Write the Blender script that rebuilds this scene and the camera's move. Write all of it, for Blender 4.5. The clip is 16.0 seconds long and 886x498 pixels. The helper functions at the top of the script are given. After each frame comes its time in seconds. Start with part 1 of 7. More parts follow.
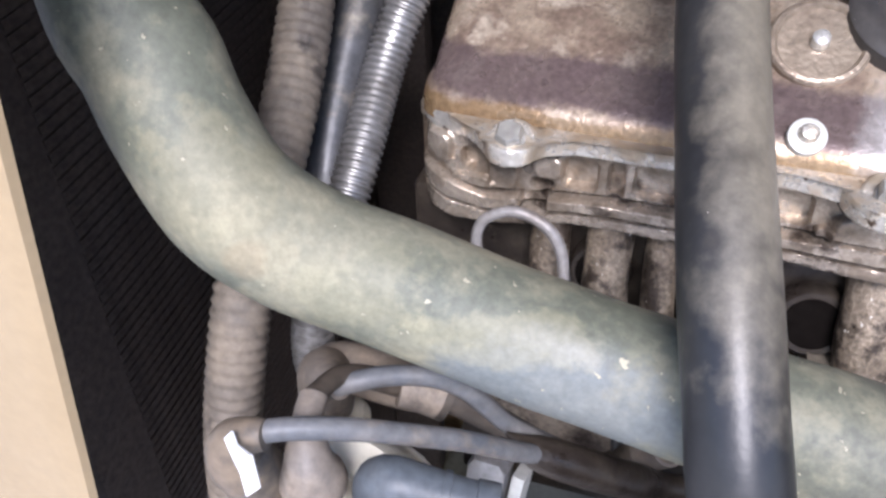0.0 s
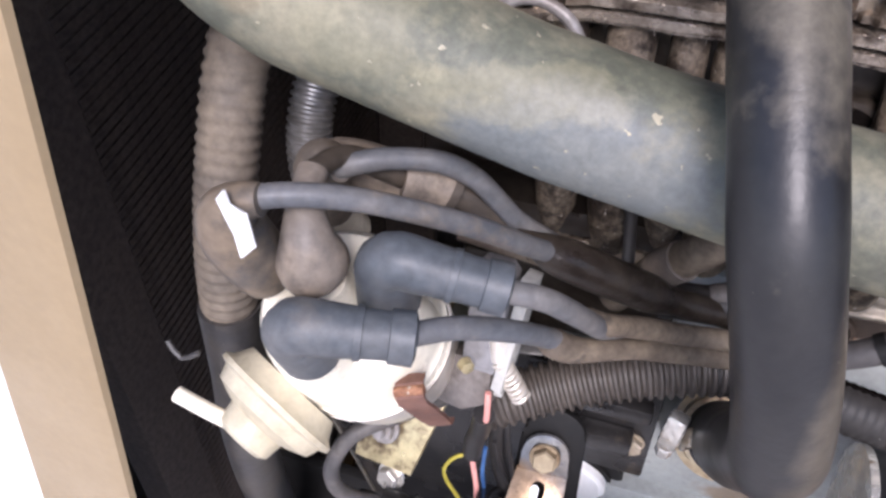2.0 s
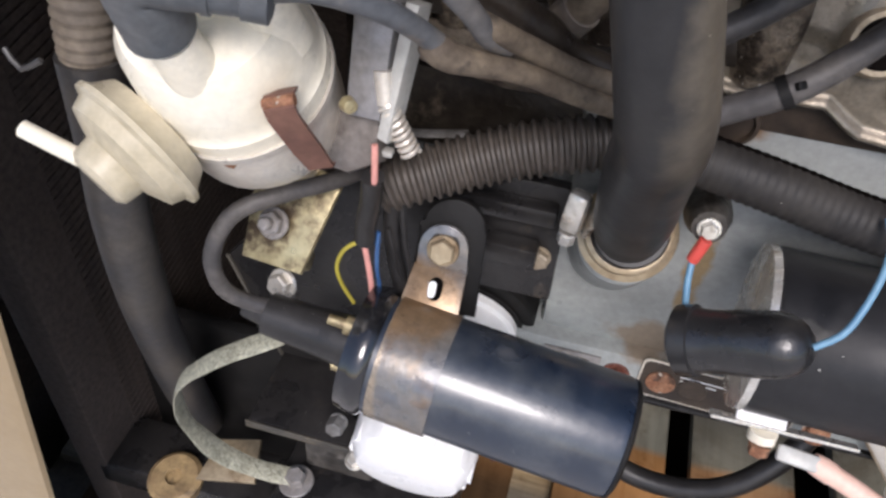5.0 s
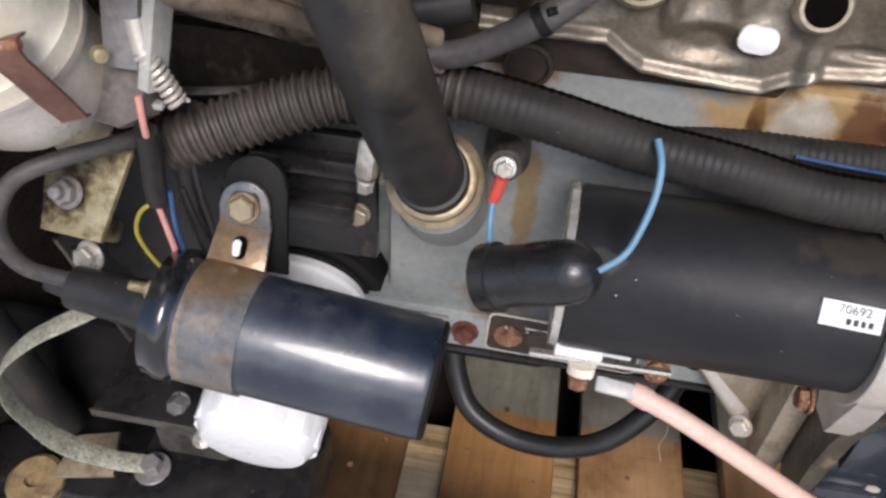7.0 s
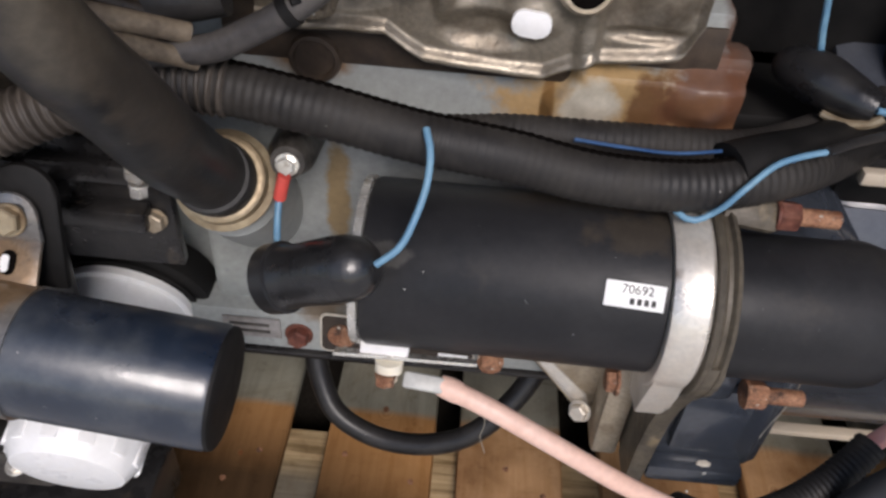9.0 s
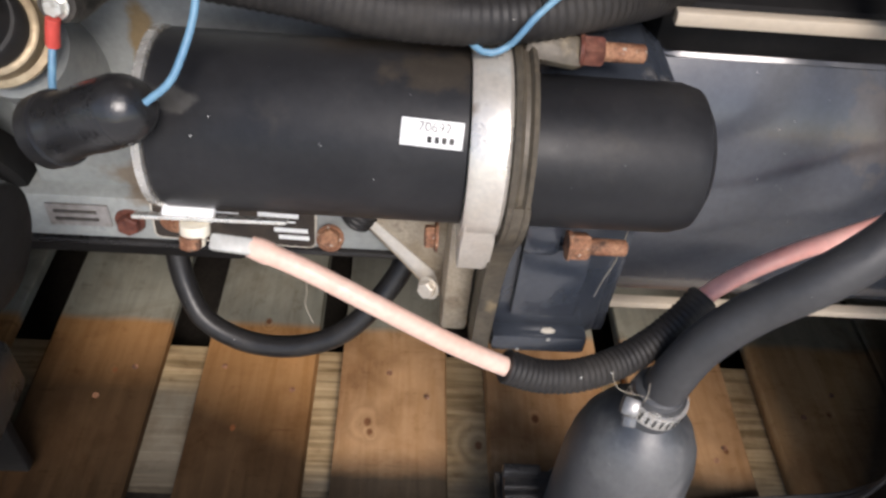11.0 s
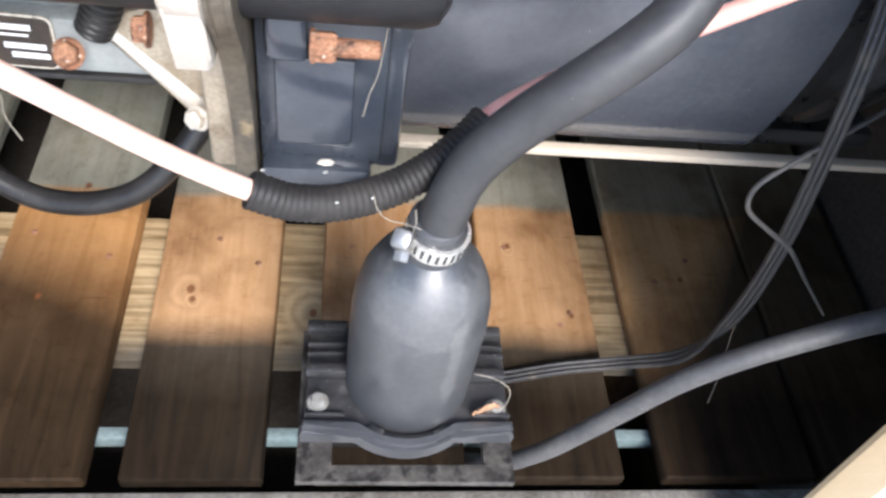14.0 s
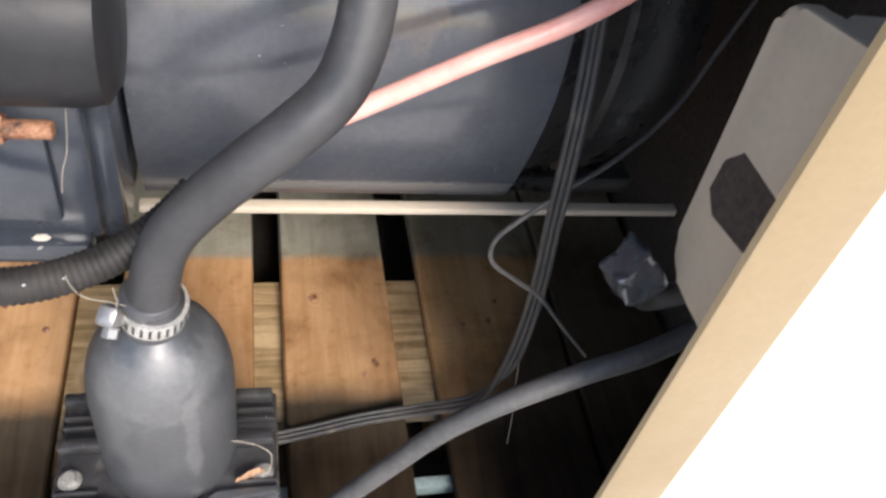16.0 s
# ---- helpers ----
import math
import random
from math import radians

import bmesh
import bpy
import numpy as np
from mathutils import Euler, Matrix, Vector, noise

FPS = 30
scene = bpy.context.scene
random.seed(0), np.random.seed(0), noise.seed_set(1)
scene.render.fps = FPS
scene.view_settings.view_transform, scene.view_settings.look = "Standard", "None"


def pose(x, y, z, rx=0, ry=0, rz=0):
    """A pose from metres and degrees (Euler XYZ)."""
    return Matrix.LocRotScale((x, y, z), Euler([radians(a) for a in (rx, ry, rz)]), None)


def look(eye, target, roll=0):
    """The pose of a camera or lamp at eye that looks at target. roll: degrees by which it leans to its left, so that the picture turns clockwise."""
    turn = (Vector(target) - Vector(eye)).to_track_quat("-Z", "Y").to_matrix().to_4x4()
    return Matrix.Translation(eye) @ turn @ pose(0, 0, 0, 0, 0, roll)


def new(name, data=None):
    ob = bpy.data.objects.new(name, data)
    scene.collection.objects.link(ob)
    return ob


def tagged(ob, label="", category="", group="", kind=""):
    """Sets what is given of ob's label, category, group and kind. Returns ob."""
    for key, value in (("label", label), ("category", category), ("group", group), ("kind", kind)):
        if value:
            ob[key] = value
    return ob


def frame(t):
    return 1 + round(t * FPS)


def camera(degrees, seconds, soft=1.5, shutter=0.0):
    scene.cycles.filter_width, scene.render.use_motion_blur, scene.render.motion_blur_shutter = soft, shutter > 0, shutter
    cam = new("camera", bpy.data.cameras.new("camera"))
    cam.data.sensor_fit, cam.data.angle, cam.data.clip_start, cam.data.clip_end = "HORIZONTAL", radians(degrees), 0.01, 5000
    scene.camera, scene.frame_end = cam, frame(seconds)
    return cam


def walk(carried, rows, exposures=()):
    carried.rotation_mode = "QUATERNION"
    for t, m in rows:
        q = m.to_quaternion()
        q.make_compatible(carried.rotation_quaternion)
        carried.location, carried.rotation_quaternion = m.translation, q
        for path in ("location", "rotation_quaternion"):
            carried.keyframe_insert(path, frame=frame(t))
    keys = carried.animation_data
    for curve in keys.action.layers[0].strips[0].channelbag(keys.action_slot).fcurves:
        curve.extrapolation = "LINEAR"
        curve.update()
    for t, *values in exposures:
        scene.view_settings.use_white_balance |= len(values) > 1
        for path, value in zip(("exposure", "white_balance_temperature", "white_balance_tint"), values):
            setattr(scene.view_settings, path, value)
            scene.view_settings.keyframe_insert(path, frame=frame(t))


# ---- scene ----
cam = camera(58.5, 16.0, soft=2.7, shutter=0.3)
PATH = [
    (0, (0.078, -0.009, 0.87), (-0.465, 1.516, -0.304), -1.7),
    (0.5, (0.077, -0.008, 0.856), (-0.445, 1.498, -0.351), -1.4),
    (1, (0.079, -0.014, 0.842), (-0.413, 1.457, -0.421), -0.4),
    (1.5, (0.075, -0.02, 0.83), (-0.405, 1.406, -0.487), -0.2),
    (2, (0.074, -0.023, 0.816), (-0.401, 1.376, -0.531), -0.0),
    (2.5, (0.075, -0.027, 0.799), (-0.392, 1.358, -0.566), 0.1),
    (3, (0.076, -0.034, 0.776), (-0.344, 1.342, -0.613), 1.6),
    (3.5, (0.084, -0.034, 0.765), (-0.303, 1.333, -0.642), 2.3),
    (3.7, (0.087, -0.036, 0.758), (-0.289, 1.329, -0.655), 2.6),
    (5.8, (0.139, -0.073, 0.715), (-0.15, 1.377, -0.633), 4.1),
    (6, (0.147, -0.073, 0.713), (-0.129, 1.376, -0.637), 4.0),
    (6.5, (0.167, -0.07, 0.71), (-0.051, 1.388, -0.641), 4.1),
    (7, (0.186, -0.068, 0.709), (-0.001, 1.395, -0.642), 3.6),
    (7.5, (0.204, -0.064, 0.707), (0.058, 1.399, -0.649), 4.0),
    (8, (0.221, -0.059, 0.702), (0.118, 1.404, -0.658), 4.4),
    (8.5, (0.239, -0.052, 0.704), (0.171, 1.421, -0.647), 4.8),
    (9, (0.258, -0.053, 0.705), (0.228, 1.429, -0.638), 4.5),
    (9.5, (0.275, -0.055, 0.697), (0.313, 1.429, -0.643), 5.0),
    (10, (0.304, -0.057, 0.686), (0.395, 1.408, -0.672), 6.0),
    (10.2, (0.308, -0.061, 0.682), (0.41, 1.39, -0.691), 6.0),
    (12.3, (0.382, -0.079, 0.634), (0.569, 1.261, -0.838), 9.2),
    (12.5, (0.388, -0.078, 0.631), (0.607, 1.251, -0.848), 10.5),
    (13, (0.398, -0.079, 0.618), (0.626, 1.21, -0.893), 10.7),
    (13.5, (0.412, -0.081, 0.61), (0.629, 1.167, -0.938), 10.6),
    (14, (0.436, -0.077, 0.602), (0.711, 1.15, -0.954), 12.0),
    (14.5, (0.454, -0.068, 0.596), (0.819, 1.148, -0.95), 14.2),
    (15, (0.474, -0.063, 0.6), (0.919, 1.148, -0.928), 15.3),
    (15.5, (0.506, -0.066, 0.606), (1.008, 1.139, -0.909), 16.5),
    (16, (0.539, -0.073, 0.632), (1.028, 1.185, -0.844), 15.8),
]
walk(cam, [(t, look(eye, target, roll)) for t, eye, target, roll in PATH],
     exposures=[(0.0, 1.68, 5900, 19), (1.5, 1.34, 6100, 22), (2.5, 1.2, 6200, 23), (3.5, 0.86, 6300, 20), (7.0, 0.58, 6500, 16), (8.5, 0.28, 6550, 16), (9.0, 0.31, 6620, 16), (9.5, 0.48, 6700, 16), (10.0, 0.63, 6750, 15), (12.5, 1.1, 6450, 14), (14.0, 1.84, 6200, 12), (15.0, 2.03, 6300, 14), (15.6, 1.88, 6550, 14), (16.0, 1.58, 6750, 13)])

# ---- world, sun ----
world = bpy.data.worlds.new("sky")
world.use_nodes = True
scene.world = world
wn = world.node_tree.nodes
sky = wn.new("ShaderNodeTexSky")
sky.sky_type, sky.sun_disc = "NISHITA", False
SUN_ELEVATION, SUN_TURN = 43.0, 166.0
sky.sun_elevation, sky.sun_rotation = radians(SUN_ELEVATION), radians(SUN_TURN)
world.node_tree.links.new(sky.outputs[0], wn["Background"].inputs[0])
wn["Background"].inputs[1].default_value = 0.105
sun = new("sun", bpy.data.lights.new("sun", "SUN"))
sun.data.energy, sun.data.angle, sun.data.color = 1.9, radians(22), (1.0, 0.96, 0.91)
sun_from = Vector((math.sin(radians(SUN_TURN)) * math.cos(radians(SUN_ELEVATION)),
                   math.cos(radians(SUN_TURN)) * math.cos(radians(SUN_ELEVATION)), math.sin(radians(SUN_ELEVATION))))
sun.matrix_world = look(sun_from * 5, (0, 0, 0))


# ---- materials ----
def material(name, base, other=None, rough=0.5, metal=0.0, scale=12.0, cut=(0.4, 0.65), grain=0.12, grain_scale=220.0,
             bump=0.15, coat=0.0, third=None, third_scale=5.0, third_cut=(0.58, 0.68), rough_spread=0.12, stretch=(1, 1, 1), spots=(), specks=None, spec=0.4):
    """A surface of two or three colours in patches, with fine grain, uneven gloss and relief."""
    m = bpy.data.materials.new(name)
    m.use_nodes = True
    n, link = m.node_tree.nodes, m.node_tree.links.new
    b = n["Principled BSDF"]
    co = n.new("ShaderNodeTexCoord")
    mp = n.new("ShaderNodeMapping")
    mp.inputs["Scale"].default_value = stretch
    link(co.outputs["Object"], mp.inputs["Vector"])

    def noise_node(sc, detail=6.0, rough_=0.6):
        t = n.new("ShaderNodeTexNoise")
        t.inputs["Scale"].default_value, t.inputs["Detail"].default_value, t.inputs["Roughness"].default_value = sc, detail, rough_
        link(mp.outputs[0], t.inputs["Vector"])
        return t.outputs["Fac"]

    def ramp(fac, a, z):
        r = n.new("ShaderNodeMapRange")
        r.inputs["From Min"].default_value, r.inputs["From Max"].default_value = a, z
        link(fac, r.inputs["Value"])
        return r.outputs[0]

    def mix(fac, a, z, mode="MIX"):
        x = n.new("ShaderNodeMix")
        x.data_type, x.blend_type = "RGBA", mode
        for sock, v in ((0, fac), (6, a), (7, z)):
            if isinstance(v, (tuple, list)):
                x.inputs[sock].default_value = (*v, 1)
            elif isinstance(v, (int, float)):
                x.inputs[sock].default_value = v
            else:
                link(v, x.inputs[sock])
        return x.outputs[2]

    big = noise_node(scale)
    fine = noise_node(grain_scale, 3.0)
    colour = mix(ramp(big, *cut), base, other or tuple(c * 0.8 for c in base))
    if third:
        colour = mix(ramp(noise_node(third_scale, 8.0, 0.65), *third_cut), colour, third)
    for centre, radii, tint, wob, strength in spots:
        d = n.new("ShaderNodeVectorMath")
        d.operation = "SUBTRACT"
        d.inputs[1].default_value = centre
        link(co.outputs["Object"], d.inputs[0])
        q = n.new("ShaderNodeVectorMath")
        q.operation = "DIVIDE"
        q.inputs[1].default_value = radii
        link(d.outputs[0], q.inputs[0])
        ln = n.new("ShaderNodeVectorMath")
        ln.operation = "LENGTH"
        link(q.outputs[0], ln.inputs[0])
        ws = n.new("ShaderNodeMath")
        ws.operation = "MULTIPLY_ADD"
        ws.inputs[1].default_value = wob
        link(noise_node(60, 6.0, 0.62), ws.inputs[0])
        link(ln.outputs["Value"], ws.inputs[2])
        st_ = ramp(ws.outputs[0], 1.15 + wob / 2, 0.75 + wob / 2)
        k_ = n.new("ShaderNodeMath")
        k_.operation = "MULTIPLY"
        k_.inputs[1].default_value = strength
        link(st_, k_.inputs[0])
        colour = mix(k_.outputs[0], colour, tint)
    if specks:
        tint, sc, cut_ = specks
        colour = mix(ramp(noise_node(sc, 2.0, 0.5), cut_, cut_ + 0.03), colour, tint)
    shade = n.new("ShaderNodeMapRange")
    shade.inputs["To Min"].default_value, shade.inputs["To Max"].default_value = 1 - grain * 2, 1 + grain * 2
    shade.inputs["From Min"].default_value, shade.inputs["From Max"].default_value = 0.25, 0.75
    link(fine, shade.inputs["Value"])
    comb = n.new("ShaderNodeCombineColor")
    for k in range(3):
        link(shade.outputs[0], comb.inputs[k])
    link(mix(1.0, colour, comb.outputs[0], "MULTIPLY"), b.inputs["Base Color"])
    rr = n.new("ShaderNodeMapRange")
    rr.inputs["To Min"].default_value, rr.inputs["To Max"].default_value = max(rough - rough_spread, 0.04), min(rough + rough_spread, 1)
    rr.inputs["From Min"].default_value, rr.inputs["From Max"].default_value = 0.3, 0.7
    link(big, rr.inputs["Value"])
    link(rr.outputs[0], b.inputs["Roughness"])
    b.inputs["Metallic"].default_value = metal
    b.inputs["Coat Weight"].default_value = coat
    b.inputs["Specular IOR Level"].default_value = spec
    bp = n.new("ShaderNodeBump")
    bp.inputs["Strength"].default_value, bp.inputs["Distance"].default_value = bump, 0.002
    hs = n.new("ShaderNodeMath")
    hs.operation = "ADD"
    link(big, hs.inputs[0])
    link(fine, hs.inputs[1])
    link(hs.outputs[0], bp.inputs["Height"])
    link(bp.outputs[0], b.inputs["Normal"])
    return m


M = {}
M["green"] = material("green_rubber", (0.09, 0.096, 0.072), (0.137, 0.14, 0.105), 0.58, scale=15, cut=(0.38, 0.62), third=(0.25, 0.23, 0.158), third_scale=30, third_cut=(0.45, 0.66), grain=0.09, grain_scale=300, bump=0.1, specks=((0.32, 0.295, 0.21), 260, 0.71), spots=(((0.045, 0.18, 0.668), (0.05, 0.04, 0.022), (0.14, 0.154, 0.158), 1.4, 0.75), ((-0.062, 0.165, 0.742), (0.02, 0.03, 0.02), (0.33, 0.29, 0.18), 3.4, 0.28), ((-0.02, 0.175, 0.705), (0.022, 0.03, 0.014), (0.33, 0.3, 0.19), 3.4, 0.3), ((0.03, 0.18, 0.69), (0.03, 0.03, 0.008), (0.33, 0.3, 0.19), 3.4, 0.3), ((-0.05, 0.17, 0.72), (0.008, 0.02, 0.008), (0.3, 0.18, 0.09), 2.0, 0.15), ((0.21, 0.19, 0.655), (0.075, 0.06, 0.05), (0.095, 0.092, 0.072), 1.4, 0.7)))
M["dusty"] = material("dusty_black_rubber", (0.032, 0.031, 0.032), (0.07, 0.062, 0.053), 0.45, scale=24, cut=(0.42, 0.72), third=(0.15, 0.125, 0.09), third_scale=32, third_cut=(0.6, 0.8), bump=0.1, specks=((0.4, 0.36, 0.3), 520, 0.765))
M["rubber"] = material("black_rubber", (0.018, 0.0175, 0.018), (0.032, 0.03, 0.029), 0.4, scale=30, grain=0.1, bump=0.08, specks=((0.4, 0.38, 0.36), 520, 0.765))
M["conduit"] = material("ribbed_black_plastic", (0.014, 0.0125, 0.012), (0.034, 0.03, 0.026), 0.62, scale=25, grain=0.1, bump=0.06, specks=((0.5, 0.47, 0.42), 420, 0.785))
M["greyhose"] = material("dusty_grey_ribbed_hose", (0.11, 0.093, 0.077), (0.19, 0.157, 0.12), 0.7, scale=30, third=(0.045, 0.038, 0.033), third_scale=40, bump=0.15)
M["boot"] = material("grey_rubber_boot", (0.07, 0.079, 0.088), (0.115, 0.116, 0.116), 0.52, scale=30, third=(0.19, 0.15, 0.11), third_scale=18, third_cut=(0.6, 0.85), bump=0.06)
M["dustboot"] = material("grey_boot_under_brown_dust", (0.05, 0.049, 0.05), (0.075, 0.068, 0.06), 0.5, scale=26, third=(0.16, 0.122, 0.085), third_scale=30, third_cut=(0.46, 0.62), bump=0.1)
M["duststrand"] = material("brown_dust_on_sleeve", (0.155, 0.122, 0.087), (0.09, 0.07, 0.052), 0.7, scale=50, cut=(0.42, 0.62), third=(0.03, 0.026, 0.023), third_scale=45, third_cut=(0.6, 0.7), grain=0.16, bump=0.25)
M["brownwire"] = material("dark_brown_lead", (0.04, 0.032, 0.025), (0.068, 0.053, 0.039), 0.55, scale=40, third=(0.13, 0.1, 0.07), third_scale=30, third_cut=(0.6, 0.75), bump=0.1)
M["brownboot"] = material("dusty_brown_boot", (0.15, 0.128, 0.108), (0.235, 0.187, 0.14), 0.6, scale=30, third=(0.055, 0.046, 0.039), third_scale=34, third_cut=(0.58, 0.74), bump=0.12)
M["cream"] = material("cream_plastic", (0.84, 0.79, 0.66), (0.8, 0.73, 0.58), 0.3, scale=30, grain=0.04, bump=0.04, third=(0.42, 0.28, 0.14), third_scale=14, third_cut=(0.7, 0.82))
M["vacplastic"] = material("yellowed_translucent_plastic", (0.55, 0.49, 0.36), (0.42, 0.365, 0.25), 0.34, scale=34, cut=(0.45, 0.7), grain=0.06, bump=0.06, third=(0.3, 0.24, 0.15), third_scale=26, third_cut=(0.62, 0.78))
M["white"] = material("white_paint", (0.88, 0.88, 0.88), (0.84, 0.83, 0.81), 0.3, scale=14, grain=0.02, bump=0.02)
M["alu"] = material("cast_aluminium", (0.47, 0.4, 0.305), (0.33, 0.265, 0.185), 0.42, 0.5, scale=34, third=(0.12, 0.082, 0.053), third_scale=30, third_cut=(0.58, 0.72), grain=0.1, grain_scale=400, bump=0.3)
M["oily"] = material("oil_stained_aluminium", (0.34, 0.28, 0.215), (0.17, 0.125, 0.095), 0.36, 0.5, scale=16, cut=(0.38, 0.6), third=(0.05, 0.036, 0.03), third_scale=20, third_cut=(0.52, 0.64), grain=0.14, grain_scale=350, bump=0.3)
# The pale patch near x 0.186 is painted glare; the bands are heat browning.
M["cover"] = material("heat_browned_cover", (0.36, 0.285, 0.21), (0.2, 0.145, 0.11), 0.3, 0.35, scale=38, cut=(0.42, 0.58), third=(0.47, 0.395, 0.31), third_scale=52, third_cut=(0.53, 0.68), grain=0.16, grain_scale=330, bump=0.2, spots=(((0.05, 0.3, 0.7165), (9, 9, 0.0085), (0.1, 0.072, 0.075), 1.6, 0.85), ((0.05, 0.3, 0.7005), (9, 9, 0.0065), (0.19, 0.12, 0.055), 1.8, 0.85), ((0.186, 0.3, 0.72), (0.04, 0.08, 0.05), (0.58, 0.56, 0.54), 0.7, 0.75)))
M["brightalu"] = material("clean_aluminium", (0.74, 0.7, 0.63), (0.6, 0.54, 0.46), 0.36, 0.5, scale=25, grain=0.06, grain_scale=400, bump=0.1, third=(0.3, 0.22, 0.15), third_scale=30, third_cut=(0.66, 0.8))
M["steel"] = material("bright_zinc_steel", (0.7, 0.69, 0.65), (0.52, 0.49, 0.44), 0.28, 0.6, scale=60, grain=0.06, bump=0.08, third=(0.2, 0.15, 0.1), third_scale=90, third_cut=(0.62, 0.72))
M["boltzinc"] = material("dusty_zinc", (0.42, 0.41, 0.38), (0.3, 0.285, 0.255), 0.36, 0.5, scale=80, grain=0.1, bump=0.12, third=(0.13, 0.1, 0.075), third_scale=100, third_cut=(0.58, 0.7))
M["yellowzinc"] = material("yellow_zinc_steel", (0.48, 0.41, 0.24), (0.34, 0.27, 0.15), 0.36, 0.6, scale=50, third=(0.1, 0.07, 0.045), third_scale=50, third_cut=(0.48, 0.6), bump=0.15)
M["rust"] = material("rusty_steel", (0.2, 0.085, 0.045), (0.34, 0.175, 0.1), 0.7, 0.1, scale=90, cut=(0.4, 0.6), third=(0.085, 0.045, 0.03), third_scale=80, third_cut=(0.52, 0.62), grain=0.25, grain_scale=500, bump=0.5, specks=((0.42, 0.36, 0.3), 260, 0.66))
M["darkrust"] = material("dark_red_rust", (0.11, 0.035, 0.024), (0.17, 0.07, 0.045), 0.6, 0.1, scale=80, third=(0.05, 0.025, 0.018), third_scale=70, grain=0.2, bump=0.4)
M["block"] = material("grey_engine_paint", (0.32, 0.338, 0.328), (0.25, 0.262, 0.253), 0.36, 0.0, scale=14, third=(0.28, 0.16, 0.07), third_scale=16, third_cut=(0.66, 0.74), grain=0.06, bump=0.12, spots=(((0.396, 0.34, 0.5), (0.012, 0.3, 0.09), (0.09, 0.042, 0.024), 1.2, 0.9), ((0.33, 0.3, 0.488), (0.06, 0.05, 0.036), (0.4, 0.245, 0.09), 1.8, 0.85), ((0.318, 0.3, 0.49), (0.017, 0.05, 0.017), (0.46, 0.43, 0.36), 1.6, 0.85), ((0.351, 0.3, 0.487), (0.012, 0.05, 0.03), (0.12, 0.056, 0.024), 1.8, 0.9), ((0.377, 0.3, 0.5), (0.024, 0.05, 0.024), (0.13, 0.055, 0.03), 1.4, 0.9), ((0.299, 0.3, 0.485), (0.0035, 0.05, 0.03), (0.2, 0.1, 0.03), 0.8, 0.8), ((0.176, 0.31, 0.503), (0.024, 0.05, 0.016), (0.16, 0.085, 0.035), 1.0, 0.85), ((0.186, 0.31, 0.4), (0.0075, 0.05, 0.05), (0.24, 0.15, 0.045), 1.6, 0.8), ((0.175, 0.305, 0.325), (0.026, 0.05, 0.016), (0.2, 0.14, 0.085), 1.6, 0.75), ((0.205, 0.31, 0.52), (0.06, 0.05, 0.012), (0.3, 0.33, 0.34), 1.0, 0.5)))
M["platerim"] = material("dirty_white_print", (0.62, 0.57, 0.48), (0.4, 0.34, 0.26), 0.4, scale=90, cut=(0.5, 0.7), third=(0.12, 0.09, 0.06), third_scale=120, third_cut=(0.6, 0.7), grain=0.1, bump=0.05)
M["zincgrey"] = material("dull_zinc_plate", (0.27, 0.265, 0.27), (0.2, 0.19, 0.18), 0.42, 0.25, scale=50, third=(0.1, 0.08, 0.065), third_scale=50, third_cut=(0.64, 0.78), bump=0.08)
M["dirtyzinc"] = material("dirty_brown_grey_metal", (0.17, 0.152, 0.14), (0.11, 0.094, 0.082), 0.5, 0.15, scale=60, third=(0.06, 0.047, 0.038), third_scale=50, third_cut=(0.6, 0.74), bump=0.15)
M["oldlead"] = material("old_grey_lead", (0.06, 0.056, 0.055), (0.1, 0.09, 0.082), 0.5, scale=40, third=(0.03, 0.027, 0.024), third_scale=40, bump=0.08)
M["dirtyflange"] = material("brown_dirt_on_seam", (0.115, 0.096, 0.07), (0.07, 0.06, 0.047), 0.48, 0.1, scale=40, third=(0.26, 0.2, 0.12), third_scale=50, third_cut=(0.58, 0.74), grain=0.14, bump=0.25)
M["drumpaint"] = material("blue_grey_drum_paint", (0.06, 0.066, 0.08), (0.084, 0.089, 0.1), 0.2, 0.0, scale=10, third=(0.13, 0.115, 0.095), third_scale=14, third_cut=(0.62, 0.8), grain=0.05, bump=0.05, rough_spread=0.08, coat=0.2, specks=((0.45, 0.44, 0.42), 380, 0.765), spec=0.75, spots=(((0.62, 0.3, 0.4), (0.03, 0.2, 0.03), (0.16, 0.125, 0.09), 2.6, 0.3),))
M["black"] = material("black_paint", (0.014, 0.0135, 0.014), (0.028, 0.026, 0.025), 0.3, scale=24, grain=0.12, bump=0.12, third=(0.07, 0.055, 0.04), third_scale=40, third_cut=(0.64, 0.76), specks=((0.5, 0.47, 0.42), 520, 0.765))
M["foam"] = material("black_foam", (0.052, 0.04, 0.034), (0.068, 0.053, 0.045), 0.85, scale=30, grain=0.2, bump=0.3)
# Starter: collar dust, scuffs near the boot, paler patches on nose and lower body.
M["starter"] = material("satin_charcoal_paint", (0.016, 0.0163, 0.018), (0.024, 0.0236, 0.025), 0.47, 0.0, scale=18, grain=0.08, bump=0.06, third=(0.038, 0.034, 0.03), third_scale=26, third_cut=(0.6, 0.78), spec=0.3, spots=(((0.35, 0.23, 0.461), (0.03, 0.03, 0.004), (0.07, 0.054, 0.036), 2.6, 0.45), ((0.226, 0.22, 0.449), (0.014, 0.02, 0.004), (0.12, 0.115, 0.105), 2.8, 0.4), ((0.42, 0.22, 0.452), (0.03, 0.02, 0.003), (0.2, 0.18, 0.15), 3.0, 0.5), ((0.3, 0.21, 0.39), (0.05, 0.03, 0.012), (0.045, 0.042, 0.04), 2.0, 0.6)), specks=((0.4, 0.4, 0.4), 420, 0.785))
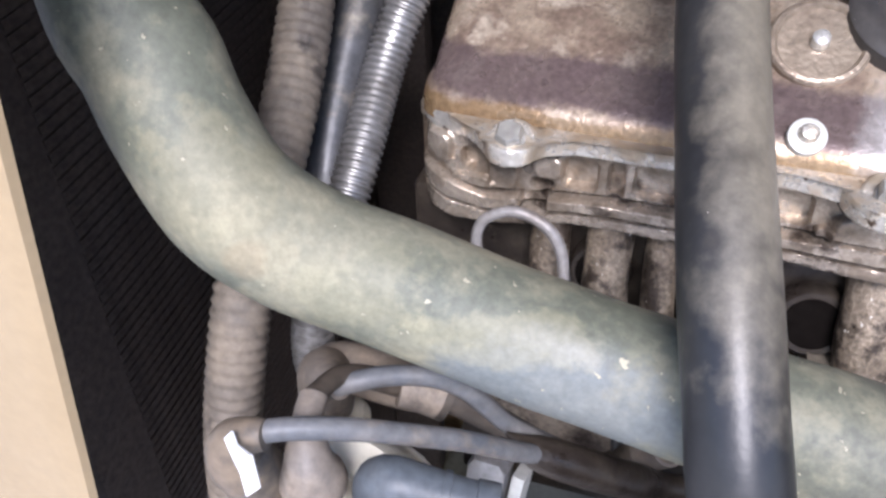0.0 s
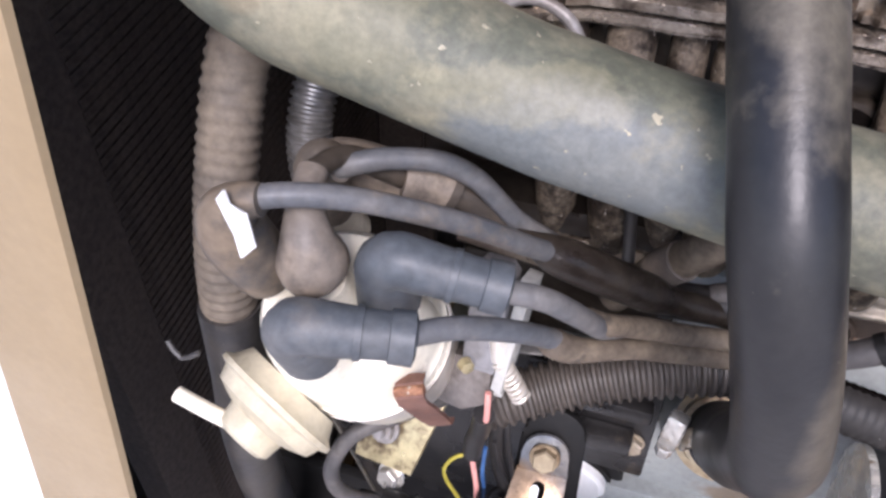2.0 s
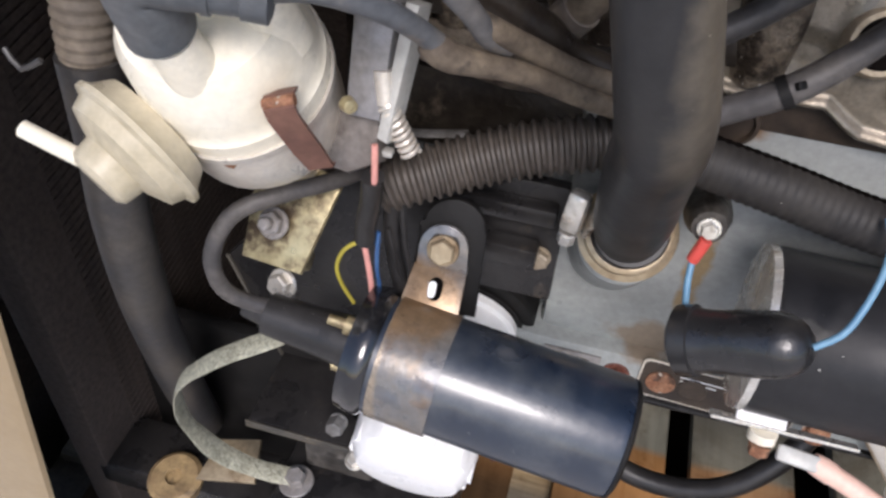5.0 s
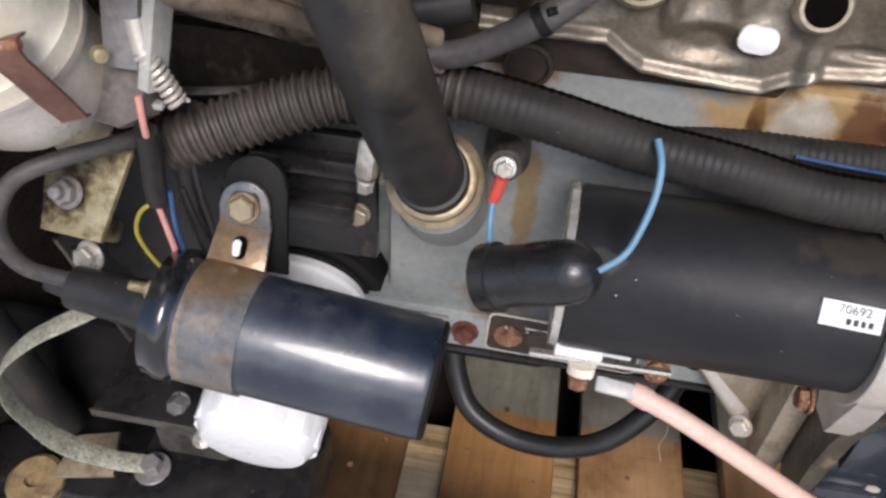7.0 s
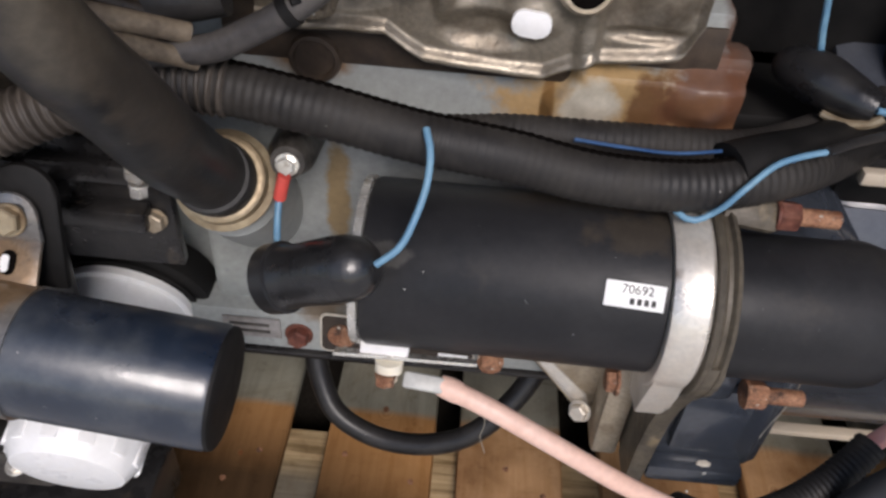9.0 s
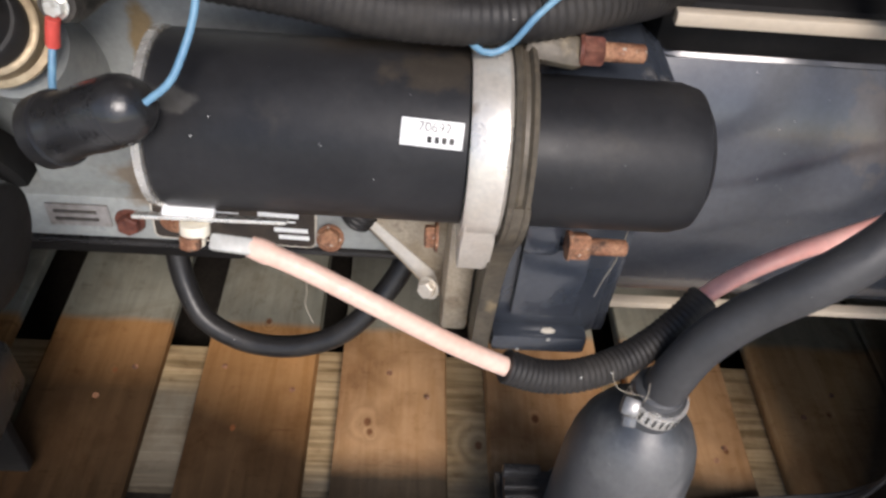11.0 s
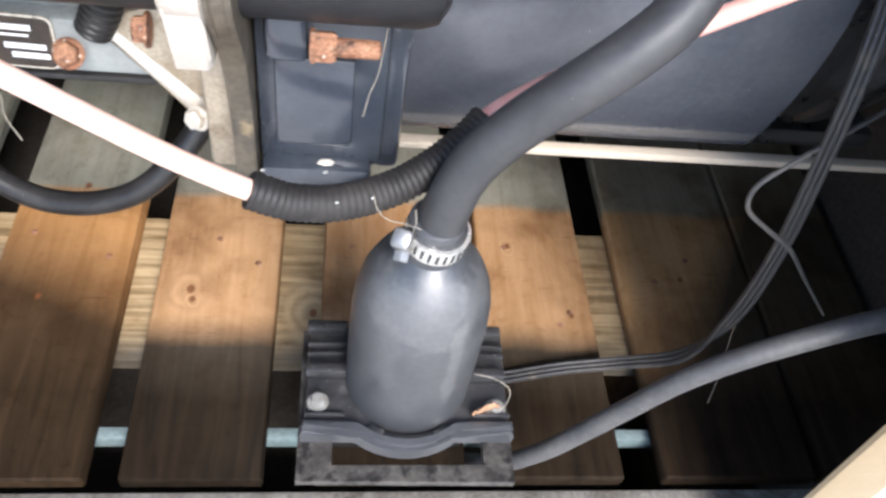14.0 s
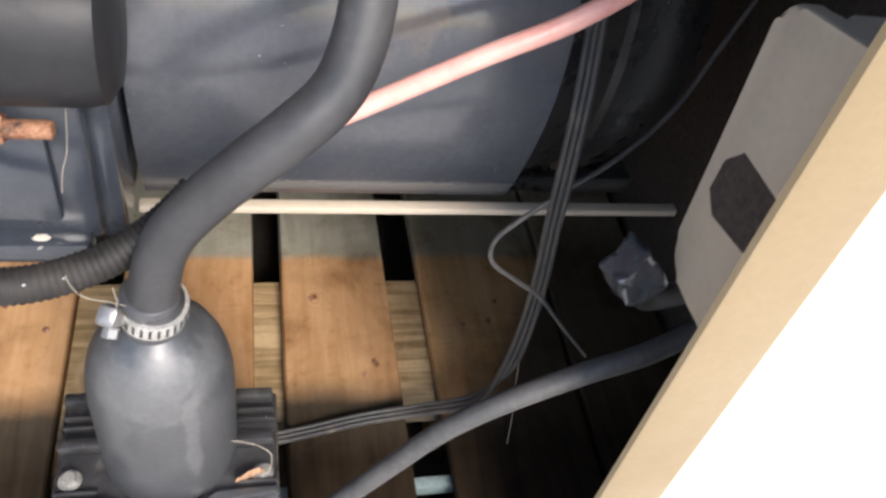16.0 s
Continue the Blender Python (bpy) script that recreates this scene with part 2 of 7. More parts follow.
M["dome"] = material("matt_charcoal_plastic", (0.042, 0.044, 0.048), (0.058, 0.059, 0.062), 0.46, 0.0, scale=26, grain=0.08, bump=0.07, rough_spread=0.1, third=(0.09, 0.089, 0.088), third_scale=45, third_cut=(0.62, 0.8), specks=((0.5, 0.5, 0.5), 420, 0.785), spec=1.0, spots=(((0.491, 0.17, 0.235), (0.04, 0.06, 0.02), (0.13, 0.13, 0.128), 2.4, 0.45), ((0.51, 0.16, 0.19), (0.004, 0.05, 0.06), (0.16, 0.158, 0.155), 3.2, 0.3), ((0.47, 0.16, 0.2), (0.006, 0.05, 0.05), (0.1, 0.1, 0.099), 3.0, 0.3)))
M["flangeplastic"] = material("dusty_black_moulding", (0.022, 0.022, 0.0235), (0.036, 0.035, 0.035), 0.36, 0.0, scale=40, grain=0.1, bump=0.08, third=(0.085, 0.08, 0.075), third_scale=60, third_cut=(0.58, 0.76), specks=((0.4, 0.38, 0.35), 420, 0.74), spec=0.7)
M["foot"] = material("dirty_grey_casting", (0.04, 0.036, 0.032), (0.075, 0.067, 0.058), 0.45, 0.0, scale=60, cut=(0.42, 0.58), third=(0.014, 0.0125, 0.011), third_scale=70, third_cut=(0.5, 0.6), grain=0.2, bump=0.35)
M["coil"] = material("glossy_navy_enamel", (0.008, 0.015, 0.03), (0.014, 0.024, 0.042), 0.32, 0.0, scale=16, coat=0.24, grain=0.05, bump=0.05, rough_spread=0.12, third=(0.075, 0.083, 0.092), third_scale=18, third_cut=(0.47, 0.7), specks=((0.45, 0.43, 0.4), 420, 0.77), spec=0.9)
M["glossblack"] = material("glossy_black_moulding", (0.007, 0.0072, 0.009), (0.013, 0.013, 0.014), 0.2, scale=30, coat=0.6, grain=0.06, bump=0.03, third=(0.05, 0.043, 0.035), third_scale=35, third_cut=(0.64, 0.8), spec=0.7)
M["bootrubber"] = material("shiny_creased_rubber", (0.013, 0.013, 0.014), (0.022, 0.021, 0.021), 0.3, scale=40, grain=0.08, bump=0.16, third=(0.06, 0.05, 0.04), third_scale=40, third_cut=(0.66, 0.8), spec=0.7)
M["fibre"] = material("oily_fibre_washer", (0.33, 0.235, 0.12), (0.2, 0.135, 0.07), 0.5, scale=50, third=(0.08, 0.055, 0.035), third_scale=60, third_cut=(0.56, 0.7), grain=0.14, bump=0.2)
M["navy"] = material("navy_paint", (0.028, 0.034, 0.046), (0.048, 0.055, 0.067), 0.2, 0.0, scale=12, third=(0.1, 0.092, 0.08), third_scale=18, third_cut=(0.64, 0.8), grain=0.05, bump=0.05, rough_spread=0.1, coat=0.3, specks=((0.45, 0.44, 0.42), 420, 0.775), spec=0.8)
M["strap"] = material("tarnished_strap", (0.145, 0.155, 0.17), (0.22, 0.195, 0.165), 0.28, 0.35, scale=30, third=(0.27, 0.165, 0.08), third_scale=20, third_cut=(0.5, 0.68), bump=0.1, spots=(((0.04, 0.195, 0.437), (0.03, 0.03, 0.014), (0.25, 0.16, 0.085), 1.2, 0.8), ((0.0335, 0.17, 0.41), (0.0035, 0.05, 0.05), (0.3, 0.24, 0.17), 1.4, 0.7)))
M["beige"] = material("beige_enclosure_paint", (0.31, 0.232, 0.135), (0.28, 0.207, 0.118), 0.42, scale=5, grain=0.03, bump=0.03)
M["panel"] = material("pale_beige_panel", (0.55, 0.47, 0.37), (0.5, 0.42, 0.32), 0.45, scale=6, grain=0.03, bump=0.04)
M["pink"] = material("faded_red_cable", (0.8, 0.55, 0.45), (0.75, 0.48, 0.38), 0.42, scale=30, grain=0.05, bump=0.04)
M["redcable"] = material("red_cable", (0.76, 0.36, 0.31), (0.78, 0.44, 0.38), 0.34, scale=40, grain=0.04, bump=0.03)
M["blue"] = material("blue_wire", (0.11, 0.245, 0.38), (0.17, 0.33, 0.45), 0.4, scale=60, grain=0.05, bump=0.03)
M["red"] = material("red_plastic", (0.72, 0.1, 0.08), None, 0.4, scale=60, grain=0.05, bump=0.03)
M["pinkwire"] = material("pink_wire", (0.75, 0.35, 0.3), None, 0.4, scale=60, grain=0.05, bump=0.03)
M["yellow"] = material("yellow_wire", (0.45, 0.38, 0.06), None, 0.4, scale=60, grain=0.05, bump=0.03)
M["greywire"] = material("grey_ignition_wire", (0.085, 0.091, 0.1), (0.135, 0.128, 0.122), 0.5, scale=40, bump=0.05, third=(0.2, 0.158, 0.115), third_scale=34, third_cut=(0.56, 0.74))
M["braid"] = material("tinned_braid", (0.5, 0.49, 0.38), (0.34, 0.33, 0.25), 0.5, 0.25, scale=90, grain=0.25, grain_scale=500, bump=0.6)
M["brown"] = material("brown_clip_plastic", (0.12, 0.055, 0.04), (0.17, 0.085, 0.06), 0.45, scale=50, bump=0.05)
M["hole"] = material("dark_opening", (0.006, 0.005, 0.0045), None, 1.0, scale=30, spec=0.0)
M["teal"] = material("weathered_teal_paint", (0.13, 0.18, 0.18), (0.17, 0.215, 0.215), 0.7, scale=20)
M["ground"] = material("dark_dirt", (0.026, 0.021, 0.0165), (0.045, 0.037, 0.029), 0.95, scale=8, grain=0.2, bump=0.4)
M["labelwhite"] = material("white_label", (0.85, 0.85, 0.83), (0.8, 0.8, 0.78), 0.35, scale=40, grain=0.02, bump=0.02)
M["ink"] = material("black_ink", (0.02, 0.02, 0.02), None, 0.5, scale=50)
M["web"] = material("pale_fibre", (0.34, 0.3, 0.24), None, 0.8, scale=50)
M["leafbit"] = material("dry_leaf", (0.5, 0.3, 0.18), (0.36, 0.2, 0.11), 0.7, scale=120)
M["waterhose"] = material("dust_coated_rubber", (0.016, 0.016, 0.017), (0.026, 0.025, 0.024), 0.42, scale=18, cut=(0.42, 0.68), bump=0.08, grain=0.1, third=(0.05, 0.043, 0.034), third_scale=30, third_cut=(0.6, 0.75), spots=(((0.108, 0.3, 0.83), (0.031, 0.3, 0.128), (0.16, 0.14, 0.106), 1.0, 0.9), ((0.142, 0.15, 0.67), (0.016, 0.06, 0.1), (0.115, 0.096, 0.07), 0.8, 0.7), ((0.153, 0.16, 0.57), (0.012, 0.06, 0.08), (0.06, 0.047, 0.035), 1.5, 0.6)), specks=((0.4, 0.36, 0.3), 520, 0.77))
M["rimmetal"] = material("bare_rim_metal", (0.68, 0.645, 0.58), (0.44, 0.365, 0.27), 0.26, 0.6, scale=55, cut=(0.46, 0.62), third=(0.09, 0.06, 0.04), third_scale=90, third_cut=(0.58, 0.64), grain=0.12, bump=0.4)
M["skirt"] = material("greasy_cast_skirt", (0.5, 0.43, 0.35), (0.28, 0.225, 0.17), 0.3, 0.65, scale=36, cut=(0.42, 0.6), third=(0.06, 0.043, 0.033), third_scale=44, third_cut=(0.53, 0.66), grain=0.14, grain_scale=350, bump=0.3)
M["clampbrass"] = material("dull_brass_clamp", (0.37, 0.3, 0.2), (0.24, 0.18, 0.11), 0.4, 0.4, scale=45, third=(0.12, 0.075, 0.04), third_scale=50, third_cut=(0.55, 0.7), bump=0.1)
M["gasket"] = material("brown_black_gasket", (0.03, 0.022, 0.017), (0.06, 0.043, 0.03), 0.5, scale=40, grain=0.1, bump=0.15)
M["runner"] = material("rough_sand_cast_aluminium", (0.24, 0.195, 0.145), (0.15, 0.117, 0.084), 0.55, 0.25, scale=45, cut=(0.42, 0.58), third=(0.04, 0.029, 0.021), third_scale=60, third_cut=(0.47, 0.58), grain=0.25, grain_scale=420, bump=0.6, specks=((0.6, 0.57, 0.5), 330, 0.7))
M["darkbrown"] = material("oil_blackened_casting", (0.022, 0.017, 0.014), (0.05, 0.04, 0.03), 0.36, 0.2, scale=30, third=(0.16, 0.125, 0.09), third_scale=36, third_cut=(0.62, 0.74), grain=0.14, bump=0.3)
M["wrapfilm"] = material("shiny_grey_film", (0.04, 0.043, 0.053), (0.085, 0.09, 0.1), 0.14, 0.0, scale=40, coat=0.6, grain=0.06, bump=0.5, spec=0.9)
M["flexmetal"] = material("flexible_steel_pipe", (0.29, 0.285, 0.28), (0.15, 0.143, 0.135), 0.4, 0.6, scale=60, grain=0.12, bump=0.12, third=(0.16, 0.14, 0.115), third_scale=40, third_cut=(0.58, 0.74))
M["seam"] = material("grimy_seam_paint", (0.05, 0.047, 0.042), (0.085, 0.075, 0.06), 0.45, 0.0, scale=30, third=(0.19, 0.15, 0.1), third_scale=40, third_cut=(0.6, 0.75), bump=0.2)
M["venthose"] = material("matt_black_hose_rubber", (0.034, 0.034, 0.036), (0.048, 0.047, 0.048), 0.52, 0.0, scale=22, grain=0.08, bump=0.08, third=(0.085, 0.082, 0.08), third_scale=45, third_cut=(0.62, 0.8), specks=((0.5, 0.5, 0.5), 420, 0.775), spec=0.6)
M["fuelhose"] = material("dusty_grey_hose_rubber", (0.062, 0.06, 0.06), (0.085, 0.081, 0.078), 0.55, 0.0, scale=30, grain=0.1, bump=0.1, third=(0.14, 0.13, 0.12), third_scale=60, third_cut=(0.62, 0.78), specks=((0.5, 0.5, 0.5), 420, 0.77), spec=0.5)
M["pipegrey"] = material("dusty_silver_pipe", (0.1, 0.1, 0.104), (0.05, 0.049, 0.048), 0.42, 0.35, scale=30, third=(0.26, 0.23, 0.19), third_scale=30, third_cut=(0.52, 0.7), grain=0.12, bump=0.15)
# Near-black for real black parts and for boxes that stand in for shade.
M["shadowblack"] = material("near_black", (0.008, 0.0078, 0.0078), (0.014, 0.013, 0.0125), 0.6, scale=30, grain=0.1, bump=0.1, spec=0.2)
M["deepblue"] = material("deep_blue_wire", (0.032, 0.085, 0.21), (0.05, 0.12, 0.26), 0.35, scale=60, grain=0.05, bump=0.03)
M["clipgrey"] = material("dull_grey_clip", (0.5, 0.5, 0.47), (0.4, 0.39, 0.36), 0.5, 0.1, scale=60, grain=0.06, bump=0.06)
M["browncoil"] = material("dusty_brown_convoluted_plastic", (0.045, 0.038, 0.033), (0.09, 0.075, 0.062), 0.5, scale=25, grain=0.12, bump=0.08)
M["flangealu"] = material("grey_cast_aluminium", (0.27, 0.238, 0.19), (0.17, 0.14, 0.104), 0.36, 0.5, scale=26, third=(0.09, 0.066, 0.045), third_scale=24, third_cut=(0.58, 0.74), grain=0.1, grain_scale=400, bump=0.15)
# Cream tone carries the sun glare of the right outer panel.
M["outerpaint"] = material("sun_glare_paint", (0.72, 0.67, 0.57), (0.66, 0.61, 0.51), 0.5, scale=5, grain=0.03, bump=0.03)
M["dullgrey"] = material("dull_grey_metal", (0.3, 0.285, 0.275), (0.22, 0.2, 0.185), 0.42, 0.3, scale=40, third=(0.1, 0.08, 0.065), third_scale=40, third_cut=(0.6, 0.75), bump=0.1)
M["sillstone"] = material("dirty_concrete_edge", (0.2, 0.185, 0.16), (0.13, 0.115, 0.095), 0.85, scale=30, grain=0.2, grain_scale=300, bump=0.4, third=(0.07, 0.06, 0.045), third_scale=25, third_cut=(0.55, 0.7))
M["concrete"] = material("sunlit_concrete", (0.56, 0.54, 0.505), (0.49, 0.47, 0.445), 0.85, scale=3, grain=0.1, grain_scale=60, bump=0.1)


def wood_material(name, base_tone, far_tone, near_tone, knots=(), scale=(60, 5, 60), banded=True, streak=0.84, creep_x=(0.19, 0.02, 0.03), soft=0.0, deepest=((0.026, 0.0175, 0.0105), (0.014, 0.0095, 0.006))):
    """Softwood with grain along y: an orange band across it, greyer beyond, darker towards the front."""
    m = bpy.data.materials.new(name)
    m.use_nodes = True
    n, link = m.node_tree.nodes, m.node_tree.links.new
    b = n["Principled BSDF"]
    co = n.new("ShaderNodeTexCoord")
    info = n.new("ShaderNodeObjectInfo")
    off = n.new("ShaderNodeVectorMath")
    off.operation = "MULTIPLY_ADD"
    cv = n.new("ShaderNodeCombineXYZ")
    for k in range(3):
        link(info.outputs["Random"], cv.inputs[k])
    off.inputs[1].default_value = (7, 7, 7)
    link(cv.outputs[0], off.inputs[0])
    link(co.outputs["Object"], off.inputs[2])
    mp = n.new("ShaderNodeMapping")
    mp.inputs["Scale"].default_value = scale
    link(off.outputs[0], mp.inputs[0])
    g = n.new("ShaderNodeTexNoise")
    g.inputs["Scale"].default_value, g.inputs["Detail"].default_value, g.inputs["Distortion"].default_value = 1.6, 8, 0.8
    link(mp.outputs[0], g.inputs["Vector"])
    blot = n.new("ShaderNodeTexNoise")
    blot.inputs["Scale"].default_value, blot.inputs["Detail"].default_value = 16, 5
    link(off.outputs[0], blot.inputs["Vector"])

    def rng(v, a, z, lo=0.0, hi=1.0):
        r = n.new("ShaderNodeMapRange")
        for k, x in zip((1, 2, 3, 4), (a, z, lo, hi)):
            r.inputs[k].default_value = x
        link(v, r.inputs[0])
        return r.outputs[0]

    def mix(f, a, z, mode="MIX"):
        x = n.new("ShaderNodeMix")
        x.data_type, x.blend_type = "RGBA", mode
        for sock, v in ((0, f), (6, a), (7, z)):
            if isinstance(v, tuple):
                x.inputs[sock].default_value = (*v, 1)
            elif isinstance(v, (int, float)):
                x.inputs[sock].default_value = v
            else:
                link(v, x.inputs[sock])
        return x.outputs[2]

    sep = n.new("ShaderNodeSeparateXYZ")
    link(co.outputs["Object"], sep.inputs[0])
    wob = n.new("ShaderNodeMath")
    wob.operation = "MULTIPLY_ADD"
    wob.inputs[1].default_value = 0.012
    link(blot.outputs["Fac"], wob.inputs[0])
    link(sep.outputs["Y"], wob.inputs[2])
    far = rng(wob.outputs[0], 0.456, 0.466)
    # The front darkening reaches further back over the x range of creep_x.
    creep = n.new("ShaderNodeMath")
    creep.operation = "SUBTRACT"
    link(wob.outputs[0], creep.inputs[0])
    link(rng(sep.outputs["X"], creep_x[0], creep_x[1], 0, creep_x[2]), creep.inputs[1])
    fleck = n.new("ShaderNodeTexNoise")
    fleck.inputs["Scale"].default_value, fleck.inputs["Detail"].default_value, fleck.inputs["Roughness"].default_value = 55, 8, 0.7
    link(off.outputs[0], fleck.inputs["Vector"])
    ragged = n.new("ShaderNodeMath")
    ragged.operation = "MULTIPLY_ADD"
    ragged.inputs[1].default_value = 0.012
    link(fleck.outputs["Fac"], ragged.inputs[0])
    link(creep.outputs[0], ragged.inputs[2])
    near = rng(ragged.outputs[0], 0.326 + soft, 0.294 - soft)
    grain_fac = g.outputs["Fac"]
    eyes, halos = [], []
    for cx, cy, rad in knots:
        d = n.new("ShaderNodeVectorMath")
        d.operation = "SUBTRACT"
        d.inputs[1].default_value = (cx, cy, 0)
        link(co.outputs["Object"], d.inputs[0])
        q = n.new("ShaderNodeVectorMath")
        q.operation = "MULTIPLY"
        q.inputs[1].default_value = (1, 0.75, 0)
        link(d.outputs[0], q.inputs[0])
        ln = n.new("ShaderNodeVectorMath")
        ln.operation = "LENGTH"
        link(q.outputs[0], ln.inputs[0])
        wv = n.new("ShaderNodeMath")
        wv.operation = "MULTIPLY_ADD"
        wv.inputs[1].default_value = 0.035
        link(blot.outputs["Fac"], wv.inputs[0])
        link(ln.outputs["Value"], wv.inputs[2])
        sn = n.new("ShaderNodeMath")
        sn.operation = "SINE"
        ml = n.new("ShaderNodeMath")
        ml.operation = "MULTIPLY"
        ml.inputs[1].default_value = 14 / rad
        link(wv.outputs[0], ml.inputs[0])
        link(ml.outputs[0], sn.inputs[0])
        ring = rng(sn.outputs[0], -1, 1, 0.38, 0.52)
        mx = n.new("ShaderNodeMix")
        link(rng(wv.outputs[0], rad * 1.15 + 0.0175, rad * 0.6 + 0.0175), mx.inputs[0])
        link(grain_fac, mx.inputs[2])
        link(ring, mx.inputs[3])
        grain_fac = mx.outputs[0]
        halos.append(rng(wv.outputs[0], rad * 1.05 + 0.0175, rad * 0.7 + 0.0175, 0, 0.55))
        eyes.append(rng(ln.outputs["Value"], min(rad * 0.4, 0.0045), min(rad * 0.2, 0.0025), 0, 0.85))
    # Darkest tone at the front, a little further back at low x.
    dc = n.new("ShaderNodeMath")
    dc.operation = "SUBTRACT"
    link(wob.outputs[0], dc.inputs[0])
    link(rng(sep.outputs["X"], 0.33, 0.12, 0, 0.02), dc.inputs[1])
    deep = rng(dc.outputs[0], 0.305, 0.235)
    col = mix(rng(grain_fac, 0.38, 0.66), base_tone, tuple(c * streak * s for c, s in zip(base_tone, (1, 0.95, 0.86))))
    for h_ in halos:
        col = mix(h_, col, mix(rng(grain_fac, 0.32, 0.56), tuple(min(c * 1.25, 0.8) for c in base_tone), tuple(c * 0.7 for c in base_tone)))
    grey = mix(rng(g.outputs["Fac"], 0.35, 0.65), far_tone, tuple(c * 0.84 for c in far_tone))
    darkbrown = mix(rng(g.outputs["Fac"], 0.35, 0.65), near_tone, tuple(c * 0.76 for c in near_tone))
    darkbrown = mix(deep, darkbrown, mix(rng(g.outputs["Fac"], 0.35, 0.65), *deepest))
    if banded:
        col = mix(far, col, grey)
    if near_tone:
        col = mix(near, col, darkbrown)
    for e_ in eyes:
        col = mix(e_, col, (0.16, 0.06, 0.025))
    tone = n.new("ShaderNodeMapRange")
    tone.inputs[3].default_value, tone.inputs[4].default_value = 0.78, 1.12
    link(info.outputs["Random"], tone.inputs[0])
    tc = n.new("ShaderNodeCombineColor")
    for k in range(3):
        link(tone.outputs[0], tc.inputs[k])
    col = mix(1.0, col, tc.outputs[0], "MULTIPLY")
    col = mix(rng(blot.outputs["Fac"], 0.54, 0.74, 0, 0.65), col, (0.4, 0.33, 0.27), "MULTIPLY")
    col = mix(rng(fleck.outputs["Fac"], 0.56, 0.72, 0, 0.55), col, (0.45, 0.37, 0.3), "MULTIPLY")
    wear = n.new("ShaderNodeTexNoise")
    wear.inputs["Scale"].default_value, wear.inputs["Detail"].default_value, wear.inputs["Roughness"].default_value, wear.inputs["Distortion"].default_value = 7, 10, 0.72, 0.6
    link(off.outputs[0], wear.inputs["Vector"])
    col = mix(rng(wear.outputs["Fac"], 0.46, 0.66, 0, 0.75), col, (0.62, 0.52, 0.44), "MULTIPLY")
    col = mix(rng(wear.outputs["Fac"], 0.42, 0.3, 0, 0.5), col, (1.2, 1.2, 1.24), "MULTIPLY")
    scratch = n.new("ShaderNodeTexNoise")
    scratch.inputs["Scale"].default_value, scratch.inputs["Detail"].default_value = 1.0, 4
    sm = n.new("ShaderNodeMapping")
    sm.inputs["Scale"].default_value, sm.inputs["Rotation"].default_value = (26, 300, 26), (0, 0, 0.25)
    link(off.outputs[0], sm.inputs[0])
    link(sm.outputs[0], scratch.inputs["Vector"])
    col = mix(rng(scratch.outputs["Fac"], 0.66, 0.74, 0, 0.5), col, (0.4, 0.33, 0.28), "MULTIPLY")
    col = mix(rng(fleck.outputs["Fac"], 0.44, 0.3, 0, 0.35), col, (1.25, 1.22, 1.2), "MULTIPLY")
    link(col, b.inputs["Base Color"])
    b.inputs["Roughness"].default_value = 0.68
    b.inputs["Specular IOR Level"].default_value = 0.06
    bp = n.new("ShaderNodeBump")
    bp.inputs["Strength"].default_value, bp.inputs["Distance"].default_value = 0.4, 0.002
    link(g.outputs["Fac"], bp.inputs["Height"])
    link(bp.outputs[0], b.inputs["Normal"])
    return m


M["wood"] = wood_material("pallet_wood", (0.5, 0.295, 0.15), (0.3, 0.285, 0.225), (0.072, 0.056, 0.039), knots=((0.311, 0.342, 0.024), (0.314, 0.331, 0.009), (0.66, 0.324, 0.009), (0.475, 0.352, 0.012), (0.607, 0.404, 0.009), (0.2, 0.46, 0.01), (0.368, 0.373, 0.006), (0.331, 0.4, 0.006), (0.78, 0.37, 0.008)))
# Left planks are a darker brown, with shade from the engine painted in.
M["leftwood"] = wood_material("darker_left_pallet_wood", (0.4, 0.21, 0.085), (0.27, 0.262, 0.21), (0.062, 0.036, 0.018), knots=((0.2, 0.46, 0.01), (0.185, 0.33, 0.008), (0.06, 0.39, 0.008)), creep_x=(0.36, 0.1, 0.12), soft=0.035, deepest=((0.036, 0.022, 0.0115), (0.02, 0.0125, 0.0068)))
# Right planks darken eastward: the door post's shade is put into the colour.
M["shadewood"] = wood_material("shade_painted_pallet_wood", (0.43, 0.26, 0.125), (0.25, 0.215, 0.15), (0.07, 0.052, 0.035), knots=((0.78, 0.37, 0.008),), creep_x=(0.77, 0.88, 0.2), soft=0.03)
M["pine"] = wood_material("cross_board_pine", (0.46, 0.345, 0.2), (0.4, 0.33, 0.22), (0.17, 0.148, 0.112), knots=((0.42, 0.33, 0.03),), scale=(5, 90, 60), banded=False, streak=0.5, creep_x=(0.26, 0.14, 0.09))


# ---- mesh helpers ----
def thing(name, at, label, category, group="", kind=""):
    ob = new(name)
    ob.location = at
    ob.empty_display_size = 0.02
    return tagged(ob, label, category, group, kind)


def finish(name, bm, mat, parent=None, label="", smooth=True):
    me = bpy.data.meshes.new(name)
    bmesh.ops.recalc_face_normals(bm, faces=bm.faces)
    bm.to_mesh(me)
    bm.free()
    me.materials.append(mat if not isinstance(mat, str) else M[mat])
    if smooth:
        me.polygons.foreach_set("use_smooth", [True] * len(me.polygons))
        me.set_sharp_from_angle(angle=radians(38))
    ob = new(name, me)
    if parent is not None:
        ob.parent = parent
        if parent.type == "EMPTY":
            ob.matrix_parent_inverse = Matrix.Translation(-parent.location)
    return tagged(ob, label) if label else ob


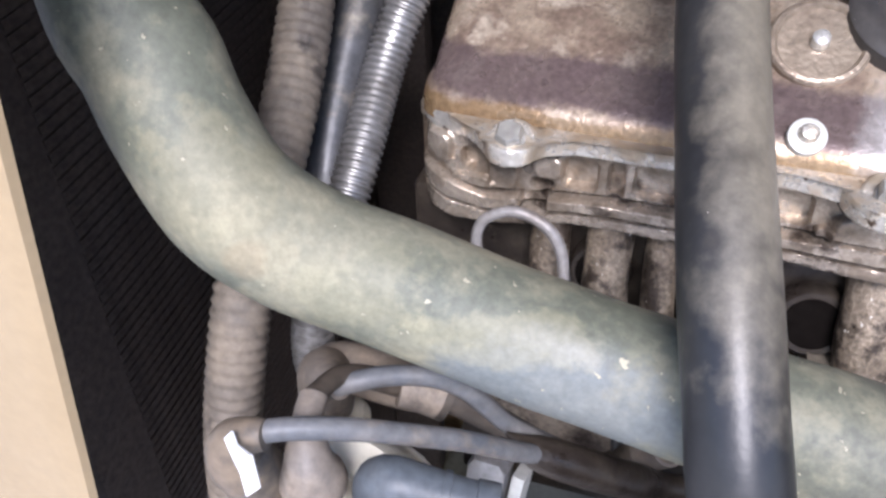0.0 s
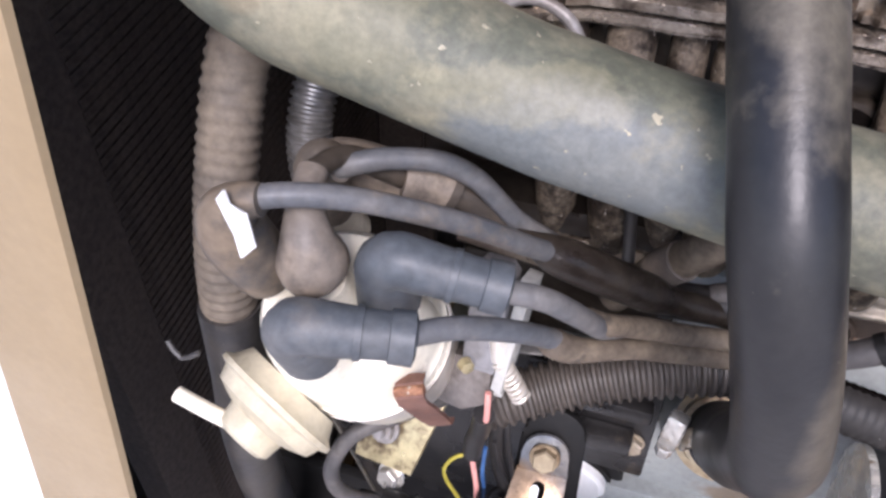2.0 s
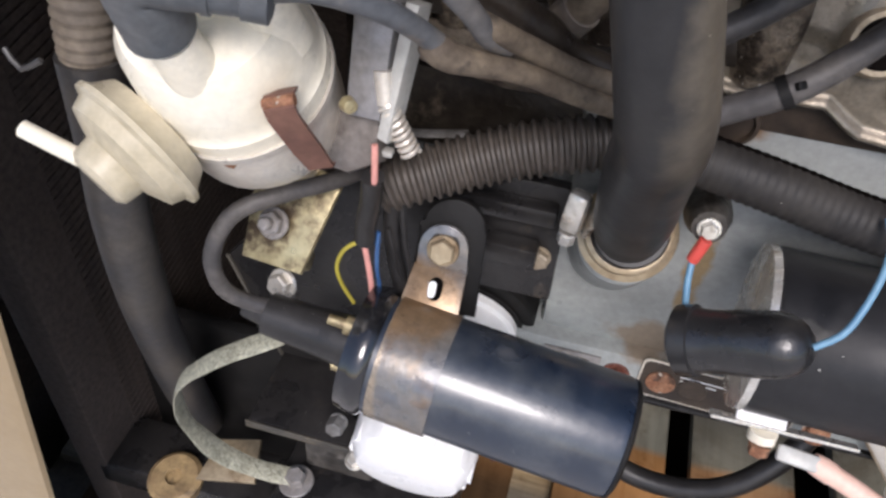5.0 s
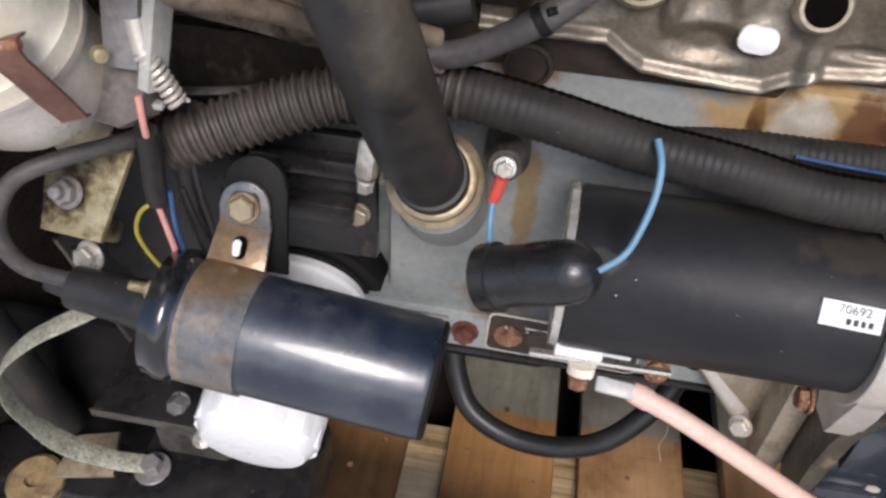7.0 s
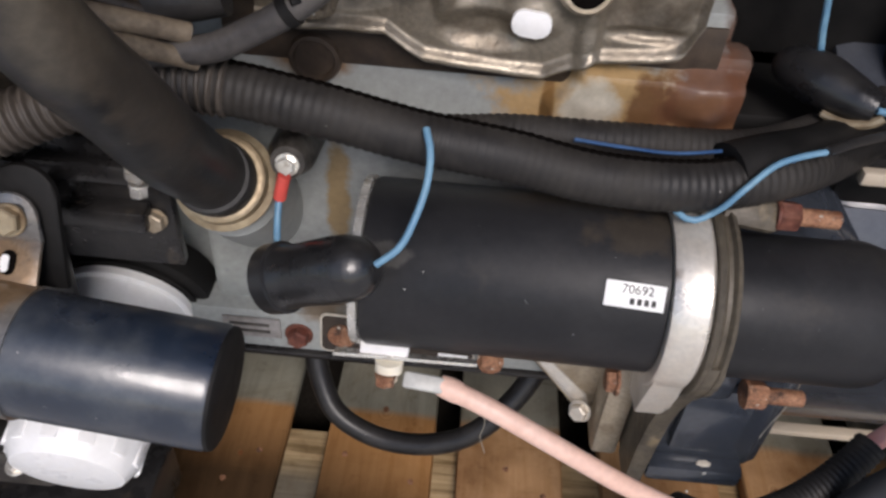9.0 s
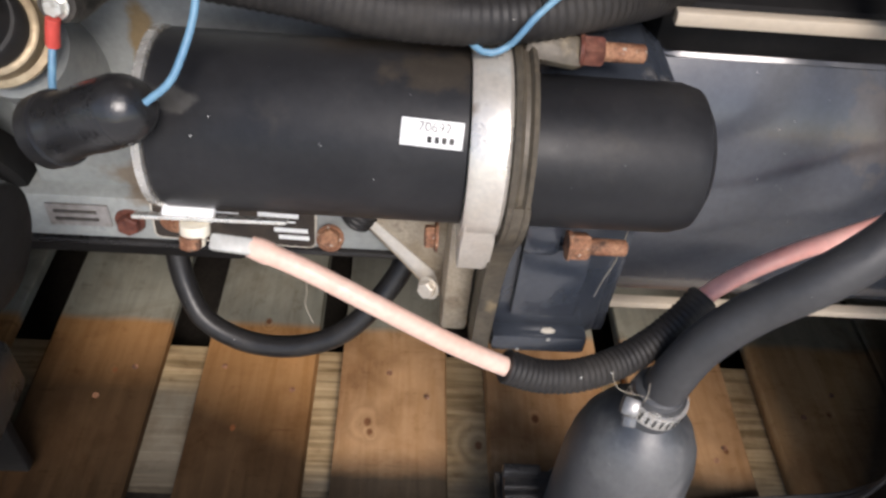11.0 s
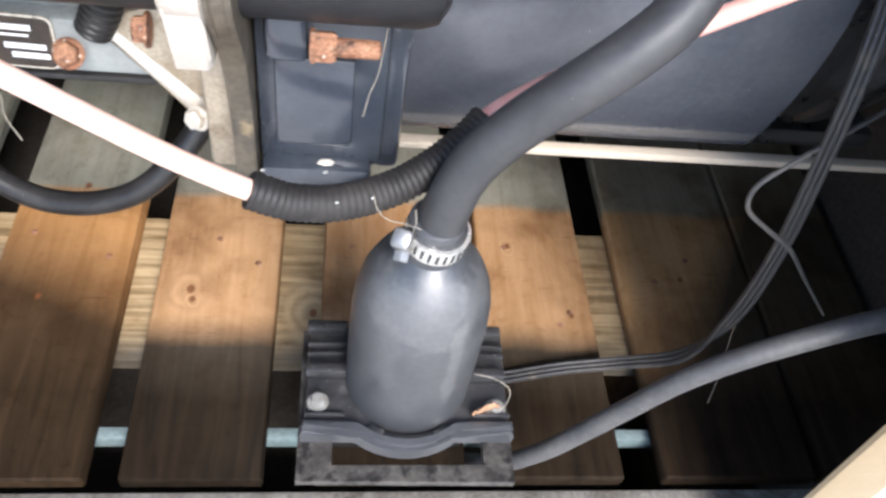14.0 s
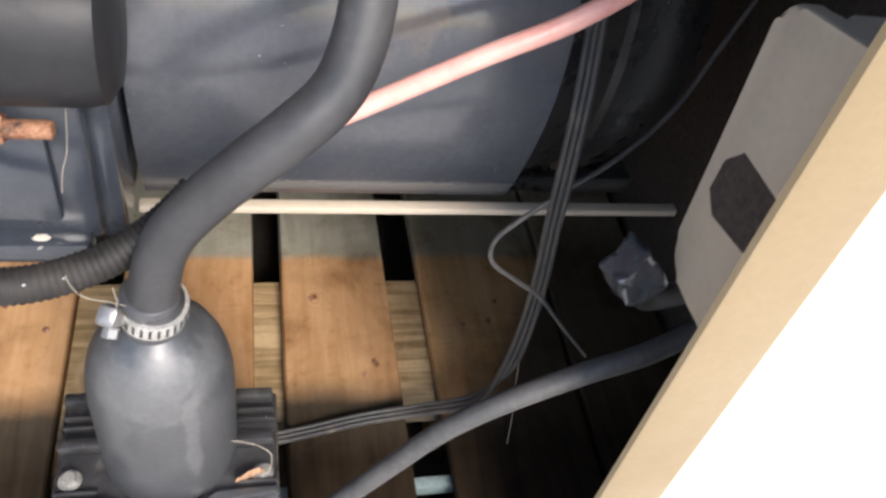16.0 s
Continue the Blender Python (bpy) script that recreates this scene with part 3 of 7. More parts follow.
def spline(pts, step):
    """Points at even steps on a smooth curve through pts; each point may carry further numbers (a radius)."""
    p = np.array(pts, float)
    p = np.vstack([2 * p[0] - p[1], p, 2 * p[-1] - p[-2]])
    fine = []
    for a, b, c, d in zip(p[:-3], p[1:-2], p[2:-1], p[3:]):
        for u in np.linspace(0, 1, 24, endpoint=False):
            fine.append(0.5 * (2 * b + (c - a) * u + (2 * a - 5 * b + 4 * c - d) * u * u + (3 * b - a - 3 * c + d) * u ** 3))
    fine.append(p[-2])
    fine = np.array(fine)
    s = np.r_[0, np.cumsum(np.linalg.norm(np.diff(fine[:, :3], axis=0), axis=1))]
    u = np.linspace(0, s[-1], max(int(s[-1] / step), 2) + 1)
    return np.stack([np.interp(u, s, fine[:, k]) for k in range(fine.shape[1])], 1), u


def tube_mesh(pts, r, step=0.004, seg=18, ribs=None, squash=1.0, cap=True, wobble=0.0, bm=None):
    """A hose or wire through pts. ribs: (pitch, depth) of a corrugated one. squash: width of a flat strap against its height."""
    bm = bm or bmesh.new()
    if ribs:
        step = ribs[0] / 4
    path, run = spline([(*q[:3], q[3] if len(q) > 3 else r) for q in pts], step)
    tang = np.gradient(path[:, :3], axis=0)
    up = Vector((0, 0, 1)) if abs(tang[0][2]) < 0.9 * np.linalg.norm(tang[0]) else Vector((0, 1, 0))
    rings, n_prev = [], None
    for i, (q, tg) in enumerate(zip(path, tang)):
        t = Vector(tg).normalized()
        nrm = (up - t * up.dot(t)).normalized() if n_prev is None else (n_prev - t * n_prev.dot(t)).normalized()
        n_prev, side = nrm, t.cross(nrm)
        rad = q[3]
        if ribs:
            rad += ribs[1] * (0.0, 1.0, 1.0, 0.0)[i % 4]
        if wobble:
            rad *= 1 + wobble * noise.noise(Vector(q[:3]) * 40)
        ring = []
        for k in range(seg):
            a = 2 * math.pi * k / seg
            ring.append(bm.verts.new(Vector(q[:3]) + nrm * (math.cos(a) * rad) + side * (math.sin(a) * rad * squash)))
        rings.append(ring)
    for a, b in zip(rings[:-1], rings[1:]):
        for k in range(seg):
            bm.faces.new((a[k], a[(k + 1) % seg], b[(k + 1) % seg], b[k]))
    if cap:
        bm.faces.new(rings[0][::-1])
        bm.faces.new(rings[-1])
    return bm


def tube(name, pts, r, mat, parent=None, label="", **kw):
    return finish(name, tube_mesh(pts, r, **kw), mat, parent, label)


def basis(origin, axis, ref=(0, 0, 1)):
    z = Vector(axis).normalized()
    x = Vector(ref) - z * Vector(ref).dot(z)
    if x.length < 1e-4:
        x = Vector((1, 0, 0)) - z * z.x
    x.normalize()
    y = z.cross(x)
    return Matrix.Translation(origin) @ Matrix((x, y, z)).transposed().to_4x4()


def lathe_mesh(profile, m, seg=32, bm=None, facets=0):
    """A body turned about the z of m: profile of (height, radius)."""
    bm = bm or bmesh.new()
    seg = facets or seg
    rings = []
    for h, r in profile:
        rings.append([bm.verts.new(m @ Vector((r * math.cos(2 * math.pi * k / seg), r * math.sin(2 * math.pi * k / seg), h))) for k in range(seg)])
    for a, b in zip(rings[:-1], rings[1:]):
        for k in range(seg):
            bm.faces.new((a[k], a[(k + 1) % seg], b[(k + 1) % seg], b[k]))
    bm.faces.new(rings[0][::-1])
    bm.faces.new(rings[-1])
    return bm


def lathe(name, profile, origin, axis, mat, parent=None, label="", seg=32, ref=(0, 0, 1)):
    return finish(name, lathe_mesh(profile, basis(origin, axis, ref), seg), mat, parent, label)


def box_mesh(size, m, bevel=0.002, bm=None, seg=2):
    own = bmesh.new()
    bmesh.ops.create_cube(own, size=1.0)
    bmesh.ops.scale(own, vec=size, verts=own.verts)
    if bevel:
        bmesh.ops.bevel(own, geom=own.edges[:], offset=bevel, segments=seg, affect="EDGES", profile=0.5)
    bmesh.ops.transform(own, matrix=m, verts=own.verts)
    if bm is None:
        return own
    tmp = bpy.data.meshes.new("tmp")
    own.to_mesh(tmp)
    own.free()
    bm.from_mesh(tmp)
    bpy.data.meshes.remove(tmp)
    return bm


def box(name, lo, hi, mat, parent=None, label="", bevel=0.002):
    c = [(a + b) / 2 for a, b in zip(lo, hi)]
    return finish(name, box_mesh([b - a for a, b in zip(lo, hi)], Matrix.Translation(c), bevel), mat, parent, label)


def rbox(name, size, m, mat, parent=None, label="", bevel=0.002):
    return finish(name, box_mesh(size, m, bevel), mat, parent, label)


def slab_mesh(outline, thick, m, bevel=0.001, bm=None):
    """A plate: outline in the xy of m, thick along its z."""
    own = bmesh.new()
    lo = [own.verts.new((x, y, 0)) for x, y in outline]
    hi = [own.verts.new((x, y, thick)) for x, y in outline]
    own.faces.new(lo[::-1])
    top = own.faces.new(hi)
    k = len(outline)
    for i in range(k):
        own.faces.new((lo[i], lo[(i + 1) % k], hi[(i + 1) % k], hi[i]))
    if bevel:
        bmesh.ops.bevel(own, geom=list(top.edges), offset=bevel, segments=2, affect="EDGES", profile=0.5)
    bmesh.ops.transform(own, matrix=m, verts=own.verts)
    if bm is None:
        return own
    tmp = bpy.data.meshes.new("tmp")
    own.to_mesh(tmp)
    own.free()
    bm.from_mesh(tmp)
    bpy.data.meshes.remove(tmp)
    return bm


def slab(name, outline, thick, m, mat, parent=None, label="", bevel=0.001):
    return finish(name, slab_mesh(outline, thick, m, bevel), mat, parent, label)


def bolt(name, origin, axis, across, mat, parent=None, label="", washer=1.5, height=0.55):
    """A hexagon head on a round washer face, looking along axis."""
    m = basis(origin, axis)
    bm = lathe_mesh([(0, across * washer / 2 * 0.96), (across * 0.1, across * washer / 2), (across * 0.16, across * washer / 2 * 0.94), (across * 0.17, across * 0.5)], m, 24)
    r = across / 2 / math.cos(math.pi / 6)
    lathe_mesh([(across * 0.1, r), (across * (0.1 + height * 0.85), r), (across * (0.1 + height), r * 0.86), (across * (0.1 + height), r * 0.4)], m, bm=bm, facets=6)
    return finish(name, bm, mat, parent, label)


def arc(cx, cy, r, a0, a1, n):
    return [(cx + r * math.cos(radians(a0 + (a1 - a0) * k / n)), cy + r * math.sin(radians(a0 + (a1 - a0) * k / n))) for k in range(n + 1)]


# ---- setting ----
def sheet(name, lo, hi, mat, label, category="wall"):
    return tagged(box(name, lo, hi, mat, bevel=0.003), label, category, kind="structure")


tagged(finish("ground", box_mesh((60, 60, 0.04), Matrix.Translation((0, 0, -0.16)), 0), "concrete"), "pale concrete ground around the machine", "ground", kind="structure")
sheet("floor", (-0.5, 0.13, -0.139), (1.05, 0.95, -0.125), "ground", "dark dirt under the wooden pallet", "floor")
sheet("wall_north", (-0.46, 0.86, -0.12), (1.02, 0.9, 1.06), "foam", "black foam lined back wall of the enclosure")
sheet("wall_west", (-0.46, 0.30, -0.12), (-0.42, 0.855, 1.06), "foam", "black foam lined end wall of the enclosure")
sheet("wall_east", (0.98, 0.22, -0.12), (1.02, 0.855, 1.06), "foam", "black foam lined end wall of the enclosure")
# Unseen roof sheet, added so that light enters from the front only.
sheet("ceiling", (-0.46, 0.105, 1.061), (1.02, 0.9, 1.08), "foam", "unseen roof sheet added to shade the interior", "ceiling")

sheet("sill", (-0.42, 0.128, -0.1245), (1.0, 0.1605, -0.012), "sillstone", "pale concrete edge in front of the pallet", "sill")

# pallet: long planks on cross boards
pallet = thing("pallet", (0.33, 0.4, -0.12), "weathered wooden pallet with an orange band, darker towards the front, under the generator", "pallet")


def plank(name, lo, hi, seed, mat="wood"):
    rnd = random.Random(seed)
    bm = box_mesh([b - a for a, b in zip(lo, hi)], Matrix.Translation([(a + b) / 2 for a, b in zip(lo, hi)]), 0.0018, seg=1)
    for v in bm.verts:
        v.co += Vector((rnd.uniform(-1, 1), 0, rnd.uniform(-0.6, 0.6))) * 0.0009
    return finish(name, bm, mat, pallet)


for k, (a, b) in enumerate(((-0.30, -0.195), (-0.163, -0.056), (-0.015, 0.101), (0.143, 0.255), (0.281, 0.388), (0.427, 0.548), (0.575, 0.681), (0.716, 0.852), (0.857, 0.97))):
    plank("plank", (a, 0.165, -0.016), (b, 0.83, 0.0), k, "leftwood" if b < 0.26 else "wood" if b < 0.7 else "shadewood")
for k, (a, b) in enumerate(((0.278, 0.437), (0.72, 0.83))):
    plank("cross_board", (-0.36, a, -0.034), (0.98, b, -0.0165), 30 + k, "pine")
box("painted_batten", (-0.36, 0.206, -0.034), (0.81, 0.2165, -0.0165), "teal", pallet, "weathered teal painted batten")
for y in (0.2, 0.34, 0.76):
    for x in (-0.2, 0.334, 0.77):
        box("block", (x - 0.045, y - 0.05, -0.123), (x + 0.045, y + 0.05, -0.0345), "wood", pallet)
rnd = random.Random(5)
for x, y in ((0.165, 0.4), (0.33, 0.4), (0.368, 0.373), (0.454, 0.397), (0.603, 0.402), (0.648, 0.313), (0.659, 0.327), (0.791, 0.394), (0.752, 0.366), (0.078, 0.395), (0.05, 0.36), (-0.09, 0.39), (0.235, 0.375)):
    lathe("nail", [(-0.0015, 0.0032), (0.0005, 0.003), (0.0009, 0.0012)], (x, y, 0), (0, 0, 1), "rust", pallet, seg=10)


# ---- enclosure posts and outer panels ----
def upright(name, outline, y, thick, mat, label, category):
    """A sheet standing in the xz plane, its face at y looking out of the enclosure."""
    m = Matrix(((1, 0, 0, 0), (0, 0, -1, y + thick), (0, 1, 0, 0), (0, 0, 0, 1)))
    return tagged(slab(name, outline, thick, m, mat, bevel=0.004), label, category, kind="structure")


upright("trim_west", [(-0.232, -0.12), (-0.038, 1.06), (-0.06, 1.06), (-0.33, -0.12)], 0.12, 0.004, "beige", "beige painted enclosure door post", "post")
# White here stands for the overexposed sunlight on the outer panel.
upright("wall_southwest", [(-0.3, -0.12), (-0.056, 1.06), (-0.75, 1.06), (-0.75, -0.12)], 0.1245, 0.004, "white", "outer panel of the enclosure, coloured pale for sun glare", "panel")
upright("trim_east", [(0.775, -0.12), (0.68, 1.06), (0.715, 1.06), (0.825, -0.12)], 0.1, 0.004, "beige", "beige painted enclosure door post", "post")
upright("wall_southeast", [(0.81, -0.12), (0.702, 1.06), (1.4, 1.06), (1.4, -0.12)], 0.1045, 0.004, "outerpaint", "outer panel of the enclosure, coloured pale for sun glare", "panel")
radiator = thing("radiator", (-0.22, 0.4, 0.0), "black finned radiator core in a foam shroud", "radiator")
fin_mesh = None
for k in range(110):
    if fin_mesh is None:
        fin = finish("fin", box_mesh((0.003, 0.36, 0.0048), Matrix.Rotation(radians(8), 4, "X"), 0), "foam", radiator, smooth=False)
        fin_mesh = fin.data
    else:
        fin = new("fin", fin_mesh)
        fin.parent = radiator
        fin.matrix_parent_inverse = Matrix.Translation(-radiator.location)
    fin.location = (-0.2088, 0.42, 0.08 + 0.0072 * k)
box("core", (-0.235, 0.2, 0.05), (-0.2085, 0.62, 0.9), "foam", radiator)
box("shroud", (-0.207, 0.6005, 0.05), (-0.15, 0.62, 0.9), "foam", radiator)

# ---- engine block and head ----
block = thing("engine_block", (0.2, 0.45, 0.0), "grey painted engine block with rust stains", "engine")
box("casting", (-0.03, 0.3305, 0.277), (0.392, 0.62, 0.535), "block", block, bevel=0.008)
box("side_wall", (0.1, 0.312, 0.3), (0.40, 0.334, 0.52), "block", block, bevel=0.006)
box("sump", (0.0, 0.3, 0.277), (0.395, 0.6, 0.315), "block", block, bevel=0.005)
box("oil_pan", (0.03, 0.332, 0.222), (0.2285, 0.6, 0.2715), "shadowblack", block, bevel=0.014)
box("pan_flange", (0.0, 0.299, 0.2725), (0.35, 0.33, 0.2766), "black", block, bevel=0.001)
lathe("core_plug", [(0, 0.014), (0.003, 0.0132), (0.0035, 0.011), (0.001, 0.01)], (0.177, 0.311, 0.5), (0, -1, 0), "gasket", block)

# water inlet neck
neck_axis = Vector((0.02, -0.52, 0.5))
lathe("inlet_neck", [(-0.07, 0.03), (-0.03, 0.028), (-0.012, 0.0255), (0.0, 0.0255), (0.004, 0.022)], (0.137, 0.275, 0.437), neck_axis, "block", block)
# Dark box set in front of the block face, below the ledge.
box("oily_recess", (-0.0295, 0.3175, 0.44), (0.128, 0.3302, 0.4945), "darkbrown", block, "dark brown-black box on the block face", bevel=0.004)
slab("water_jacket_ledge", [(-0.03, 0.022), (0.1, 0.022), (0.1, -0.012), (0.055, -0.01), (0.02, -0.004), (0.004, 0.001), (-0.03, 0.0)], 0.012, basis((0.0, 0.3178, 0.507), (0, -1, 0), (1, 0, 0)), "oily", block, "oily brown casting ledge", bevel=0.003)

head = thing("cylinder_head", (0.2, 0.45, 0.535), "cast aluminium cylinder head with dark oil residue", "cylinder head")
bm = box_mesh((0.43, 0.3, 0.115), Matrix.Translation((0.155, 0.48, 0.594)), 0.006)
finish("casting", bm, "darkbrown", head)
edge = [(0.15, 0.519), (0.169, 0.518), (0.191, 0.519), (0.214, 0.519), (0.224, 0.512), (0.234, 0.506), (0.257, 0.504), (0.278, 0.5025), (0.293, 0.502), (0.303, 0.507), (0.318, 0.513), (0.345, 0.5155), (0.359, 0.518), (0.367, 0.527), (0.37, 0.538), (0.368, 0.558), (0.366, 0.575)]
def relief(name, x0, x1, z0, z1, nx, nz, depth, mat, parent, label="", low=None):
    """A cast face in the xz plane: depth(x, z) gives its y, or None where there is no metal; low(x) is its lower border."""
    bm, grid = bmesh.new(), {}
    for p in range(nx + 1):
        for q in range(nz + 1):
            x = x0 + (x1 - x0) * p / nx
            za = low(x) if low else z0
            z = za + (z1 - za) * q / nz
            y = depth(x, z)
            if y is not None:
                grid[p, q] = bm.verts.new((x, y, z))
    for p in range(nx):
        for q in range(nz):
            cs = [grid.get(k) for k in ((p, q), (p + 1, q), (p + 1, q + 1), (p, q + 1))]
            if all(cs):
                bm.faces.new(cs)
    for e in [e for e in bm.edges if e.is_boundary]:
        va, vb = e.verts
        back = [bm.verts.new((v.co.x, 0.33, v.co.z)) for v in (vb, va)]
        bm.faces.new((va, vb, *back))
    bmesh.ops.remove_doubles(bm, verts=bm.verts, dist=1e-5)
    return finish(name, bm, mat, parent, label)


def smooth(u):
    u = min(max(u, 0.0), 1.0)
    return u * u * (3 - 2 * u)


def swell(x, z, cx, cz, rx, rz):
    return smooth(1.35 - math.hypot((x - cx) / rx, (z - cz) / rz))


ex, ez = [p_[0] for p_ in edge if p_[0] < 0.3671], [p_[1] for p_ in edge if p_[0] < 0.3671]


def flange_low(x):
    return float(np.interp(x, ex, ez)) + 0.014 * smooth((x - 0.352) / 0.0177) ** 2


def flange_face(x, z):
    d = max(min(z - flange_low(x), (0.3697 - x) * 1.2), 0.0)
    h = 0.0045 * smooth(1 - abs(d - 0.004) / 0.006) + 0.0025 * smooth((0.003 - d) / 0.003) * -1
    h -= 0.005 * swell(x, z, 0.262, 0.5265, 0.021, 0.0095) + 0.005 * swell(x, z, 0.256, 0.553, 0.013, 0.016)
    h -= 0.0045 * swell(x, z, 0.196, 0.545, 0.02, 0.012) + 0.0035 * swell(x, z, 0.342, 0.531, 0.02, 0.004)
    h += 0.006 * swell(x, z, 0.2415, 0.552, 0.0055, 0.02) + 0.004 * swell(x, z, 0.276, 0.56, 0.007, 0.02)
    h += 0.006 * swell(x, z, 0.3075, 0.556, 0.0165, 0.018) + 0.0045 * swell(x, z, 0.313, 0.528, 0.006, 0.02)
    h += 0.0055 * swell(x, z, 0.347, 0.562, 0.017, 0.026) + 0.006 * swell(x, z, 0.2245, 0.562, 0.018, 0.018)
    h += 0.003 * swell(x, z, 0.285, 0.5335, 0.013, 0.0095)
    return 0.3045 - h + 0.0005 * noise.noise(Vector((x * 90, z * 90, 1.0)))



def boss_face(x, z):
    wob = 0.002 * noise.noise(Vector((x * 60, z * 60, 4.0)))
    rise = smooth((x - 0.294 - 0.012 * smooth((z - 0.485) / 0.02) + wob) / 0.009) * smooth((0.513 - z) / 0.006)
    h = 0.0105 * rise + 0.005 * swell(x, z, 0.377, 0.499, 0.017, 0.014) + 0.0018 * swell(x, z, 0.322, 0.487, 0.0085, 0.0085)
    return 0.3125 - h - 0.0006 * noise.noise(Vector((x * 120, z * 120, 7.0)))


relief("rusty_boss", 0.286, 0.395, 0.455, 0.5135, 60, 32, boss_face, "block", block, "rust bleeding through pale paint")
relief("flange", 0.15, 0.3696, 0.5015, 0.598, 170, 84, flange_face, "flangealu", head, "cast flange with pockets and lobes", low=flange_low)
slab("plug", arc(-0.0045, 0.0015, 0.005, 90, 180, 5) + arc(-0.0045, -0.0015, 0.005, 180, 270, 5) + arc(0.0045, -0.0015, 0.005, 270, 360, 5) + arc(0.0045, 0.0015, 0.005, 0, 90, 5), 0.003, basis((0.2845, 0.3025, 0.5335), (0, -1, 0.05), (1, 0, -0.1)), "white", head, "bright oval plug")
for x, z, r in ((0.2245, 0.5605, 0.0122), (0.3075, 0.5545, 0.0095), (0.045, 0.62, 0.0115), (0.149, 0.612, 0.0135)):
    y = 0.3 if x > 0.2 else 0.321
    lathe("port_rim", [(-0.004, r * 1.45), (0.002, r * 1.35), (0.004, r * 1.2), (0.004, r), (-0.003, r * 0.96)], (x, y, z), (0, -1, 0.25), "alu" if x > 0.2 else "darkbrown", head)
    # Flat black disc in place of the shade inside the port.
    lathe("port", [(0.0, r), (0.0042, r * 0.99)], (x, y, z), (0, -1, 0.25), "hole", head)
# Gasket box whose dark colour is also the shadow strip below the flange.
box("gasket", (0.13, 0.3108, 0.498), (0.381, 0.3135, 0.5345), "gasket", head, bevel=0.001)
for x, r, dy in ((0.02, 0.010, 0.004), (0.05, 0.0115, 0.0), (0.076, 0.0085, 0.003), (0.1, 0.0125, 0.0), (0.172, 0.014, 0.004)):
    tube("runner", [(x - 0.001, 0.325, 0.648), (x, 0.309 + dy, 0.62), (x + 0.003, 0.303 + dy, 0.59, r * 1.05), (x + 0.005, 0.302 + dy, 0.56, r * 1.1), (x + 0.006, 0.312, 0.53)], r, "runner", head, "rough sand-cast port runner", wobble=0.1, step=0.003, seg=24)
box("lower_ledge", (-0.05, 0.3, 0.534), (0.19, 0.335, 0.552), "darkbrown", head, bevel=0.004)
tube("dipstick_tube", [(0.06, 0.284, 0.61), (0.066, 0.277, 0.575), (0.07, 0.27, 0.545)], 0.0032, "dusty", head)

# ---- valve cover ----
cover = thing("valve_cover", (0.1, 0.42, 0.64), "heat-browned aluminium valve cover with oily bolt flange", "valve cover")
bm = bmesh.new()
rings = []
for inset, z in ((0.0025, 0.696), (0.0035, 0.7005), (0.0045, 0.704), (0.007, 0.708), (0.012, 0.712), (0.023, 0.7195), (0.052, 0.738), (0.092, 0.752), (0.16, 0.757)):
    r, x0 = 0.024, -0.0545 + min(inset, 0.012) * 0.4
    front = [(x0, 0.62), (x0, 0.36 + inset)]
    for k in range(9):
        a = radians(180 + 90 * k / 8)
        front.append((x0 + r + r * math.cos(a), 0.3135 + inset + r + r * math.sin(a)))
    front += [(x, 0.3115 - 0.06 * x + inset) for x in np.linspace(x0 + r + 0.012, 0.34, 9)] + [(0.34, 0.62)]
    rings.append([bm.verts.new((x, y, z)) for x, y in front])
for a, b in zip(rings[:-1], rings[1:]):
    for k in range(len(a)):
        bm.faces.new((a[k], a[(k + 1) % len(a)], b[(k + 1) % len(a)], b[k]))
bm.faces.new(rings[-1])
finish("shell", bm, "cover", cover)
rim = [(-0.055, 0.346), (-0.052, 0.33), (-0.04, 0.318), (-0.022, 0.311), (-0.013, 0.302)] + arc(0.002, 0.301, 0.012, 195, 345, 8) + [(0.018, 0.303), (0.03, 0.308), (0.124, 0.304), (0.14, 0.299)] + arc(0.157, 0.297, 0.0165, 190, 350, 8) + [(0.176, 0.3), (0.3, 0.3), (0.33, 0.36)]
slab("rim", rim, 0.0085, Matrix.Translation((0, 0, 0.6922)), "rimmetal", cover, "pale worn rim", bevel=0.0028)
# Thin black strip along the underside of the rim.
slab("seal", [(x, y + 0.003) for x, y in rim], 0.0018, Matrix.Translation((0, 0, 0.6903)), "hole", cover, bevel=0.0002)


def skirt_low(x):
    return float(np.interp(x, (-0.05, -0.03, -0.013, 0.012, 0.029, 0.073, 0.116, 0.153, 0.2), (0.645, 0.643, 0.6435, 0.648, 0.6525, 0.6535, 0.656, 0.653, 0.652)))


def skirt_top(x):
    return float(np.interp(x, (-0.05, -0.042, -0.013, -0.004, 0.02, 0.044, 0.2), (0.6705, 0.6695, 0.662, 0.663, 0.6665, 0.669, 0.671)))


def recess(x, z, x0, x1, z0, z1, r=0.004, soft=0.0012):
    """One inside a rounded rectangle, nought outside."""
    dx, dz = max(x0 + r - x, x - x1 + r, 0.0), max(z0 + r - z, z - z1 + r, 0.0)
    return smooth((r - math.hypot(dx, dz)) / soft)


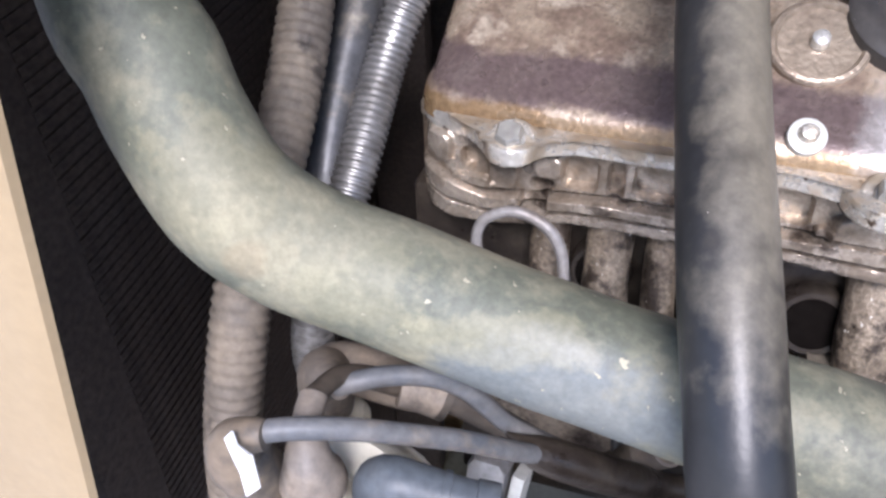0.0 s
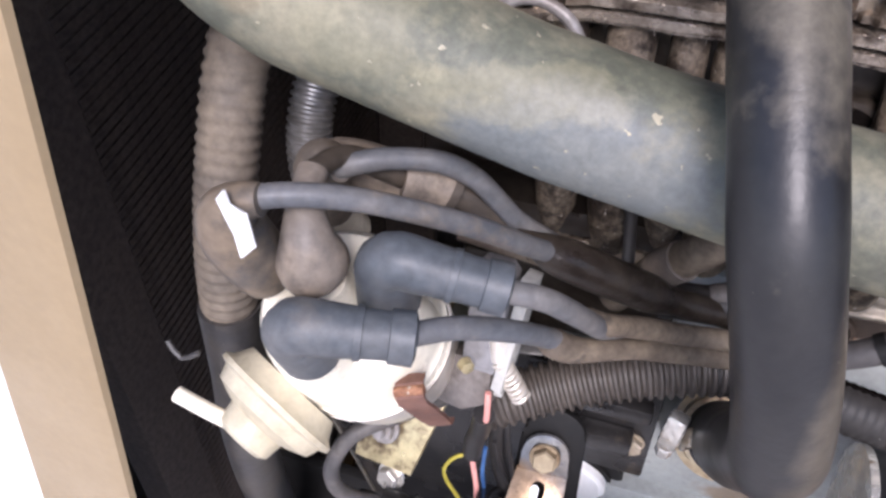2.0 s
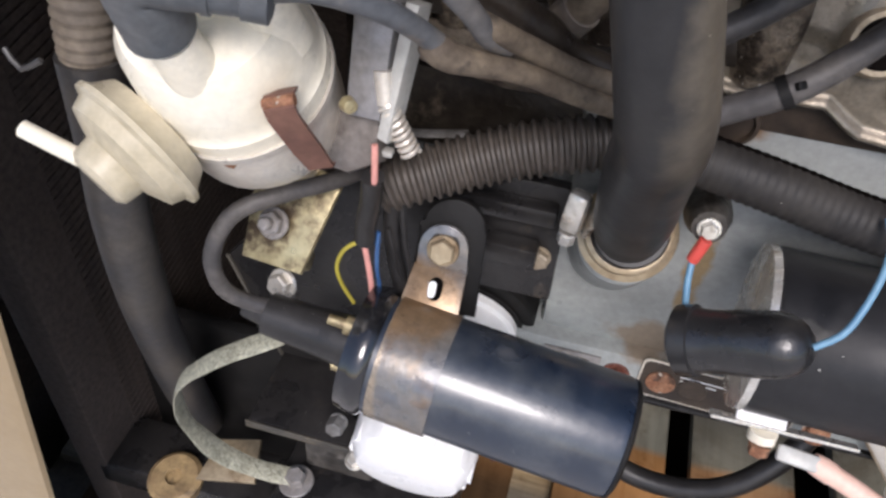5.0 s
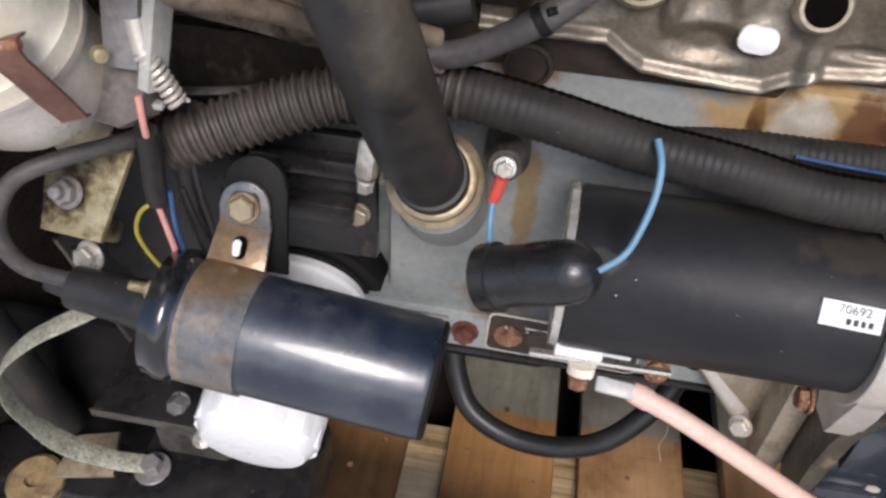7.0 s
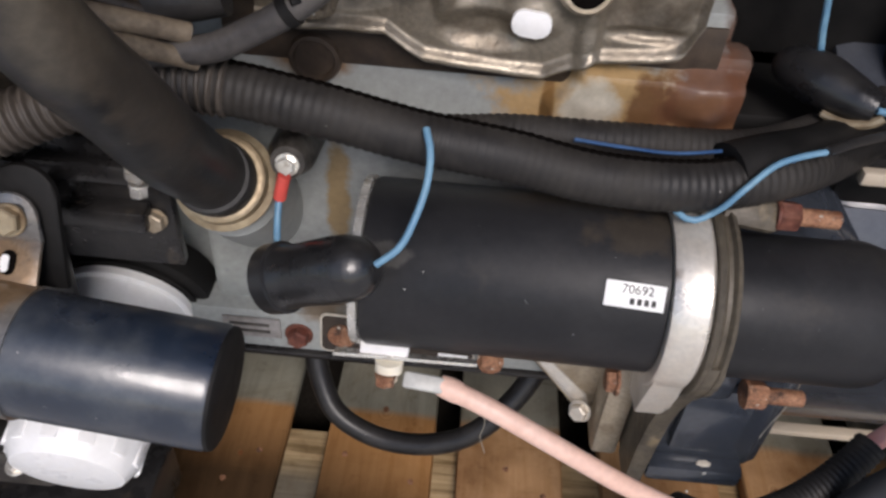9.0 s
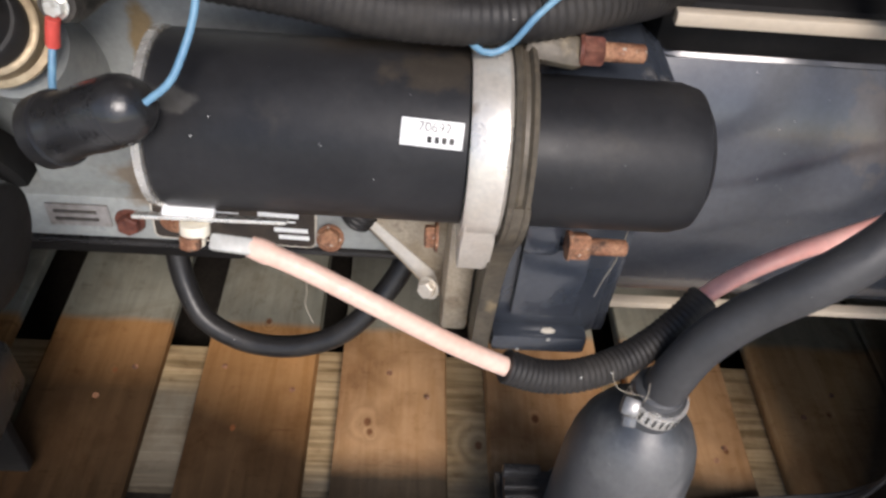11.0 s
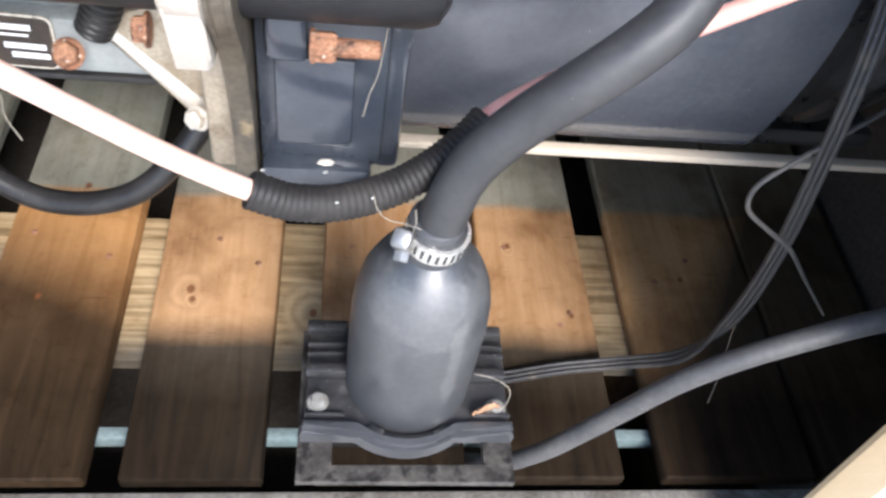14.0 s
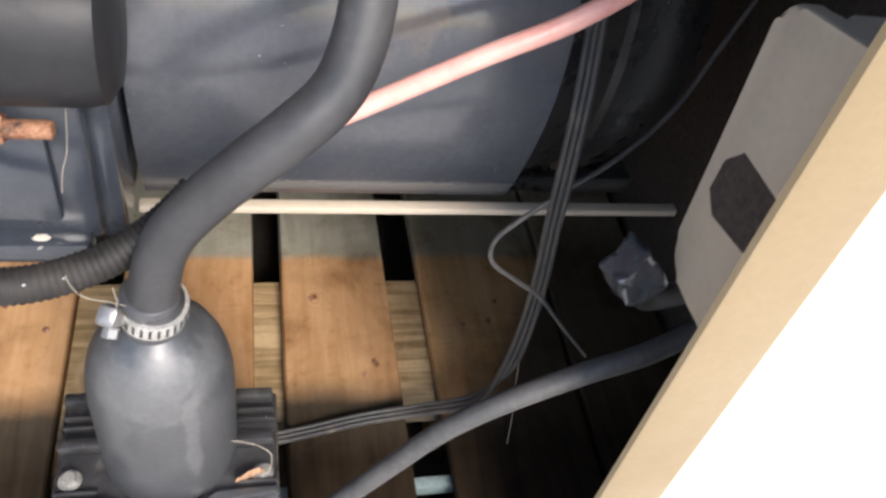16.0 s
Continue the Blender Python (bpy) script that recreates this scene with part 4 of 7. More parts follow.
def skirt_face(x, z):
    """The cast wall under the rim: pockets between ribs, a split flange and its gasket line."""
    low = skirt_low(x)
    top = skirt_top(x)
    y = 0.3115 - 0.06 * x + 0.0085
    if x < -0.028:
        d = min(-0.028 - x, 0.0235)
        y += 0.024 - math.sqrt(0.024 ** 2 - d * d)
    h = 0.0062
    for x0, x1, z0, z1 in ((0.0235, 0.0415, 0.6715, 0.6885), (0.0452, 0.0538, 0.6705, 0.6895), (0.0568, 0.085, 0.6725, 0.69), (0.088, 0.107, 0.673, 0.69), (0.11, 0.1335, 0.674, 0.6895), (-0.027, -0.018, 0.672, 0.685), (0.008, 0.0215, 0.668, 0.6745)):
        h -= 0.0072 * recess(x, z, x0, x1, z0, z1)
    for cx, cz, rx, rz, up in ((0.0175, 0.683, 0.0085, 0.0068, 0.0045), (-0.004, 0.677, 0.0085, 0.012, 0.004), (-0.0385, 0.6835, 0.009, 0.009, 0.0045), (0.157, 0.676, 0.018, 0.01, 0.005), (0.139, 0.6745, 0.0045, 0.0028, 0.0035), (-0.02, 0.668, 0.013, 0.0035, 0.0035)):
        h += up * smooth((1.0 - (abs((x - cx) / rx) ** 3 + abs((z - cz) / rz) ** 3) ** 0.333) * 4.0)
    h -= 0.004 * smooth(1.6 - abs(z - (top + 0.001)) / 0.0009)
    step = smooth((top - z) / 0.0014)
    notch = recess(x, z, 0.0035, 0.0185, top - 0.011, top + 0.002, 0.002)
    mid = top * 0.52 + low * 0.48
    f = 0.0112 - 0.0095 * smooth(1.7 - abs(z - mid) / 0.00095) - 0.0015 * smooth((mid - z) / 0.001) - 0.003 * smooth((low + 0.0028 - z) / 0.002)
    h = h * (1 - step) + step * f
    return y - h + 0.011 * notch + 0.0006 * noise.noise(Vector((x * 140, z * 140, 2.0)))


relief("skirt", -0.0512, 0.2, 0.648, 0.6922, 430, 92, skirt_face, "skirt", cover, "oily cast wall with ribs and split flange", low=skirt_low)
# Gasket edges, drawn as black lines that also paint the shade in the grooves.
for share in (1.0, 0.52):
    line = []
    for x in np.linspace(-0.046, 0.19, 70):
        lo_, hi_ = skirt_low(x), skirt_top(x)
        z = lo_ + (hi_ - lo_) * share + (0.001 if share == 1.0 else 0.0)
        line.append((x, skirt_face(x, z) - 0.0003 - (0.0045 if share < 1.0 else 0.0), z))
    tube("gasket", line, 0.00095, "gasket", cover, "thin black gasket edge deepening the groove shade", seg=6)
for x, y in ((0.002, 0.2985), (0.157, 0.2935)):
    ax = (0, -0.5, 0.86)
    lathe("bolt_pad", [(-0.007, 0.0112), (-0.001, 0.0115), (0.0, 0.0105), (0.0002, 0.007)], (x, y + 0.001, 0.7008), ax, "rimmetal", cover, seg=28)
    bolt("bolt", (x, y + 0.0006, 0.7004), ax, 0.0112, "boltzinc", cover, "oily steel bolt", washer=1.25, height=0.6)
lathe("grommet", [(0, 0.0077), (0.003, 0.008), (0.0045, 0.0077), (0.005, 0.0055), (0.0055, 0.004)], (0.1235, 0.315, 0.7105), (0.05, -0.7, 0.7), "clipgrey", cover, "pale washer round a steel stud")
lathe("stud", [(0, 0.0042), (0.0075, 0.004), (0.009, 0.003), (0.0095, 0.001)], (0.1235, 0.315, 0.711), (0.05, -0.7, 0.7), "rimmetal", cover)
lathe("cap_seat", [(-0.004, 0.021), (0.002, 0.0212), (0.0032, 0.0202), (0.0035, 0.0185), (0.001, 0.017), (0.0008, 0.005)], (0.124, 0.352, 0.7375), (0.0, -0.62, 0.78), "oily", cover, "dark oily filler plate")
lathe("stud", [(0, 0.004), (0.005, 0.0036), (0.006, 0.002)], (0.124, 0.351, 0.7385), (0, -0.62, 0.78), "steel", cover)
lathe("filler_boss", [(0, 0.034), (0.012, 0.033), (0.014, 0.03), (0.014, 0.022), (0.004, 0.021)], (0.166, 0.372, 0.742), (0, -0.5, 0.86), "dusty", cover, "dark filler neck")
ring_pts = [(-0.009, 0.284, 0.648), (-0.0095, 0.285, 0.656), (-0.006, 0.286, 0.6645), (0.004, 0.287, 0.67), (0.015, 0.287, 0.6695), (0.025, 0.286, 0.664), (0.031, 0.285, 0.654), (0.0335, 0.283, 0.64)]
tagged(tube("hose_clip", ring_pts, 0.0028, "dullgrey", seg=12, wobble=0.1), "pale grey wire hose clip under the valve cover", "hose clip")

# ---- hoses ----
def hose(name, pts, r, mat, label, category="hose", **kw):
    return tagged(tube(name, pts, r, mat, **kw), label, category)


hose("coolant_hose", [(-0.118, 0.215, 0.835), (-0.106, 0.199, 0.787), (-0.094, 0.194, 0.769), (-0.084, 0.188, 0.752), (-0.066, 0.183, 0.727), (-0.045, 0.189, 0.707), (-0.011, 0.197, 0.691), (0.033, 0.201, 0.676), (0.078, 0.201, 0.667), (0.125, 0.2, 0.66), (0.178, 0.202, 0.652), (0.24, 0.21, 0.65)], 0.024, "green", "large green-grey rubber coolant hose, dusty and bent", seg=32, wobble=0.03)
water = thing("water_hose", (0.137, 0.262, 0.455), "dusty black rubber water hose bent down to its neck", "hose")
tube("tube", [(0.068, 0.33, 0.83, 0.0148), (0.078, 0.28, 0.79, 0.0148), (0.085, 0.242, 0.762, 0.0148), (0.093, 0.2, 0.735, 0.0148), (0.101, 0.168, 0.708, 0.0147), (0.109, 0.146, 0.68, 0.0146), (0.118, 0.14, 0.648, 0.0148), (0.126, 0.143, 0.615, 0.0152), (0.1315, 0.155, 0.585, 0.0158), (0.1325, 0.182, 0.55, 0.0168), (0.1345, 0.215, 0.505, 0.0178), (0.137, 0.262, 0.452, 0.0182)], 0.016, "waterhose", water, seg=28, wobble=0.02)
lathe("cuff", [(-0.004, 0.0178), (-0.004, 0.0196), (0.016, 0.0196), (0.018, 0.0185)], (0.1368, 0.2585, 0.456), neck_axis, "waterhose", water, "swollen hose end", seg=36)
clamp = thing("hose_clamp", (0.137, 0.262, 0.45), "brassy worm clamp round the water hose", "hose clamp")
lathe("band", [(-0.008, 0.0195), (-0.008, 0.0255), (-0.005, 0.0265), (-0.003, 0.0265), (-0.0015, 0.0232), (0.006, 0.0228), (0.007, 0.0212), (0.007, 0.0195)], (0.1372, 0.2606, 0.4545), neck_axis, "clampbrass", clamp, seg=48)
hc0, hc1 = Vector((0.1105, 0.2345, 0.4965)), Vector((0.1075, 0.231, 0.4695))
rbox("screw_housing", (0.0105, 0.009, 0.022), basis((hc0 + hc1) / 2, hc0 - hc1, (1, -0.3, 0)), "rimmetal", clamp, "bright folded screw housing", bevel=0.0025)
bolt("screw", hc1 + Vector((0, 0.001, 0.001)), hc1 - hc0, 0.0078, "steel", clamp, washer=1.2, height=0.8)
rbox("band_tail", (0.003, 0.0095, 0.016), basis((0.1165, 0.2345, 0.476), (0.35, -0.3, 0.9), (1, 0.4, 0)), "rimmetal", clamp, bevel=0.001)
hose("radiator_hose", [(-0.112, 0.36, 0.80), (-0.105, 0.331, 0.765), (-0.1, 0.306, 0.737), (-0.095, 0.266, 0.703), (-0.094, 0.222, 0.665), (-0.096, 0.2, 0.622), (-0.1, 0.19, 0.58), (-0.103, 0.187, 0.545)], 0.0125, "greyhose", "dusty grey ribbed radiator hose", ribs=(0.0055, 0.0009), seg=22)
hose("drain_hose", [(-0.103, 0.187, 0.548), (-0.105, 0.185, 0.5), (-0.111, 0.186, 0.452), (-0.12, 0.196, 0.38), (-0.134, 0.222, 0.27), (-0.146, 0.25, 0.172)], 0.0145, "dusty", "smooth dusty black hose running down to the frame", seg=20)
hose("flexible_pipe", [(-0.055, 0.375, 0.77), (-0.063, 0.352, 0.745), (-0.07, 0.329, 0.715), (-0.072, 0.286, 0.674), (-0.079, 0.25, 0.63), (-0.08, 0.24, 0.6), (-0.075, 0.24, 0.575)], 0.0092, "flexmetal", "silver corrugated flexible pipe", ribs=(0.0036, 0.0015), seg=18)
hose("breather_pipe", [(-0.088, 0.39, 0.77), (-0.092, 0.355, 0.735), (-0.093, 0.314, 0.69), (-0.09, 0.289, 0.66)], 0.0138, "pipegrey", "dusty silver breather pipe beside the flexible pipe", seg=18)
hose("elbow_hose", [(-0.066, 0.222, 0.606, 0.0105), (-0.057, 0.22, 0.616, 0.0118), (-0.042, 0.222, 0.6155, 0.012), (-0.025, 0.224, 0.611, 0.0116), (-0.006, 0.227, 0.609, 0.0112)], 0.0118, "brownboot", "brown dusty elbow hose with a cut end behind the distributor", seg=24)
heater = thing("heater_hose", (0.1, 0.255, 0.58), "short dusty elbow hose with a tan end band", "hose")
tube("tube", [(0.066, 0.274, 0.525), (0.074, 0.267, 0.542), (0.083, 0.262, 0.558), (0.09, 0.259, 0.568), (0.1, 0.253, 0.585), (0.111, 0.25, 0.601), (0.124, 0.252, 0.615), (0.14, 0.26, 0.63)], 0.0085, "duststrand", heater, seg=20, step=0.003)
tube("band", [(0.0835, 0.2615, 0.559), (0.088, 0.26, 0.5655), (0.093, 0.257, 0.573)], 0.0096, "brownboot", heater, "dust-brown end band", seg=20, cap=True)

# ---- distributor ----
dist = thing("distributor", (-0.028, 0.21, 0.5), "distributor with cream cap, grey lead boots and vacuum unit", "distributor")
axis_d = Vector((0.0, -0.5, 0.86)).normalized()
base_d = Vector((-0.034, 0.189, 0.551))
lathe("body", [(-0.075, 0.018), (-0.048, 0.02), (-0.043, 0.029), (-0.037, 0.0345), (-0.031, 0.0372), (-0.024, 0.0378), (0.002, 0.0378), (0.012, 0.033)], base_d, axis_d, "brightalu", dist)
lathe("cap", [(0.0045, 0.0385), (0.013, 0.0385), (0.0145, 0.0372), (0.02, 0.0368), (0.04, 0.034), (0.047, 0.03), (0.05, 0.02)], base_d, axis_d, "cream", dist, seg=40)
lathe("seal_ring", [(0.0005, 0.0372), (0.0005, 0.0396), (0.0042, 0.0396), (0.0042, 0.0372)], base_d, axis_d, "brightalu", dist, seg=40)


def towers(pos, h=0.03, r=0.0095):
    return lathe("tower", [(-h, r * 1.2), (-h * 0.3, r), (0.0, r * 0.95)], pos, axis_d, "cream", dist, seg=20)


def lead_boot(elbow, end, foot, mat, r=0.0115):
    """A right-angled rubber boot: skirt over the tower at foot, knee at elbow, collar at end."""
    e, q, f = Vector(elbow), Vector(end), Vector(foot)
    b = tube("boot", [(*f, r * 1.25), (*(f.lerp(e, 0.45)), r * 1.2), (*(f.lerp(e, 0.82)), r * 1.12), (*(e.lerp(q, 0.12)), r * 1.05), (*(e.lerp(q, 0.35)), r), (*(e.lerp(q, 0.7)), r * 0.9), (*q, r * 0.86)], r, mat, dist, seg=20, step=0.003)
    d = (q - e).normalized()
    lathe("collar", [(-0.005, r * 0.8), (-0.0045, r * 0.97), (0.0035, r * 1.0), (0.0045, r * 0.7)], q, d, mat, b, seg=20)
    lathe("collar", [(-0.001, r * 0.8), (-0.001, r * 1.0), (0.0015, r * 1.0), (0.002, r * 0.7)], e.lerp(q, 0.6), d, mat, b, seg=20)
    return b


for f in ((-0.029, 0.138, 0.596), (-0.008, 0.163, 0.605), (-0.0325, 0.1555, 0.6165), (-0.0525, 0.156, 0.612), (-0.059, 0.214, 0.598)):
    towers(f)
lead_boot((-0.0305, 0.127, 0.622), (0.0055, 0.138, 0.617), (-0.031, 0.138, 0.598), "boot", 0.0096)
lead_boot((-0.007, 0.155, 0.635), (0.031, 0.161, 0.627), (-0.01, 0.163, 0.607), "boot", 0.0096)
for pts, mt in (([(-0.0325, 0.1535, 0.6215, 0.0105), (-0.033, 0.1525, 0.6245, 0.0127), (-0.0335, 0.152, 0.6305, 0.0126), (-0.0345, 0.153, 0.638, 0.0096), (-0.038, 0.161, 0.647, 0.0062), (-0.04, 0.172, 0.651, 0.0056)], "brownboot"),
                ([(-0.053, 0.153, 0.616, 0.0112), (-0.0545, 0.149, 0.626, 0.0122), (-0.0575, 0.145, 0.64, 0.0122), (-0.0565, 0.143, 0.65, 0.0102), (-0.05, 0.1435, 0.6565, 0.007), (-0.044, 0.1445, 0.658, 0.0056)], "dustboot"),
                ([(-0.06, 0.213, 0.598, 0.0122), (-0.058, 0.211, 0.612, 0.0128), (-0.056, 0.208, 0.623, 0.0122), (-0.051, 0.2, 0.632, 0.0095), (-0.043, 0.19, 0.64, 0.0066), (-0.036, 0.186, 0.643, 0.0052)], "brownboot")):
    tube("boot", pts, 0.01, mt, dist, seg=20, step=0.002)
# Small flat white polygon lying on the left boot.
m_patch = basis((-0.0465, 0.1285, 0.6545), (-0.35, -0.8, 0.5), (1, 0.1, 0.2))
slab("tape", [(-0.0054, 0.012), (-0.0017, 0.0148), (0.0006, 0.0106), (0.008, 0.0077), (0.0118, -0.0025), (0.0055, -0.006), (0.0033, 0.0012), (-0.001, 0.0062)][::-1], 0.0012, m_patch, "labelwhite", dist, "small flat white patch on the boot", bevel=0.0003)
bm = bmesh.new()
leaf = [(0.0, 0.014, -0.007), (0.0, 0.0175, -0.002), (0.0, 0.0165, 0.002), (0.0, 0.012, 0.0035), (0.0, 0.0, 0.003), (0.0005, -0.012, 0.0032), (0.001, -0.0235, 0.0034), (0.0012, -0.026, 0.001)]
m_clip = basis((0.0035, 0.1585, 0.5535), (0.3, -0.85, -0.35), (0.78, 0.42, 0.33))
for off in (0.0, -0.0018):
    row = []
    for u, v, w in leaf:
        wd = 0.0058 if v > -0.018 else 0.005
        row.append([bm.verts.new(m_clip @ Vector((u - wd, v, w + off))), bm.verts.new(m_clip @ Vector((u + wd, v, w + off)))])
    if off == 0.0:
        outer_row = row
    for a, b in zip(row[:-1], row[1:]):
        bm.faces.new((a[0], a[1], b[1], b[0]))
for (p0, p1), (q0, q1), (r0, r1), (s0, s1) in zip(outer_row[:-1], outer_row[1:], row[:-1], row[1:]):
    bm.faces.new((p0, q0, s0, r0)), bm.faces.new((p1, r1, s1, q1))
bm.faces.new((*outer_row[0], *row[0][::-1])), bm.faces.new((*outer_row[-1], *row[-1][::-1]))
finish("clip", bm, "brown", dist, "brown spring clip hooked over the cap edge")
lathe("clip_pin", [(-0.006, 0.0022), (0.006, 0.0022)], m_clip @ Vector((0, 0.0165, -0.001)), m_clip.to_3x3() @ Vector((1, 0, 0)), "rust", dist, seg=12)
lathe("screw", [(0, 0.004), (0.003, 0.0036), (0.0034, 0.002)], (-0.028, 0.161, 0.531), (-0.1, -0.86, -0.45), "rust", dist, seg=14)
lathe("screw", [(0, 0.0035), (0.004, 0.003), (0.0045, 0.002)], (0.012, 0.188, 0.549), (0.6, -0.6, 0.1), "yellowzinc", dist, seg=14)
# vacuum advance unit
vac_axis = Vector((-0.42, -0.83, -0.36)).normalized()
lathe("vacuum_unit", [(-0.01, 0.024), (-0.003, 0.028), (-0.001, 0.031), (0.0012, 0.031), (0.0025, 0.0275), (0.008, 0.0255), (0.0105, 0.019), (0.012, 0.0145), (0.02, 0.0135), (0.022, 0.0105)], (-0.061, 0.151, 0.5365), vac_axis, "vacplastic", dist, "cream plastic vacuum unit", seg=36)
tube("nipple", [(-0.076, 0.136, 0.536), (-0.087, 0.136, 0.54), (-0.1, 0.137, 0.5435)], 0.0036, "cream", dist, seg=12)
tube("wire_tail", [(-0.082, 0.138, 0.576), (-0.09, 0.136, 0.572), (-0.096, 0.138, 0.578)], 0.0012, "dusty", dist, seg=8)
# condenser and connector on the side
slab("connector", [(-0.0075, -0.028), (0.0085, -0.028), (0.0095, 0.02), (0.006, 0.024), (-0.006, 0.024), (-0.009, 0.02)], 0.013, basis((0.0175, 0.2135, 0.562), (-0.05, -0.93, 0.35), (1, -0.05, 0.0)), "zincgrey", dist, "grey metal connector block", bevel=0.0025)
slab("connector_base", [(-0.026, 0.004), (-0.014, 0.009), (0.018, 0.009), (0.021, 0.004), (0.02, -0.014), (0.006, -0.0195), (-0.008, -0.016), (-0.017, -0.006)], 0.011, basis((0.003, 0.2075, 0.524), (-0.1, -0.9, 0.42), (1, 0.1, 0.1)), "dirtyzinc", dist, "dirty grey mounting plate", bevel=0.0025)
slab("connector_plate", [(-0.0025, -0.03), (0.0025, -0.031), (0.003, 0.026), (-0.003, 0.026)], 0.014, basis((0.031, 0.212, 0.557), (-0.1, -0.93, 0.35), (1, -0.05, -0.1)), "clipgrey", dist, bevel=0.001)
box("connector_lip", (0.0085, 0.1975, 0.5185), (0.028, 0.2025, 0.5215), "clipgrey", dist, bevel=0.0008)
sp0, sp1 = Vector((0.0255, 0.197, 0.5465)), Vector((0.0375, 0.196, 0.524))
msp = basis(sp0, sp1 - sp0)
tube("spring", [tuple(msp @ Vector((0.0038 * math.cos(w_), 0.0038 * math.sin(w_), 0.0255 * w_ / 56))) for w_ in np.arange(0, 56, 0.6)], 0.0011, "brightalu", dist, seg=6, step=0.0012)
tube("spring_rod", [(0.0235, 0.2, 0.56), (0.0255, 0.197, 0.5465)], 0.0042, "brightalu", dist, seg=12)

# ignition leads
lead_label = "grey ignition lead running along the engine"
for pts, mt in (([(0.006, 0.138, 0.618), (0.018, 0.148, 0.6155), (0.03, 0.158, 0.609), (0.04, 0.167, 0.601), (0.049, 0.178, 0.589), (0.056, 0.184, 0.58)], "greywire"),
                ([(0.031, 0.16, 0.627), (0.046, 0.165, 0.6225), (0.0555, 0.173, 0.611), (0.063, 0.183, 0.597), (0.066, 0.19, 0.588), (0.072, 0.2, 0.58)], "greywire"),
                ([(-0.052, 0.1435, 0.657), (-0.036, 0.15, 0.658), (-0.0175, 0.16, 0.653), (-0.001, 0.172, 0.6425), (0.015, 0.186, 0.629), (0.033, 0.201, 0.612), (0.055, 0.224, 0.588), (0.085, 0.242, 0.56)], "greywire"),
                ([(-0.039, 0.1865, 0.642), (-0.029, 0.19, 0.645), (-0.019, 0.197, 0.644), (-0.004, 0.204, 0.641), (0.008, 0.209, 0.633), (0.017, 0.212, 0.622), (0.027, 0.216, 0.609), (0.05, 0.226, 0.589), (0.075, 0.238, 0.567)], "greywire"),
                ([(-0.04, 0.172, 0.651), (-0.036, 0.19, 0.646), (-0.02, 0.206, 0.63, 0.0055), (-0.001, 0.2125, 0.622, 0.0066), (0.015, 0.217, 0.611, 0.0066), (0.031, 0.222, 0.598, 0.006), (0.05, 0.23, 0.58, 0.005), (0.085, 0.235, 0.564)], "brownwire")):
    tagged(tube("ignition_lead", pts, 0.0043, mt, seg=14, wobble=0.04), lead_label, "ignition lead", "ignition leads")
band = thing("lead_band", (-0.01, 0.209, 0.625), "tan dust-coated rubber band round a brown ignition lead", "sleeve")
tube("band", [(-0.0195, 0.2055, 0.6295, 0.0088), (-0.011, 0.2085, 0.627, 0.0098), (-0.001, 0.2115, 0.6225, 0.0102)], 0.0098, "brownboot", band, seg=20, step=0.002)
tube("lip", [(-0.0035, 0.211, 0.6238), (-0.0005, 0.2118, 0.6222)], 0.0106, "brownwire", band, seg=20, step=0.001)
tagged(tube("taped_harness", [(0.026, 0.21, 0.611, 0.001), (0.038, 0.21, 0.604, 0.0075), (0.054, 0.217, 0.593, 0.0085), (0.077, 0.232, 0.573, 0.0085), (0.094, 0.247, 0.556, 0.007), (0.125, 0.262, 0.54, 0.006)], 0.008, "darkbrown", seg=16, wobble=0.25), "grimy black taped bundle of ignition leads", "wiring")
for pts in ([(0.06, 0.186, 0.596), (0.068, 0.19, 0.591), (0.08, 0.205, 0.578), (0.098, 0.222, 0.562), (0.119, 0.236, 0.551), (0.138, 0.247, 0.542)],
            [(0.046, 0.1785, 0.5905, 0.003), (0.0485, 0.179, 0.587, 0.006), (0.054, 0.181, 0.5825, 0.0058), (0.064, 0.187, 0.578), (0.079, 0.2, 0.57), (0.101, 0.22, 0.553), (0.122, 0.235, 0.54), (0.14, 0.246, 0.53)]):
    tagged(tube("lead_sleeve", pts, 0.0046, "duststrand", seg=16, wobble=0.15, step=0.003), "dust-caked brown sleeve gathering the ignition leads", "wiring")
sl = thing("corner_sleeve", (0.12, 0.262, 0.545), "blue-black rubber sleeve lying along the head", "sleeve")
tube("sleeve", [(0.0885, 0.263, 0.542), (0.108, 0.262, 0.5445), (0.128, 0.262, 0.548), (0.15, 0.264, 0.553)], 0.0092, "rubber", sl, seg=18, wobble=0.04)
lathe("end_band", [(-0.001, 0.0078), (-0.001, 0.0101), (0.005, 0.0101), (0.006, 0.009)], (0.089, 0.263, 0.542), (0.98, -0.05, 0.12), "rubber", sl, seg=18)
tagged(tube("ignition_lead", [(0.12, 0.245, 0.532), (0.147, 0.245, 0.537), (0.165, 0.246, 0.546), (0.181, 0.247, 0.556), (0.2, 0.254, 0.57), (0.225, 0.27, 0.59)], 0.0062, "oldlead", seg=16, wobble=0.05), lead_label, "ignition lead", "ignition leads")
tagged(tube("ignition_lead", [(0.11, 0.262, 0.55), (0.15, 0.268, 0.566), (0.185, 0.28, 0.59)], 0.0062, "oldlead", seg=16, wobble=0.05), lead_label, "ignition lead", "ignition leads")
